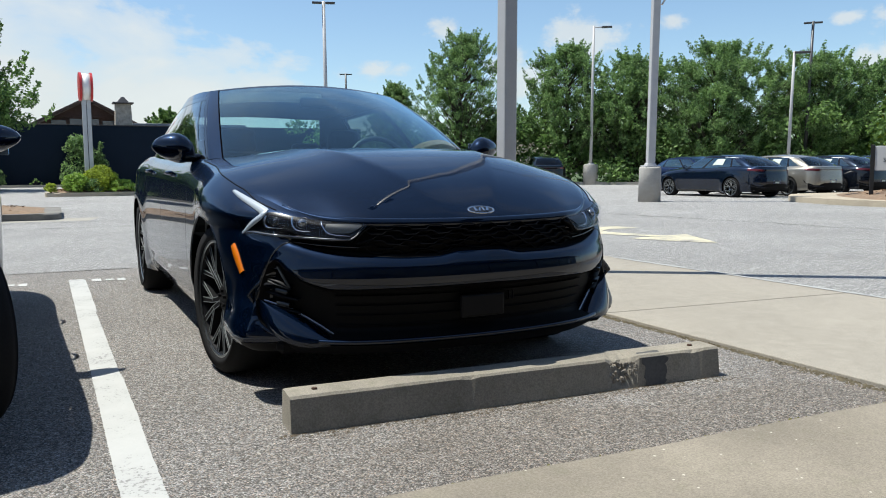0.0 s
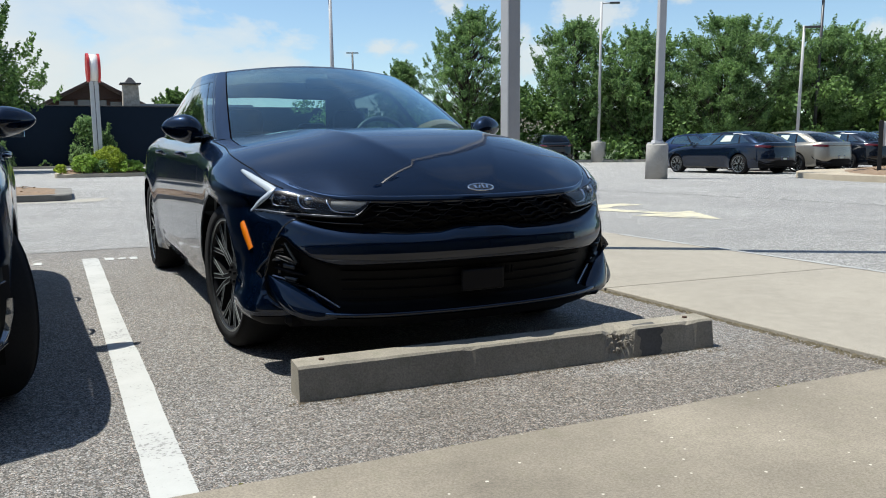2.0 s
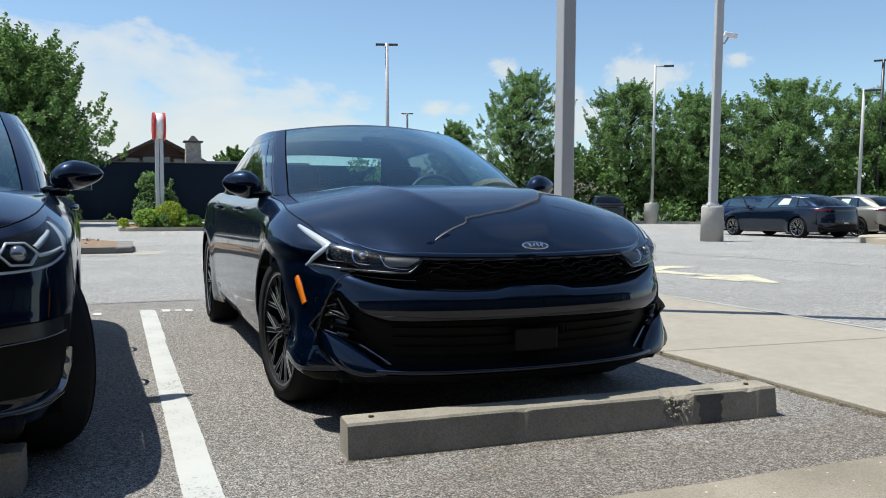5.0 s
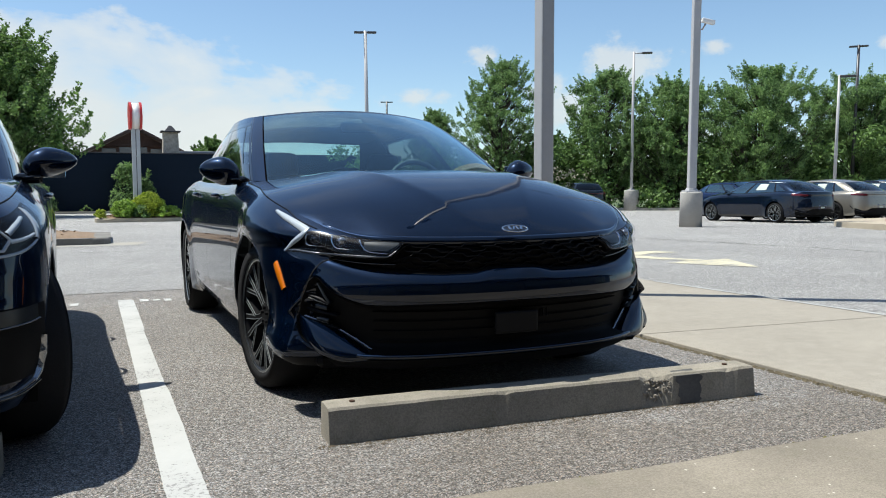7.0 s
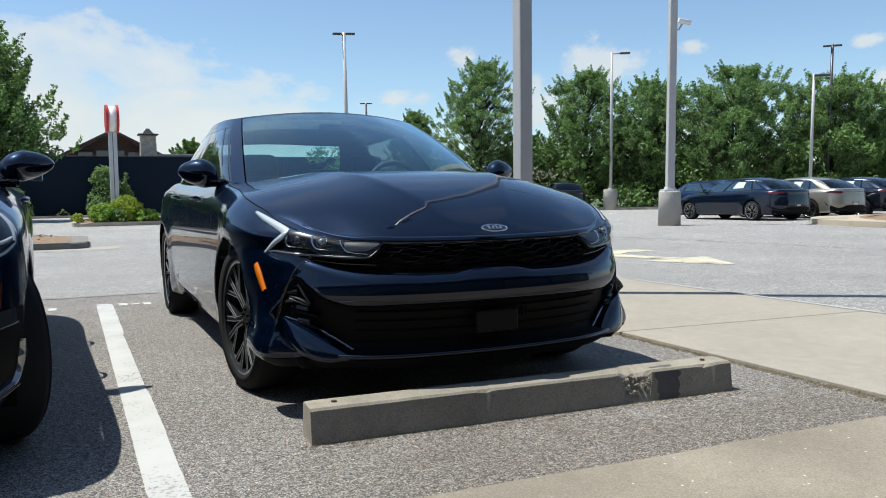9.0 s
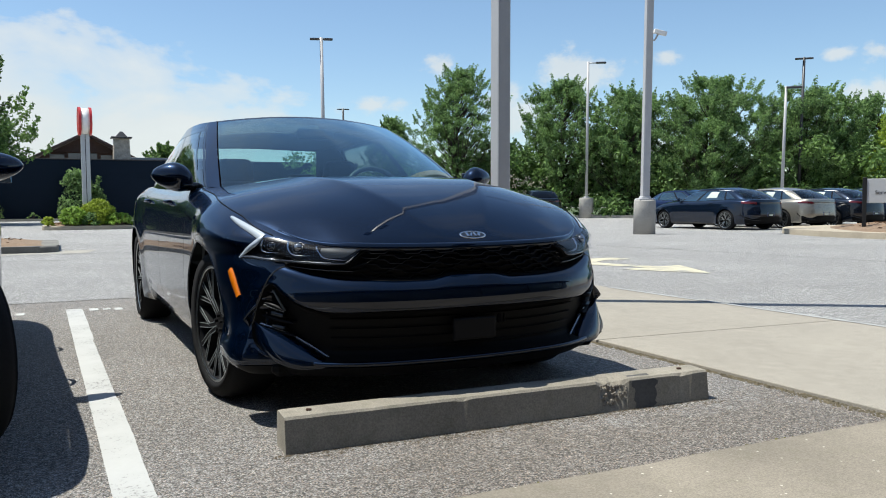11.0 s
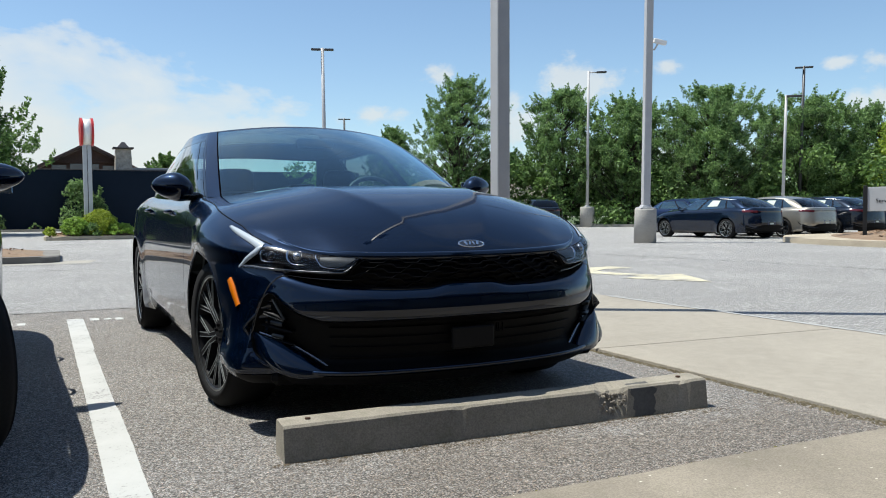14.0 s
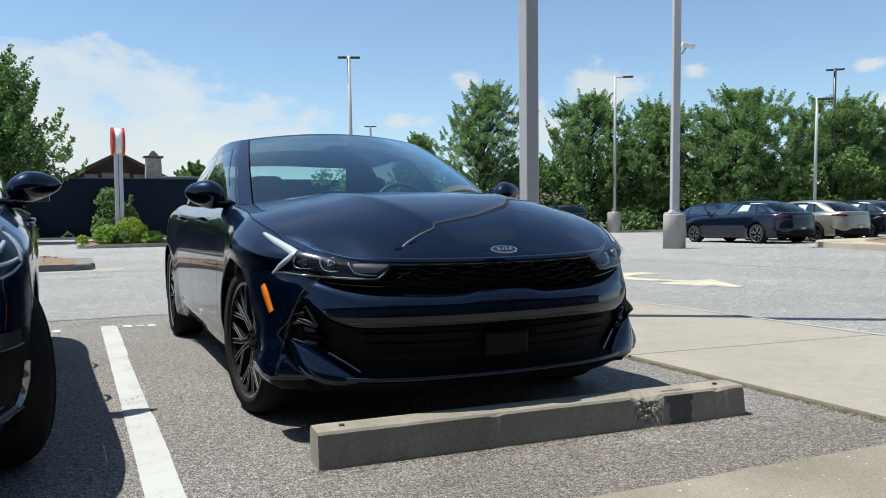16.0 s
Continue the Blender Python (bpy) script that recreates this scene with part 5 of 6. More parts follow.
def wheel(parent, x, y, side, style, steer=0):
    """Wheel with tyre, rim, spokes and brake; built once for each style and shared."""
    w = part("wheel", cyl(0.07, 0.07, 0.02, (0.045, 0, 0), 24, axis="x"), M_RIMD, parent)
    w.matrix_basis = pose(x, y, 0.329, 0, 0, steer + (0 if side > 0 else 180)) @ pose(0, 0, 0, 17 if side > 0 else -17)
    if "tyre" not in WHEELS:
        WHEELS["tyre"] = tyre_mesh()
        WHEELS["rim"] = lathe([(0.235, -0.09), (0.225, 0.0), (0.232, 0.075), (0.240, 0.100), (0.250, 0.104), (0.250, 0.088)])
        WHEELS["lip"] = lathe([(0.238, 0.1005), (0.241, 0.1035), (0.247, 0.1055), (0.2505, 0.1045)])
        WHEELS["disc"] = lathe([(0.05, 0.015), (0.165, 0.015), (0.165, -0.012)])
        WHEELS["back"] = lathe([(0.0, -0.06), (0.235, -0.06)])
        for st in ("five", "bright"):
            dark, edge = bmesh.new(), bmesh.new()

            def bar(bm_, p, q, h0, h1, dp):
                tt = Vector((1, 0, 0)).cross((q - p).normalized()).normalized()
                A, B = ([bm_.verts.new(v) for v in (c - tt * h, c + tt * h, c + tt * h * 1.15 - Vector((dp, 0, 0)), c - tt * h * 1.15 - Vector((dp, 0, 0)))] for c, h in ((p, h0), (q, h1)))
                for k in range(4):
                    bm_.faces.new((A[k], A[(k + 1) % 4], B[(k + 1) % 4], B[k]))
                bm_.faces.new(A)
                bm_.faces.new(B[::-1])
                return tt

            def at(x, r, a):
                return Vector((x, r * math.cos(a), r * math.sin(a)))
            for i in range(5):
                a0 = math.tau * i / 5
                for sgn in (-1, 1):
                    # long spoke and the branch that makes the Y
                    runs = [(at(0.070, 0.045, a0 + sgn * 0.16), at(0.084, 0.135, a0 + sgn * 0.13), 0.012, 0.0095), (at(0.084, 0.135, a0 + sgn * 0.13), at(0.092, 0.238, a0 + sgn * 0.19), 0.0095, 0.0115),
                            (at(0.082, 0.120, a0 + sgn * 0.17), at(0.091, 0.238, a0 + sgn * 0.52), 0.0075, 0.0095)]
                    for p, q, h0, h1 in runs:
                        tt = bar(dark, p, q, h0, h1, 0.045)
                        up = Vector((0.0015, 0, 0))
                        if st == "bright":
                            bar(edge, p + up, q + up, h0 * 0.8, h1 * 0.8, 0.004)
                        else:
                            for e in (-1, 1):
                                bar(edge, p + up + tt * e * (h0 - 0.0012), q + up + tt * e * (h1 - 0.0012), 0.0013, 0.0013, 0.003)
            for a in [math.tau * (i + 0.5) / 5 for i in range(5)]:
                v = cyl(0.008, 0.008, 0.02, (0.066, 0.033 * math.cos(a), 0.033 * math.sin(a)), 8, axis="x")
                merge(dark, v)
            merge(dark, cyl(0.060, 0.052, 0.035, (0.038, 0, 0), 24, axis="x"))
            bmesh.ops.recalc_face_normals(dark, faces=dark.faces[:])
            bmesh.ops.recalc_face_normals(edge, faces=edge.faces[:])
            for nm, bm_ in (("spokes", dark), ("edges", edge)):
                me = bpy.data.meshes.new(nm)
                bm_.to_mesh(me)
                bm_.free()
                WHEELS[nm + st] = me
        for k, mt in (("tyre", M_TYRE), ("rim", M_RIMD), ("lip", M_RIMS), ("disc", M_BRAKE), ("back", M_MATBLK), ("spokesfive", M_RIMD), ("edgesfive", M_RIMEDGE), ("spokesbright", M_RIMD), ("edgesbright", M_RIMS)):
            WHEELS[k].materials.append(mt)
    for nm, key in (("tyre", "tyre"), ("rim", "rim"), ("rim_lip", "lip"), ("brake_disc", "disc"), ("backing", "back"), ("spokes", "spokes" + style), ("spoke_edges", "edges" + style)):
        o = new(nm, WHEELS[key])
        o.parent = w
        if key[:4] in ("rim", "lip", "spok", "edge"):
            o.scale = (1, 1.036, 1.036)
    return w


def oval_badge(parent):
    """Oval front badge: silver ring, dark field and plain silver bars."""
    m = Matrix.Translation((0, -0.858, 0.7305)) @ Matrix.Rotation(radians(-62), 4, "X")
    ring = [m @ Vector((0.055 * math.cos(t), 0.0, 0.0255 * math.sin(t))) for t in [math.tau * i / 36 for i in range(36)]]
    em = part("badge", tube(ring, 0.0032, None, 6, True), M_CHROME, parent, "silver oval badge")
    bm = bmesh.new()
    bm.faces.new([bm.verts.new(p) for p in ring])
    part("badge_field", bm, M_GLOSSBLK, em, "black field")
    for x, w, lean in ((-0.024, 0.010, 0.0), (-0.006, 0.007, 0.5), (0.010, 0.007, 0.0), (0.027, 0.010, 0.4)):
        b = box(w, 0.005, 0.026, (0, 0, 0), 0.001, rot=Matrix.Rotation(lean, 4, "Y"))
        bmesh.ops.transform(b, matrix=m @ Matrix.Translation((x, -0.002, 0)), verts=b.verts)
        part("badge_bar", b, M_CHROME, em)


def mirror_unit(parent, side, mat, style):
    """Door mirror: rounded housing on a foot."""
    bm = bmesh.new()
    bmesh.ops.create_uvsphere(bm, u_segments=28, v_segments=18, radius=1.0)
    for v in bm.verts:
        x, y, z = v.co
        k = 1 - 0.30 * max(0, x)
        sx = 0.120 * (1 if x > 0 else 0.75)
        yy = y * 0.085 * k if y < 0 else y * 0.035
        zz = z * 0.083 * (1 - 0.20 * max(0, x)) * (1 if z > 0 else 0.85)
        if style == "hex":
            zz, sx = zz * 0.90 + 0.022, sx * 1.08
        v.co = (side * (0.902 + sx * x), 0.80 + yy + 0.02 * x, 1.004 + zz + 0.012 * x * (1 if z > 0 else 1.4))
    if side < 0:
        bmesh.ops.reverse_faces(bm, faces=bm.faces[:])
    mu = part("mirror", bm, mat, parent, "", True)
    foot = box(0.11, 0.075, 0.045, (side * 0.83, 0.80, 0.958), 0.015, segs=2)
    part("mirror_foot", foot, M_GLOSSBLK, mu)
    part("mirror_glass", box(0.15, 0.006, 0.085, (side * 0.905, 0.834, 1.006), 0.002), material("mirror_silver", (0.8, 0.8, 0.8), 0.02, 1.0, var=0.01), mu)
    part("mirror_trim", tube([(side * (0.80 + 0.10 * k), 0.795 - 0.075 * math.sin(math.pi * min(1, k * 0.9 + 0.1)), 0.958 + 0.012 * k) for k in [i / 10 for i in range(11)]], 0.006), M_GLOSSBLK, mu)
    return mu


def car(x, y, turn, label, paint_mat, wide=1.0, front="main", rear=False, rims="five", sticker=False, interior=True, group="", fine=True, steer=7):
    th = empty("car", x, y, 0, label, "car", group, turn=turn)
    S = Shell({"wide": wide, "arch": 0.364, "front": front == "main", "blunt": front == "hex", "tail": not front})
    # columns along the outline, closer at the wheels and panel gaps
    base = list(np.arange(0, 1.25, 0.014 if fine and front else 0.05)) + list(np.arange(1.25, S.len, 0.032 if fine else 0.06))
    special = []
    for yc in (0.0, 2.85):
        for q in np.linspace(-1, 1, 41):
            special.append(S.ay(yc + S.s["arch"] * math.sin(q * math.pi / 2)))
        special += [S.ay(yc - S.s["arch"] - 0.0015), S.ay(yc + S.s["arch"] + 0.0015)]
    gaps = [0.47, 1.52, 2.36]
    for g in gaps:
        special += [S.ay(g - 0.0035), S.ay(g + 0.0035)]
    cols = np.array(sorted(set([round(float(v), 5) for v in base + special] + [round(S.len, 5)])))
    cols = cols[np.r_[True, np.diff(cols) > 0.0012]]
    cols[-1] = S.len
    nz = 92 if front == "main" else 64 if fine else 30
    A = np.repeat(cols[None], nz, 0)
    zt, zb = S.ztop(cols), S.zbot(cols)
    Z = np.maximum(0.195 + (zt - 0.195)[None] * np.linspace(0, 1, nz)[:, None], zb[None])
    yc = S.plan(cols)[1]
    ymid = (yc[1:] + yc[:-1]) / 2

    def region(j, zm, am):
        ym = ymid[j]
        for g in gaps:
            if abs(ym - g) < 0.0036 and zm > 0.25:
                return "gap%d" % gaps.index(g)
        if am > 0 and zm < 0.235 and 0.4 < ym < 2.4:
            return "rocker"
        if ym < -0.42 or (ym < -0.30 and zm < 0.56):
            return "front_bumper"
        if ym < 0.47:
            return "front_fender"
        if ym < 1.52:
            return "front_door"
        if ym < 2.36:
            return "rear_door"
        if ym < 3.45 or zm > 0.78 and ym < 3.7:
            return "rear_quarter"
        return "rear_bumper"

    mats = {"rocker": M_GLOSSBLK}
    both = {}
    for side in (1, -1):
        P = S.at(A, Z, 0.0, side)
        groups = {}
        nc = len(cols)
        for i in range(nz - 1):
            zm = (Z[i, :-1] + Z[i + 1, :-1] + Z[i, 1:] + Z[i + 1, 1:]) / 4
            for j in range(nc - 1):
                if Z[i + 1, j] - Z[i, j] < 1e-6 and Z[i + 1, j + 1] - Z[i, j + 1] < 1e-6:
                    continue
                f = (i * nc + j, i * nc + j + 1, (i + 1) * nc + j + 1, (i + 1) * nc + j)
                r = region(j, zm[j], (cols[j] + cols[j + 1]) / 2)
                groups.setdefault(r, []).append(f if side > 0 else f[::-1])
        flat = P.reshape(-1, 3)
        for r, fs in groups.items():
            key = r if r in ("front_bumper", "rear_bumper") else (r, side)
            both.setdefault(key, []).append((flat, fs))
    for key, chunks in both.items():
        r = key if isinstance(key, str) else key[0]
        verts, faces = [], []
        for flat, fs in chunks:
            used = sorted({v for f in fs for v in f})
            back = {v: len(verts) + n for n, v in enumerate(used)}
            verts.extend(flat[used].tolist())
            faces.extend([tuple(back[v] for v in f) for f in fs])
        bm = bmesh.new()
        me = mesh_of(r, verts, faces)
        bm.from_mesh(me)
        bpy.data.meshes.remove(me)
        bmesh.ops.remove_doubles(bm, verts=bm.verts[:], dist=1e-5)
        part("panel_gap" if r[:3] == "gap" else r, bm, M_MATBLK if r[:3] == "gap" else mats.get(r, paint_mat), th, smooth=True)

    # bonnet
    ac, aw = S.ay(-0.60), S.ay(0.56)
    ns, nr = 97, 60
    s = np.linspace(-1, 1, ns)
    edge_a = np.abs(s) * ac
    F0 = np.stack([S.at(v, S.ztop(v), 0.0, 1 if q >= 0 else -1) for v, q in zip(edge_a, s)])
    F0[:, 2] += 0.002
    r_ = np.linspace(0, 1, nr)
    L0 = np.stack([S.at(v, S.ztop(v), -0.001, 1) for v in ac + (aw - ac) * r_])
    R_edge = L0[-1]
    C1 = np.stack([s * R_edge[0], 0.40 + (R_edge[1] - 0.40) * s ** 2, 0.992 - (0.992 - R_edge[2]) * np.abs(s) ** 2.2], -1)
    right, left = L0, L0 * np.array((-1, 1, 1))
    U, V = (s + 1) / 2, r_
    lerp1 = (1 - V)[:, None, None] * F0[None] + V[:, None, None] * C1[None]
    lerp2 = (1 - U)[None, :, None] * left[:, None] + U[None, :, None] * right[:, None]
    cr = ((1 - U)[None, :, None] * (1 - V)[:, None, None] * F0[0] + U[None, :, None] * (1 - V)[:, None, None] * F0[-1]
          + (1 - U)[None, :, None] * V[:, None, None] * C1[0] + U[None, :, None] * V[:, None, None] * C1[-1])
    Hd = lerp1 + lerp2 - cr
    bulge = np.sin(np.pi * V) ** 0.75 * (1 - 0.35 * V)
    Hd[:, :, 2] += 0.096 * bulge[:, None] * (1 - np.abs(s)[None] ** 3.0)
    ridge = 0.10 + 0.54 * V[:, None] ** 0.9
    d = np.abs(s)[None] - ridge
    fold = np.where(d < 0, np.exp(-np.abs(d) / 0.16), np.exp(-np.abs(d) / 0.10))
    Hd[:, :, 2] += 0.015 * np.sin(np.pi * V)[:, None] ** 0.8 * fold
    grid_part("bonnet", Hd, paint_mat, th)
    for side in (1, -1):
        seam = [tuple(S.at(v, S.ztop(v) - 0.001 - (0.013 * float(sstep(v, 1.12, 0.95)) if front == "main" else 0.0), 0.001, side)) for v in np.linspace(ac if front == "main" else ac - 0.2, aw, 60)]
        part("bonnet_gap", tube(seam, 0.0024, None, 5), M_MATBLK, th)

    # greenhouse: belt line and roof line as pairs
    zc = curve((1.2, 1.403), (1.36, 1.420), (1.7, 1.444), (2.05, 1.450), (2.5, 1.422), (2.98, 1.340), (3.2, 1.29))
    roof_z = lambda xx, yy: float(zc(yy)) - 0.055 * (xx / 0.6) ** 2
    low = [(0, 0.405, 0.968), (0.40, 0.455, 0.964), (0.70, 0.60, 0.952), (0.785, 0.80, 0.950), (0.802, 1.5, 0.962), (0.806, 2.4, 0.985), (0.785, 3.0, 1.008), (0.68, 3.40, 1.022), (0.35, 3.62, 1.022), (0, 3.68, 1.020)]
    top = [(0, 1.350), (0.31, 1.380), (0.552, 1.468), (0.618, 1.60), (0.640, 1.98), (0.625, 2.45), (0.585, 2.76), (0.52, 2.87), (0.28, 2.96), (0, 2.98)]
    low = np.array(low) * np.array((wide, 1, 1))
    topp = np.array([(px * wide, py, roof_z(px, py)) for px, py in top])
    per = 14
    LO, TO = catmull(low, per), catmull(topp, per)
    TO[:, 2] = [roof_z(q[0] / wide, q[1]) for q in TO]
    nt = 22
    tt = np.linspace(0, 1, nt)

    def skin(i0, i1, t0, t1, side, push=0.0, n=nt):
        k = np.linspace(i0 * per, i1 * per, max(4, int((i1 - i0) * per) + 1))
        lo = np.stack([np.interp(k, np.arange(len(LO)), LO[:, d]) for d in range(3)], 1)
        to = np.stack([np.interp(k, np.arange(len(TO)), TO[:, d]) for d in range(3)], 1)
        t = np.linspace(t0, t1, n)[:, None, None]
        p = lo[None] * (1 - t) + to[None] * t
        tan = np.gradient(lo * 0.5 + to * 0.5, axis=0)
        nrm = np.cross(tan, to - lo)
        nrm /= np.linalg.norm(nrm, axis=1)[:, None] + 1e-9
        b = (0.030 * 4 * t * (1 - t) * 0.8 + push)
        p = p + nrm[None] * b
        return p * np.array((side, 1, 1))

    def double(i0, i1, t0, t1, name, mat, label=""):
        a_ = skin(i0, i1, t0, t1, 1)
        full = np.concatenate([(a_ * np.array((-1, 1, 1)))[:, ::-1][:, :-1], a_], 1) if i0 == 0 else np.concatenate([a_, (a_ * np.array((-1, 1, 1)))[:, ::-1][:, 1:]], 1)
        return grid_part(name, full, mat, th, label)

    ws = double(0, 1.99, 0.0, 0.965, "windscreen", M_GLASS, "tinted windscreen glass")
    double(0, 1.99, 0.965, 1.0, "windscreen_header", M_GLOSSBLK)
    rg = double(7.08, 9, 0.03, 0.95, "rear_window", M_CLEAR, "rear window glass")
    double(7.08, 9, 0.95, 1.0, "rear_header", paint_mat)
    double(7.08, 9, -0.12, 0.03, "rear_window_base", M_GLOSSBLK)
    panes = [ws, rg]
    for side in (1, -1):
        fl = side < 0
        grid_part("windscreen_edge", skin(1.99, 2.03, -0.02, 1.0, side), M_FRIT, th, flip=fl)
        grid_part("a_pillar", skin(2.03, 2.52, -0.02, 1.0, side), paint_mat, th, flip=fl)
        grid_part("door_frame", skin(2.52, 2.66, 0.0, 1.0, side), M_GLOSSBLK, th, flip=fl)
        grid_part("mirror_panel", skin(2.66, 2.98, -0.02, 0.22, side, 0.002), M_GLOSSBLK, th, flip=fl)
        panes.append(grid_part("side_window", skin(2.66, 3.95, 0.03, 0.86, side), M_TINT2 if front else M_SKYGL, th, "tinted side glass", flip=fl))
        grid_part("b_pillar", skin(3.95, 4.10, 0.0, 0.88, side), M_GLOSSBLK, th, flip=fl)
        panes.append(grid_part("side_window", skin(4.10, 5.45, 0.03, 0.86, side), M_TINT if front else M_SKYGL, th, "tinted side glass", flip=fl))
        grid_part("window_trim", skin(5.45, 5.60, 0.0, 0.88, side), M_GLOSSBLK, th, flip=fl)
        grid_part("roof_rail", skin(2.66, 7.08, 0.88, 1.0, side), paint_mat, th, flip=fl)
        grid_part("window_trim", skin(2.66, 5.50, 0.815, 0.882, side, 0.001), M_GLOSSBLK, th, flip=fl)
        grid_part("window_trim", skin(2.98, 3.05, 0.0, 0.84, side, 0.002), M_GLOSSBLK, th, flip=fl)
        grid_part("window_trim", skin(2.95, 5.60, -0.04, 0.03, side, 0.002), M_GLOSSBLK, th, flip=fl)
        if sticker:
            grid_part("window_trim", skin(4.8, 7.0, 0.868, 0.900, side, 0.006), M_STRIP, th, "bright roof strip", flip=fl)
        grid_part("c_pillar", skin(5.60, 7.08, -0.05, 0.88, side), paint_mat, th, flip=fl)
        if not front:
            # pointed quarter glass let into the rear pillar
            full = skin(5.60, 6.30, 0.05, 0.80, side, 0.004)
            rows_, cols_ = full.shape[:2]
            quarter = np.empty_like(full)
            for j in range(cols_):
                drop = 1 - 0.97 * (j / (cols_ - 1)) ** 1.3
                for d in range(3):
                    quarter[:, j, d] = np.interp(np.linspace(0, drop * (rows_ - 1), rows_), np.arange(rows_), full[:, j, d])
            grid_part("quarter_window", quarter, M_SKYGL, th, "tinted quarter glass", flip=fl)
        # shoulder strip between belt and side
        k = np.linspace(2.0 * per, 7.1 * per, 60)
        lo = np.stack([np.interp(k, np.arange(len(LO)), LO[:, d]) for d in range(3)], 1)
        rt = np.stack([S.at(S.ay(q[1]), S.ztop(S.ay(q[1])), 0.0, 1) for q in lo])
        lo2 = lo.copy()
        lo2[:, 0] -= 0.012
        st = np.stack([rt, (rt + lo2) / 2 + np.array((0, 0, 0.004)), lo2], 0) * np.array((side, 1, 1))
        grid_part("shoulder", st, paint_mat, th, flip=fl)
        if sticker:
            grid_part("window_sticker", skin(4.40, 4.95, 0.22, 0.72, side, 0.004, 6), M_STICKER, th, "white window sticker", flip=fl)
    for p_ in panes:
        p_.visible_shadow = True
    # roof
    n_ = len(TO)
    sgrid = np.linspace(-1, 1, 25)
    rows = []
    for i in range(n_):
        xx, yy = TO[i, 0], TO[i, 1]
        # row bows towards the middle as the edges of the glass do
        row = [(q * xx, yy, roof_z(q * xx / wide, yy)) for q in sgrid]
        rows.append(row)
    grid_part("roof", np.array(rows), paint_mat, th, flip=True)
    # boot lid
    a1, a2 = S.ay(3.44), S.len
    rr = np.linspace(0, 1, 16)
    sa = np.linspace(-1, 1, 33)
    rows = []
    for q in rr:
        row = []
        for v in sa:
            side = 1 if v >= 0 else -1
            aa = a2 - (a2 - a1) * abs(v)
            outer = S.at(aa, S.ztop(aa), 0.0, side)
            k = (9 - 2 * abs(v)) * per
            inner = np.array([np.interp(k, np.arange(len(LO)), LO[:, d]) for d in range(3)]) * np.array((side, 1, 1))
            inner[2] -= 0.006
            row.append(inner * (1 - q) + outer * q + np.array((0, 0, 0.012 * math.sin(math.pi * q))))
        rows.append(row)
    grid_part("boot_lid", np.array(rows), paint_mat, th, flip=True)

    # underbody, wheel wells, cabin floor
    part("underbody", box(1.50 * wide, 4.3, 0.06, (0, 1.5, 0.225), 0.02), M_MATBLK, th)
    part("nose_floor", box(0.95, 0.6, 0.04, (0, -0.40, 0.25), 0.01), M_MATBLK, th)
    for yy in (0.0, 2.85):
        for side in (1, -1):
            v, f = [], []
            n1 = 24
            for i in range(n1 + 1):
                t_ = math.pi * (-0.12 + 1.24 * i / n1)
                for xx in (0.50, (0.85 if yy == 0 else 0.90) * wide):
                    v.append((side * xx, yy + 0.380 * math.cos(t_), 0.335 + 0.380 * math.sin(t_)))
            for i in range(n1):
                f.append((2 * i, 2 * i + 1, 2 * i + 3, 2 * i + 2))
            v += [(side * 0.50, yy - 0.38, 0.2), (side * 0.50, yy + 0.38, 0.2), (side * 0.50, yy + 0.38, 0.75), (side * 0.50, yy - 0.38, 0.75)]
            f.append(tuple(len(v) - 4 + i for i in range(4)))
            part("wheel_well", mesh_of("wheel_well", v, f, False), M_MATBLK, th)
            wheel(th, side * (0.760 if yy == 0 else 0.812) * wide, yy, side, rims, steer if yy == 0 and front else 0)
    part("firewall", box(1.42, 0.05, 0.62, (0, 0.55, 0.60), 0.02), M_MATBLK, th)
    part("cabin_floor", box(1.5, 2.9, 0.05, (0, 2.0, 0.42), 0.02), M_DASH, th)
    part("parcel_shelf", box(1.25, 0.65, 0.05, (0, 3.2, 0.965), 0.02), M_DASH, th)
    if interior:
        part("dashboard", box(1.22, 0.50, 0.20, (0, 0.96, 0.870), 0.06, segs=3, rot=Euler((radians(-3), 0, 0)).to_matrix().to_4x4()), M_DASH, th, "dark dashboard")
        for sx in (-0.37, 0.37):
            seat = part("front_seat", box(0.50, 0.20, 0.58, (sx, 1.78, 0.73), 0.07, segs=3, taper=0.8, rot=None), M_SEAT, th, "dark leather seat")
            part("headrest", box(0.24, 0.11, 0.18, (sx, 1.86, 1.085), 0.054, segs=3), M_SEAT, seat)
            part("seat_cushion", box(0.50, 0.52, 0.16, (sx, 1.52, 0.55), 0.06, segs=3), M_SEAT, seat)
        rs = part("rear_seat", box(1.25, 0.22, 0.56, (0, 2.78, 0.72), 0.08, segs=3), M_SEAT, th, "dark rear bench")
        for sx in (-0.38, 0.38):
            part("headrest", box(0.24, 0.10, 0.14, (sx, 2.86, 1.045), 0.04, segs=3), M_SEAT, rs)
        sw = [(0.37 + 0.19 * math.cos(q), 1.16 + 0.08 * math.sin(q), 0.92 + 0.17 * math.sin(q)) for q in [math.tau * i / 28 for i in range(28)]]
        part("steering_wheel", tube(sw, 0.016, None, 8, True), M_SEAT, th)
        part("rear_view_mirror", box(0.24, 0.03, 0.065, (0, 1.22, 1.30), 0.015, segs=2), M_GLOSSBLK, th)
        for sx in (-0.50, 0.12):
            wp = [(q, 0.455 + 0.17 * (q / 0.7) ** 2, 0.976 - 0.030 * (q / 0.7) ** 2) for q in (sx, sx + 0.28, sx + 0.56)]
            part("wiper", tube(wp, 0.007, None, 6), M_MATBLK, th)
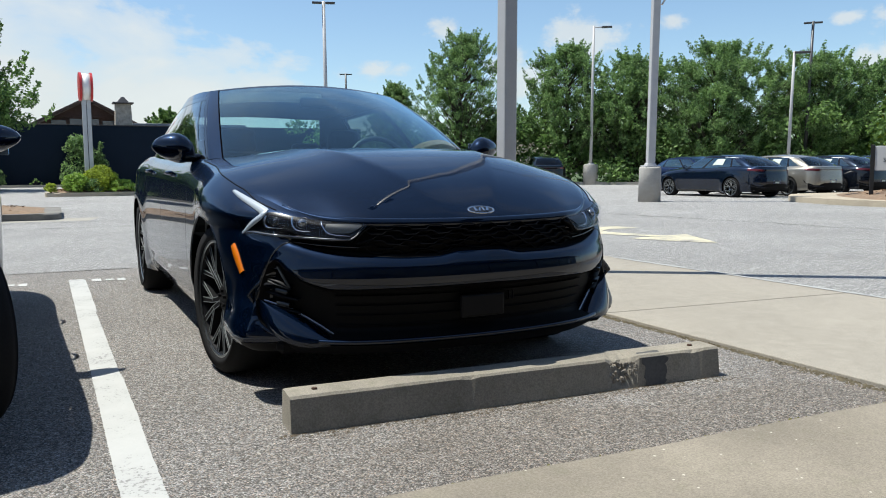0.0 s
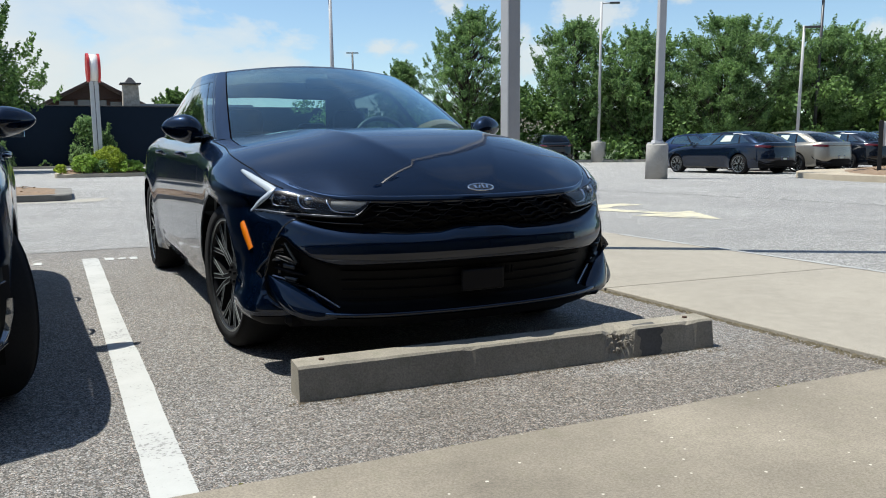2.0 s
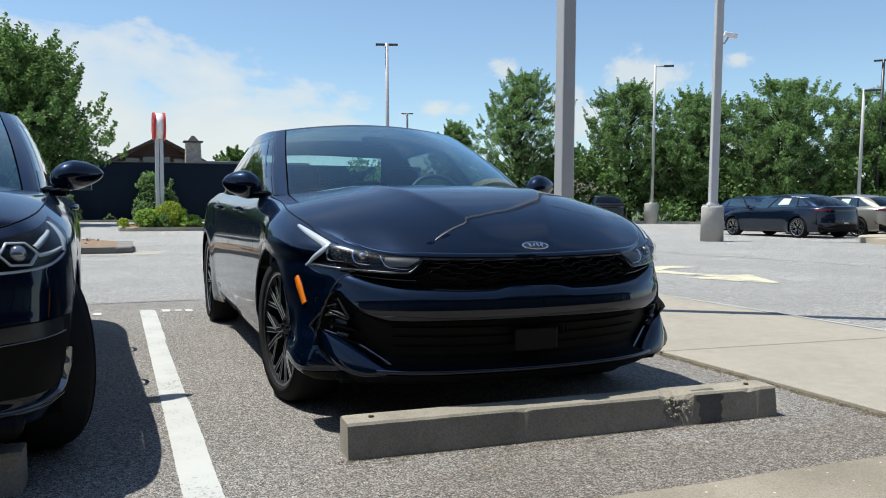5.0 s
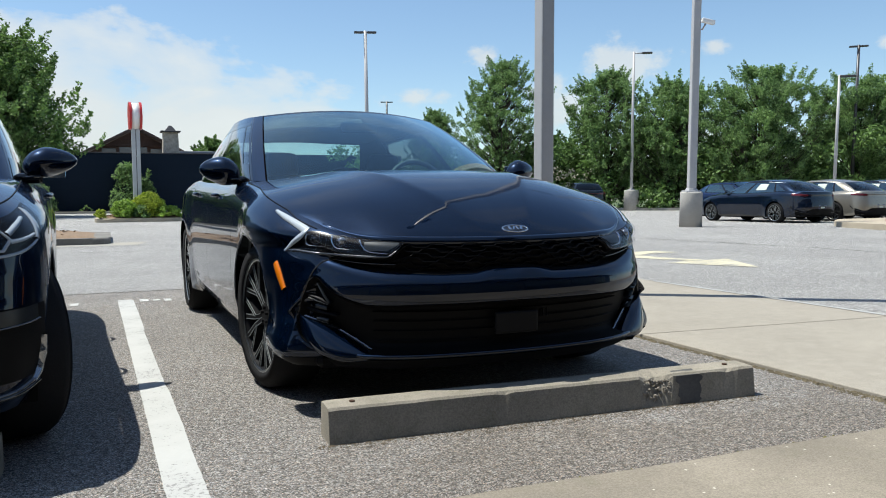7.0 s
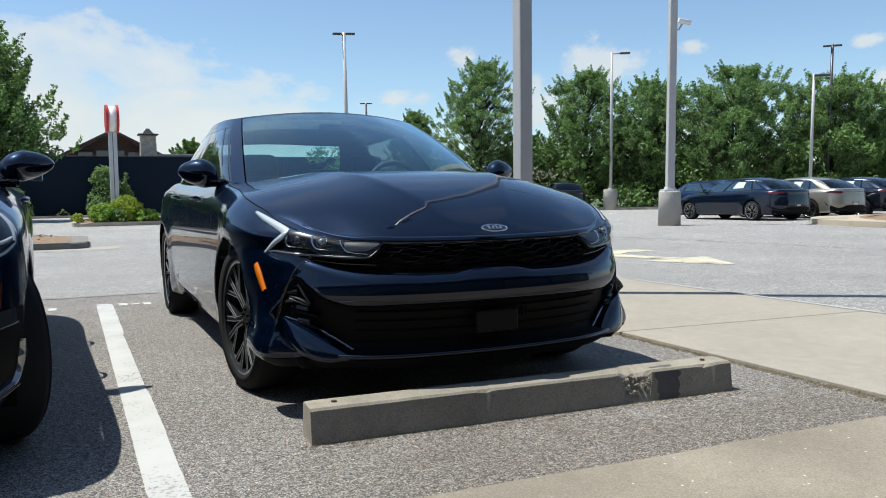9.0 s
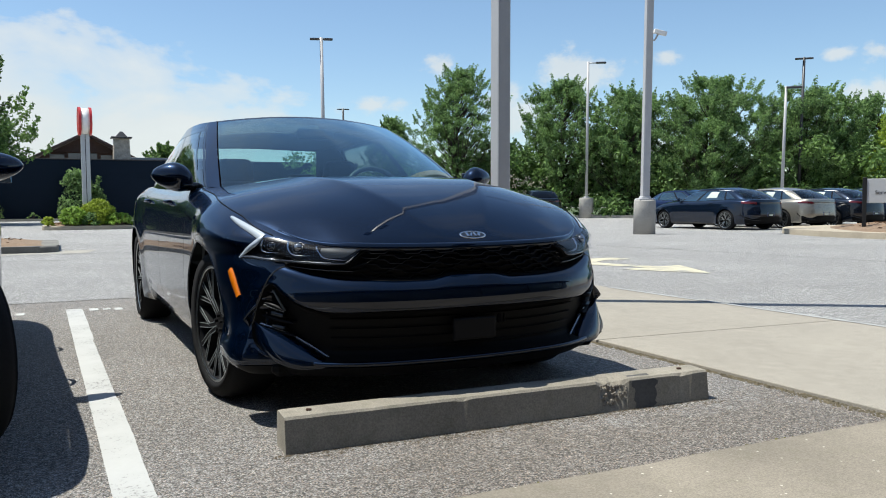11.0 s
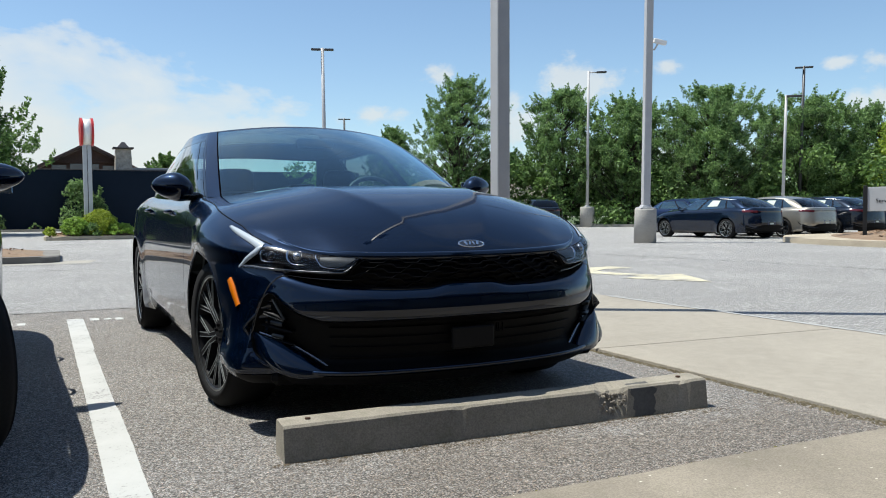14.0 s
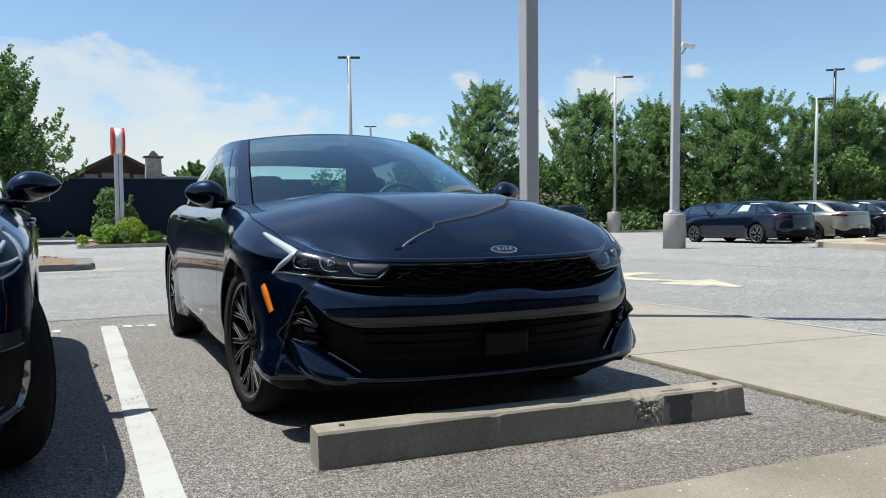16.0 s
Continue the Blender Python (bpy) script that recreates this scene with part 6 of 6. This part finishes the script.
    for side in (1, -1):
        mirror_unit(th, side, paint_mat, front)
        for yy, zz in ((1.17, 0.882), (2.2, 0.897)):
            aa = S.ay(yy)
            ph = [tuple(S.at(aa + q * 0.17 - 0.085, zz, 0.006 + 0.024 * math.sin(math.pi * q), side)) for q in [i / 10 for i in range(11)]]
            part("door_handle", tube(ph, [0.007] + [0.011] * 9 + [0.007], None, 8), paint_mat, th, smooth=True)
        part("arch_lip", tube([tuple(S.at(S.ay(0.366 * math.cos(t_)), 0.335 + 0.366 * math.sin(t_), -0.004, side)) for t_ in np.linspace(0.02, math.pi - 0.02, 40)], 0.006, None, 6), paint_mat, th)
    if front == "main":
        main_front(th, S, paint_mat)
    if front == "hex":
        hex_front(th, S, paint_mat)
    if rear:
        rear_end(th, S, paint_mat)
    return th


def main_front(th, S, paint_mat):
    """Headlamps, grille, lower intake with corner vents, lip and badge of the near car."""
    def both_sides(line, off):
        return [tuple(S.at(v, z, off, -1)) for v, z in line[:0:-1]] + [tuple(S.at(v, z, off, 1)) for v, z in line]

    for side in (1, -1):
        # headlamp: dark housing, white angular band, silver lower band, three chambers
        lo = curve((0.456, 0.683), (0.525, 0.629), (0.600, 0.631), (0.800, 0.640), (1.000, 0.650))
        hi = curve((0.456, 0.687), (0.618, 0.697), (0.778, 0.715), (0.887, 0.730), (0.939, 0.701), (1.000, 0.656))
        hl = panel(S, 0.457, 1.0, lo, hi, 0.003, "headlamp", M_LAMPBLK, th, side, "dark headlamp with white angular light band", (48, 10))
        ribbon(S, [(1.160, 0.809), (1.096, 0.791), (1.009, 0.765), (0.943, 0.743), (0.907, 0.728)], [0.006, 0.015, 0.020, 0.024], 0.006, "light_band", M_DRL, hl, side, "white light band", 0.001)
        ribbon(S, [(0.906, 0.735), (0.925, 0.708), (0.968, 0.679), (1.008, 0.650)], [0.020, 0.024, 0.018, 0.008], 0.006, "light_band", M_DRL, hl, side, "white light band", 0.001)
        ribbon(S, [(1.008, 0.652), (0.950, 0.652), (0.900, 0.648), (0.800, 0.641), (0.660, 0.634), (0.560, 0.631), (0.525, 0.634), (0.490, 0.658), (0.460, 0.681)],
               [0.008, 0.013, 0.010, 0.009, 0.008, 0.007, 0.005, 0.003], 0.005, "light_band", M_BEZ, hl, side, "grey lower band", 0.001)
        for pts in ([(0.891, 0.718), (0.894, 0.691), (0.879, 0.674), (0.813, 0.671)], [(0.779, 0.713), (0.769, 0.685), (0.745, 0.665), (0.690, 0.660)],
                    [(0.652, 0.697), (0.639, 0.676), (0.610, 0.652), (0.530, 0.643)]):
            ribbon(S, pts, [0.0045, 0.0035, 0.003, 0.001], 0.009, "lamp_bezel", M_CHROME, hl, side, "thin silver bezel", 0.002)
        panel(S, 0.485, 0.630, lambda v: 0.654 if v > 0.53 else 0.654 + (0.53 - v) * 0.55, lambda v: 0.688, 0.0055, "reflector", M_SMOKE, hl, side, "smoky grey reflector", (14, 5))
        for am, zm, r, mt in ((0.847, 0.695, 0.013, M_GLOSSBLK), (0.729, 0.691, 0.0165, M_LAMPGL)):
            c = S.at(am, zm, 0.002, side)
            bm = bmesh.new()
            bmesh.ops.create_uvsphere(bm, u_segments=18, v_segments=12, radius=r)
            bmesh.ops.translate(bm, vec=tuple(c), verts=bm.verts)
            part("projector", bm, mt, hl, "round projector lens", True)
            q = [tuple(S.at(am + r * 1.35 * math.cos(t), zm + r * 1.2 * math.sin(t), 0.007, side)) for t in [math.tau * k / 24 for k in range(24)]]
            part("lamp_bezel", tube(q, 0.0016, None, 5, True), M_BEZ, hl, "thin dark bezel")
        lens = panel(S, 0.457, 1.0, lambda v: float(lo(v)) - 0.002, lambda v: float(hi(v)) + 0.002, 0.018, "lens", M_LENS, hl, side, "clear lens", (48, 10))
        lens.visible_shadow = False
        # slanting amber marker before the wheel arch
        ribbon(S, [(1.068, 0.600), (1.045, 0.562), (1.006, 0.497)], [0.030, 0.036, 0.026], 0.006, "side_marker", M_AMBER, th, side, "amber side marker", 0.0)
        # black field of the corner vent, its blades and slim lamp
        ribbon(S, [(0.828, 0.530), (0.800, 0.492), (0.772, 0.452)], [0.003, 0.004, 0.003], 0.044, "vent_trim", M_SMOKE, th, side, "thin grey vent trim", 0.030)
        ribbon(S, [(0.868, 0.482), (0.825, 0.470), (0.772, 0.452)], [0.004, 0.012, 0.005], 0.046, "vent_blade", M_GRILLE, th, side, "black vent blade", 0.010)
        ribbon(S, [(0.868, 0.474), (0.825, 0.461), (0.772, 0.447)], [0.002, 0.003, 0.002], 0.047, "vent_trim", M_SMOKE, th, side, "thin grey vent trim", 0.030)
        for k, zz in enumerate((0.418, 0.368, 0.325)):
            ribbon(S, [(0.885 - 0.012 * k, zz + 0.012), (0.83, zz), (0.745, zz - 0.014)], [0.005, 0.014, 0.005], 0.040, "vent_blade", M_GRILLE, th, side, "black vent blade", 0.006)
        for zz, w in ((0.436, 0.018), (0.386, 0.014)):
            ribbon(S, [(0.838, zz + 0.004), (0.812, zz), (0.785, zz - 0.004)], [w, w * 1.1, w], 0.042, "fog_lamp", M_SMOKE, th, side, "small grey fog lamp", 0.01)
        # line where the corner pocket meets the wing
        crease = catmull([(0.785, 0.620), (0.815, 0.608), (0.850, 0.572), (0.872, 0.520), (0.897, 0.464), (0.917, 0.395)], 8)
        part("bumper_crease", tube([tuple(S.at(v, z, -0.001, side)) for v, z in crease], 0.0035, None, 6), M_GLOSSBLK, th, smooth=True)

    # winglets that stand forward at the bumper corners, leaning back, with a pale slot edge
    inner = catmull([(0.545, -0.757, 0.250), (0.615, -0.712, 0.304), (0.700, -0.650, 0.358), (0.800, -0.575, 0.396)], 6)
    outer = catmull([(0.592, -0.764, 0.236), (0.668, -0.742, 0.236), (0.735, -0.702, 0.258), (0.784, -0.636, 0.324), (0.806, -0.562, 0.402)], 6)
    k = np.linspace(0, 1, 16)
    inner, outer = (np.stack([np.interp(k, np.linspace(0, 1, len(c)), c[:, d]) for d in range(3)], 1) for c in (inner, outer))
    for side in (1, -1):
        flip3 = np.array((side, 1, 1))
        sheet = np.stack([inner + np.array((0.0, 0.050, 0.004))] + [inner * (1 - q) + outer * q + np.array((0, -0.014, 0.010)) * math.sin(math.pi * q) for q in np.linspace(0, 1, 7)] + [outer + np.array((0.012, 0.075, 0.0))], 1)
        wing = grid_part("winglet", sheet * flip3, paint_mat, th, flip=side > 0)
        part("slot_edge", tube([tuple(p) for p in (inner + np.array((-0.006, 0.022, 0.006))) * flip3], [0.003] + [0.0065] * 14 + [0.003], None, 8), M_LAMPGL, wing, "pale slot edge", True)

    # pointed strakes above the winglets
    for side in (1, -1):
        root = catmull([(0.895, 0.475), (0.915, 0.450), (0.930, 0.420), (0.925, 0.385)], 6)
        reach = np.interp(np.linspace(0, 1, len(root)), [0, 0.45, 0.7, 1], [0.0, 0.030, 0.040, 0.0])
        rows = np.stack([S.at(root[:, 0], root[:, 1] + dz, reach * q - 0.004, side) for q, dz in ((0, 0.010), (0.7, 0.006), (1, 0.0), (0.7, -0.006), (0, -0.010))], 1)
        grid_part("strake", rows, paint_mat, th, flip=side < 0)

    # openings: clean-edged black fields that line the recesses
    for side in (1, -1):
        panel(S, 0.0, 0.789, lambda v: float(S.gl_lo(v)) - 0.001, lambda v: float(S.gl_hi(v)) + 0.001, 0.0025, "grille_backing", M_MATBLK, th, side, "black grille opening", (90, 12))
        # beyond about a 0.6, black is painted over bumper skin that only reflects dark
        panel(S, 0.0, 0.914, lambda v: float(S.in_lo(v)) - 0.001, lambda v: float(S.in_hi(v)) + 0.001, 0.0025, "lower_intake", M_MATBLK, th, side, "black lower intake", (110, 16))
        panel(S, 0.0, 0.97, 0.196, 0.238, 0.004, "lower_valance", M_MATBLK, th, side, "black valance", (40, 3))
        # overlapping mesh of long stepped strands
        rows = 6
        for k in range(rows):
            pts = []
            v, i = 0.0, k
            while v < 0.52:
                lo, hi = float(S.gl_lo(v)) + 0.006, float(S.gl_hi(v)) - 0.005
                if hi - lo < 0.05:
                    break
                dz = (hi - lo) / rows
                pts.append((v, lo + dz * (k + 0.5 + (0.36 if (i // 2) % 2 else -0.36))))
                v += 0.018 if i % 2 else 0.046 + 0.010 * ((k * 7 + i * 3) % 4) / 3
                i += 1
            if len(pts) > 2:
                ribbon(S, pts, 0.0036, 0.020 + 0.002 * k, "grille_bar", M_GRILLE, th, side, "black stepped grille bar", 0.002, per=4, smooth=False)
        ribbon(S, [(0.50, 0.600), (0.60, 0.604), (0.70, 0.612), (0.765, 0.621)], [0.004, 0.006, 0.005, 0.002], 0.030, "grille_bar", M_GLOSSBLK, th, side, "glossy fin below the headlamp", 0.004)
        for zz in (0.300, 0.338, 0.376, 0.414):
            ribbon(S, [(0.0, zz), (0.25, zz), (0.60, zz + 0.004)], [0.005, 0.005], 0.012, "intake_bar", M_MATBLK, th, side, "", 0.004)
    line = [(v, float(S.ztop(v)) - 0.010 + 0.012 * float(sstep(v, 0.55, 0.86))) for v in np.linspace(0, S.ay(-0.60), 40)]
    radii = [0.021 - 0.015 * float(sstep(v, 0.50, 0.84)) for v, z in line]
    part("bonnet_edge", tube(both_sides(line, -0.010), radii[:0:-1] + radii, None, 24), paint_mat, th, smooth=True)
    line = [tuple(q) for q in catmull([(0.0, 0.252), (0.25, 0.252), (0.535, 0.252), (0.66, 0.256), (0.775, 0.268), (0.845, 0.276), (0.880, 0.300)], 8)]
    fat = [0.009] * (len(line) - 28) + [0.009 - 0.00025 * q for q in range(28)]
    part("lip_edge", tube(both_sides(line, 0.004), fat[:0:-1] + fat, None, 20), paint_mat, th, smooth=True)
    # empty plate holder with its small latch marks
    pl = part("plate_holder", box(0.190, 0.018, 0.088, (0.0, -0.868, 0.362), 0.008, segs=2), M_PLATE, th, "empty dark plate holder")
    for x in (0.112, 0.122, 0.140):
        part("latch", box(0.004, 0.012, 0.035, (x, -0.862, 0.392), 0.001), M_GRILLE, pl)
    oval_badge(th)


def hex_front(th, S, paint_mat):
    """Front of the neighbouring car: angular lamps with a hexagon band, black lower grille."""
    for side in (1, -1):
        lo = curve((0.40, 0.690), (0.62, 0.676), (0.85, 0.690), (1.02, 0.735), (1.14, 0.80))
        hi = curve((0.40, 0.755), (0.62, 0.772), (0.85, 0.800), (1.02, 0.830), (1.14, 0.852))
        hl = panel(S, 0.40, 1.14, lo, hi, 0.003, "headlamp", M_LAMPBLK, th, side, "clear headlamp with a silver hexagon band", (40, 8))
        for am, r in ((0.57, 0.050), (0.785, 0.062)):
            zm = 0.722 + (am - 0.57) * 0.07
            hexa = [(am + r * math.cos(t), zm + 0.62 * r * math.sin(t)) for t in [math.tau * q / 6 for q in range(7)]]
            ribbon(S, hexa, 0.008, 0.010, "light_band", M_DRL, hl, side, "silver hexagon band", 0.002, smooth=False)
            c = S.at(am, zm, -0.006, side)
            bm = bmesh.new()
            bmesh.ops.create_uvsphere(bm, u_segments=18, v_segments=12, radius=0.027)
            bmesh.ops.translate(bm, vec=tuple(c), verts=bm.verts)
            part("projector", bm, M_LAMPGL, hl, "round projector lens", True)
        # arms that run from the hexagon to the wing
        ribbon(S, [(0.845, 0.754), (0.90, 0.778), (0.980, 0.806)], [0.014, 0.012, 0.004], 0.010, "light_band", M_DRL, hl, side, "silver arm", 0.002)
        ribbon(S, [(0.845, 0.730), (0.91, 0.738), (0.985, 0.752)], [0.014, 0.010, 0.004], 0.010, "light_band", M_DRL, hl, side, "silver arm", 0.002)
        ribbon(S, [(0.42, 0.689), (0.62, 0.679), (0.85, 0.692), (1.00, 0.730)], [0.005, 0.008, 0.009, 0.006], 0.008, "light_band", M_DRL, hl, side, "silver lower band", 0.002)
        ribbon(S, [(1.00, 0.735), (1.035, 0.775), (1.065, 0.830)], [0.016, 0.028, 0.020], 0.009, "side_reflector", M_DRL, hl, side, "pale side reflector", 0.002)
        lens = panel(S, 0.40, 1.14, lambda v: float(lo(v)) - 0.002, lambda v: float(hi(v)) + 0.002, 0.020, "lens", M_LENS, hl, side, "clear lens", (40, 8))
        lens.visible_shadow = False
        panel(S, 0.50, 1.02, lambda v: 0.300 + 0.04 * max(0, v - 0.8), 0.530, 0.004, "corner_vent", M_MATBLK, th, side, "black corner vent", (20, 6))
        panel(S, 0.46, 0.93, lambda v: 0.470 + 0.03 * (v - 0.5), lambda v: 0.512 + 0.05 * (v - 0.5), 0.014, "fog_lamp", M_SMOKE, th, side, "slim smoky fog lamp", (14, 4))
        ribbon(S, [(0.47, 0.466), (0.70, 0.470), (0.94, 0.486)], [0.004, 0.005, 0.003], 0.018, "vent_trim", M_BEZ, th, side, "thin grey trim", 0.004)
        ribbon(S, [(0.985, 0.425), (0.990, 0.370), (0.975, 0.315), (0.930, 0.285)], [0.012, 0.036, 0.030, 0.010], 0.020, "vent_trim", M_LAMPGL, th, side, "silver corner trim", 0.0)
        ribbon(S, [(0.93, 0.290), (0.84, 0.272), (0.70, 0.266), (0.60, 0.300), (0.54, 0.340)], [0.012, 0.009, 0.008, 0.007, 0.005], 0.018, "vent_trim", M_BEZ, th, side, "grey lower trim", 0.0)
        ribbon(S, [(0.0, 0.250), (0.45, 0.252), (0.80, 0.258), (0.97, 0.280)], [0.02, 0.018, 0.012], 0.022, "lip_spoiler", M_GLOSSBLK, th, side, "black lower lip", -0.01)
        panel(S, 0.0, 0.48, 0.27, 0.45, 0.003, "lower_intake", M_MATBLK, th, side, "black lower intake", (16, 6))
        panel(S, 0.0, 0.38, 0.60, 0.745, 0.003, "grille", M_MATBLK, th, side, "black grille", (16, 6))


def rear_end(th, S, paint_mat):
    """Tail lamps, black diffuser and blank plate of the far cars."""
    for side in (1, -1):
        hi = S.len
        panel(S, hi - 1.02, hi - 0.52, lambda v: 0.822 + 0.05 * (hi - v), lambda v: 0.890 + 0.06 * (hi - v), 0.006, "tail_lamp", M_REDLENS, th, side, "red tail lamp", (20, 5))
        panel(S, hi - 0.52, hi, 0.880, 0.900, 0.006, "tail_bar", M_DARKRED, th, side, "dark red light bar", (12, 3))
        panel(S, hi - 0.90, hi, lambda v: 0.25, lambda v: 0.45 - 0.08 * float(sstep(hi - v, 0.35, 0.60)) + 0.08 * float(sstep(hi - v, 0.65, 0.90)), 0.006, "diffuser", M_MATBLK, th, side, "black diffuser", (24, 5))
        ribbon(S, [(hi - 0.90, 0.400), (hi - 0.66, 0.335), (hi - 0.40, 0.330)], [0.010, 0.022, 0.010], 0.022, "diffuser_blade", M_GLOSSBLK, th, side, "glossy black blade", 0.004)
        panel(S, hi - 0.66, hi - 0.44, 0.275, 0.315, 0.02, "exhaust_tip", M_GRILLE, th, side, "black exhaust trim", (8, 4))
        ribbon(S, [(S.ay(3.40), 0.56), (S.ay(3.43), 0.50), (S.ay(3.50), 0.42)], [0.006, 0.030, 0.012], 0.006, "bumper_vent", M_MATBLK, th, side, "", 0.001)
    part("number_plate", box(0.32, 0.012, 0.15, (0, 3.835, 0.50), 0.004), M_DARKPL, th, "blank dark blue plate")
    part("plate_mark", box(0.16, 0.006, 0.05, (0, 3.844, 0.49), 0.002), M_STICKER, th, "pale bar")


P_NAVY = paint("navy_black_lacquer", (0.0006, 0.0046, 0.0165))
P_NAVY2 = paint("dark_blue_lacquer", (0.0008, 0.0048, 0.0175))
P_GREY = paint("graphite_lacquer", (0.005, 0.011, 0.026))
P_BEIGE = paint("champagne_lacquer", (0.28, 0.262, 0.225))
P_GREY2 = paint("dark_graphite_lacquer", (0.007, 0.010, 0.017))
P_GREY3 = paint("blue_grey_lacquer", (0.020, 0.032, 0.060))
P_BLUE = paint("blue_lacquer", (0.006, 0.016, 0.06))

car(0, 0.03, 0, "dark navy lacquered saloon with black wheels, parked nose-in", P_NAVY, rims="five")
car(-2.58, -0.40, 3.5, "dark blue saloon with clear angular headlamps, parked beside", P_NAVY2, front="hex", rims="five", steer=17)
car(18.43, 17.85, 180, "graphite grey saloon with window sticker, parked rear outwards", P_GREY, front="", rear=True, rims="bright", sticker=True, interior=True, group="far parked cars", fine=False).scale = (1, 1, 0.955)
car(20.88, 17.80, 180, "champagne beige saloon with window sticker, parked rear outwards", P_BEIGE, front="", rear=True, rims="bright", sticker=True, interior=True, group="far parked cars", fine=False).scale = (1, 1, 0.955)
car(23.32, 17.80, 180, "dark graphite saloon with window sticker, parked rear outwards", P_GREY2, front="", rear=True, rims="bright", sticker=True, interior=True, group="far parked cars", fine=False).scale = (1, 1, 0.955)
car(25.65, 17.80, 180, "blue-grey saloon parked rear outwards behind the sign", P_GREY3, front="", rear=True, rims="bright", sticker=True, interior=True, group="far parked cars", fine=False).scale = (1, 1, 0.955)
car(22.4, 20.0, 0, "dark blue car parked nose to nose with the grey saloon", P_BLUE, front="", rear=False, rims="bright", interior=False, group="far parked cars", fine=False)
P_BLACK = paint("black_lacquer", (0.004, 0.004, 0.005))
suv = car(21.9, 32.9, 156, "black tall car with dark windows, parked at the tree belt", P_BLACK, front="", rear=True, rims="bright", interior=False, group="far parked cars", fine=False)
suv.scale = (1, 0.95, 1.14)
for pane in suv.children:
    if pane.name.split(".")[0] in ("rear_window", "side_window", "windscreen"):
        pane.data.materials[0] = M_PRIV
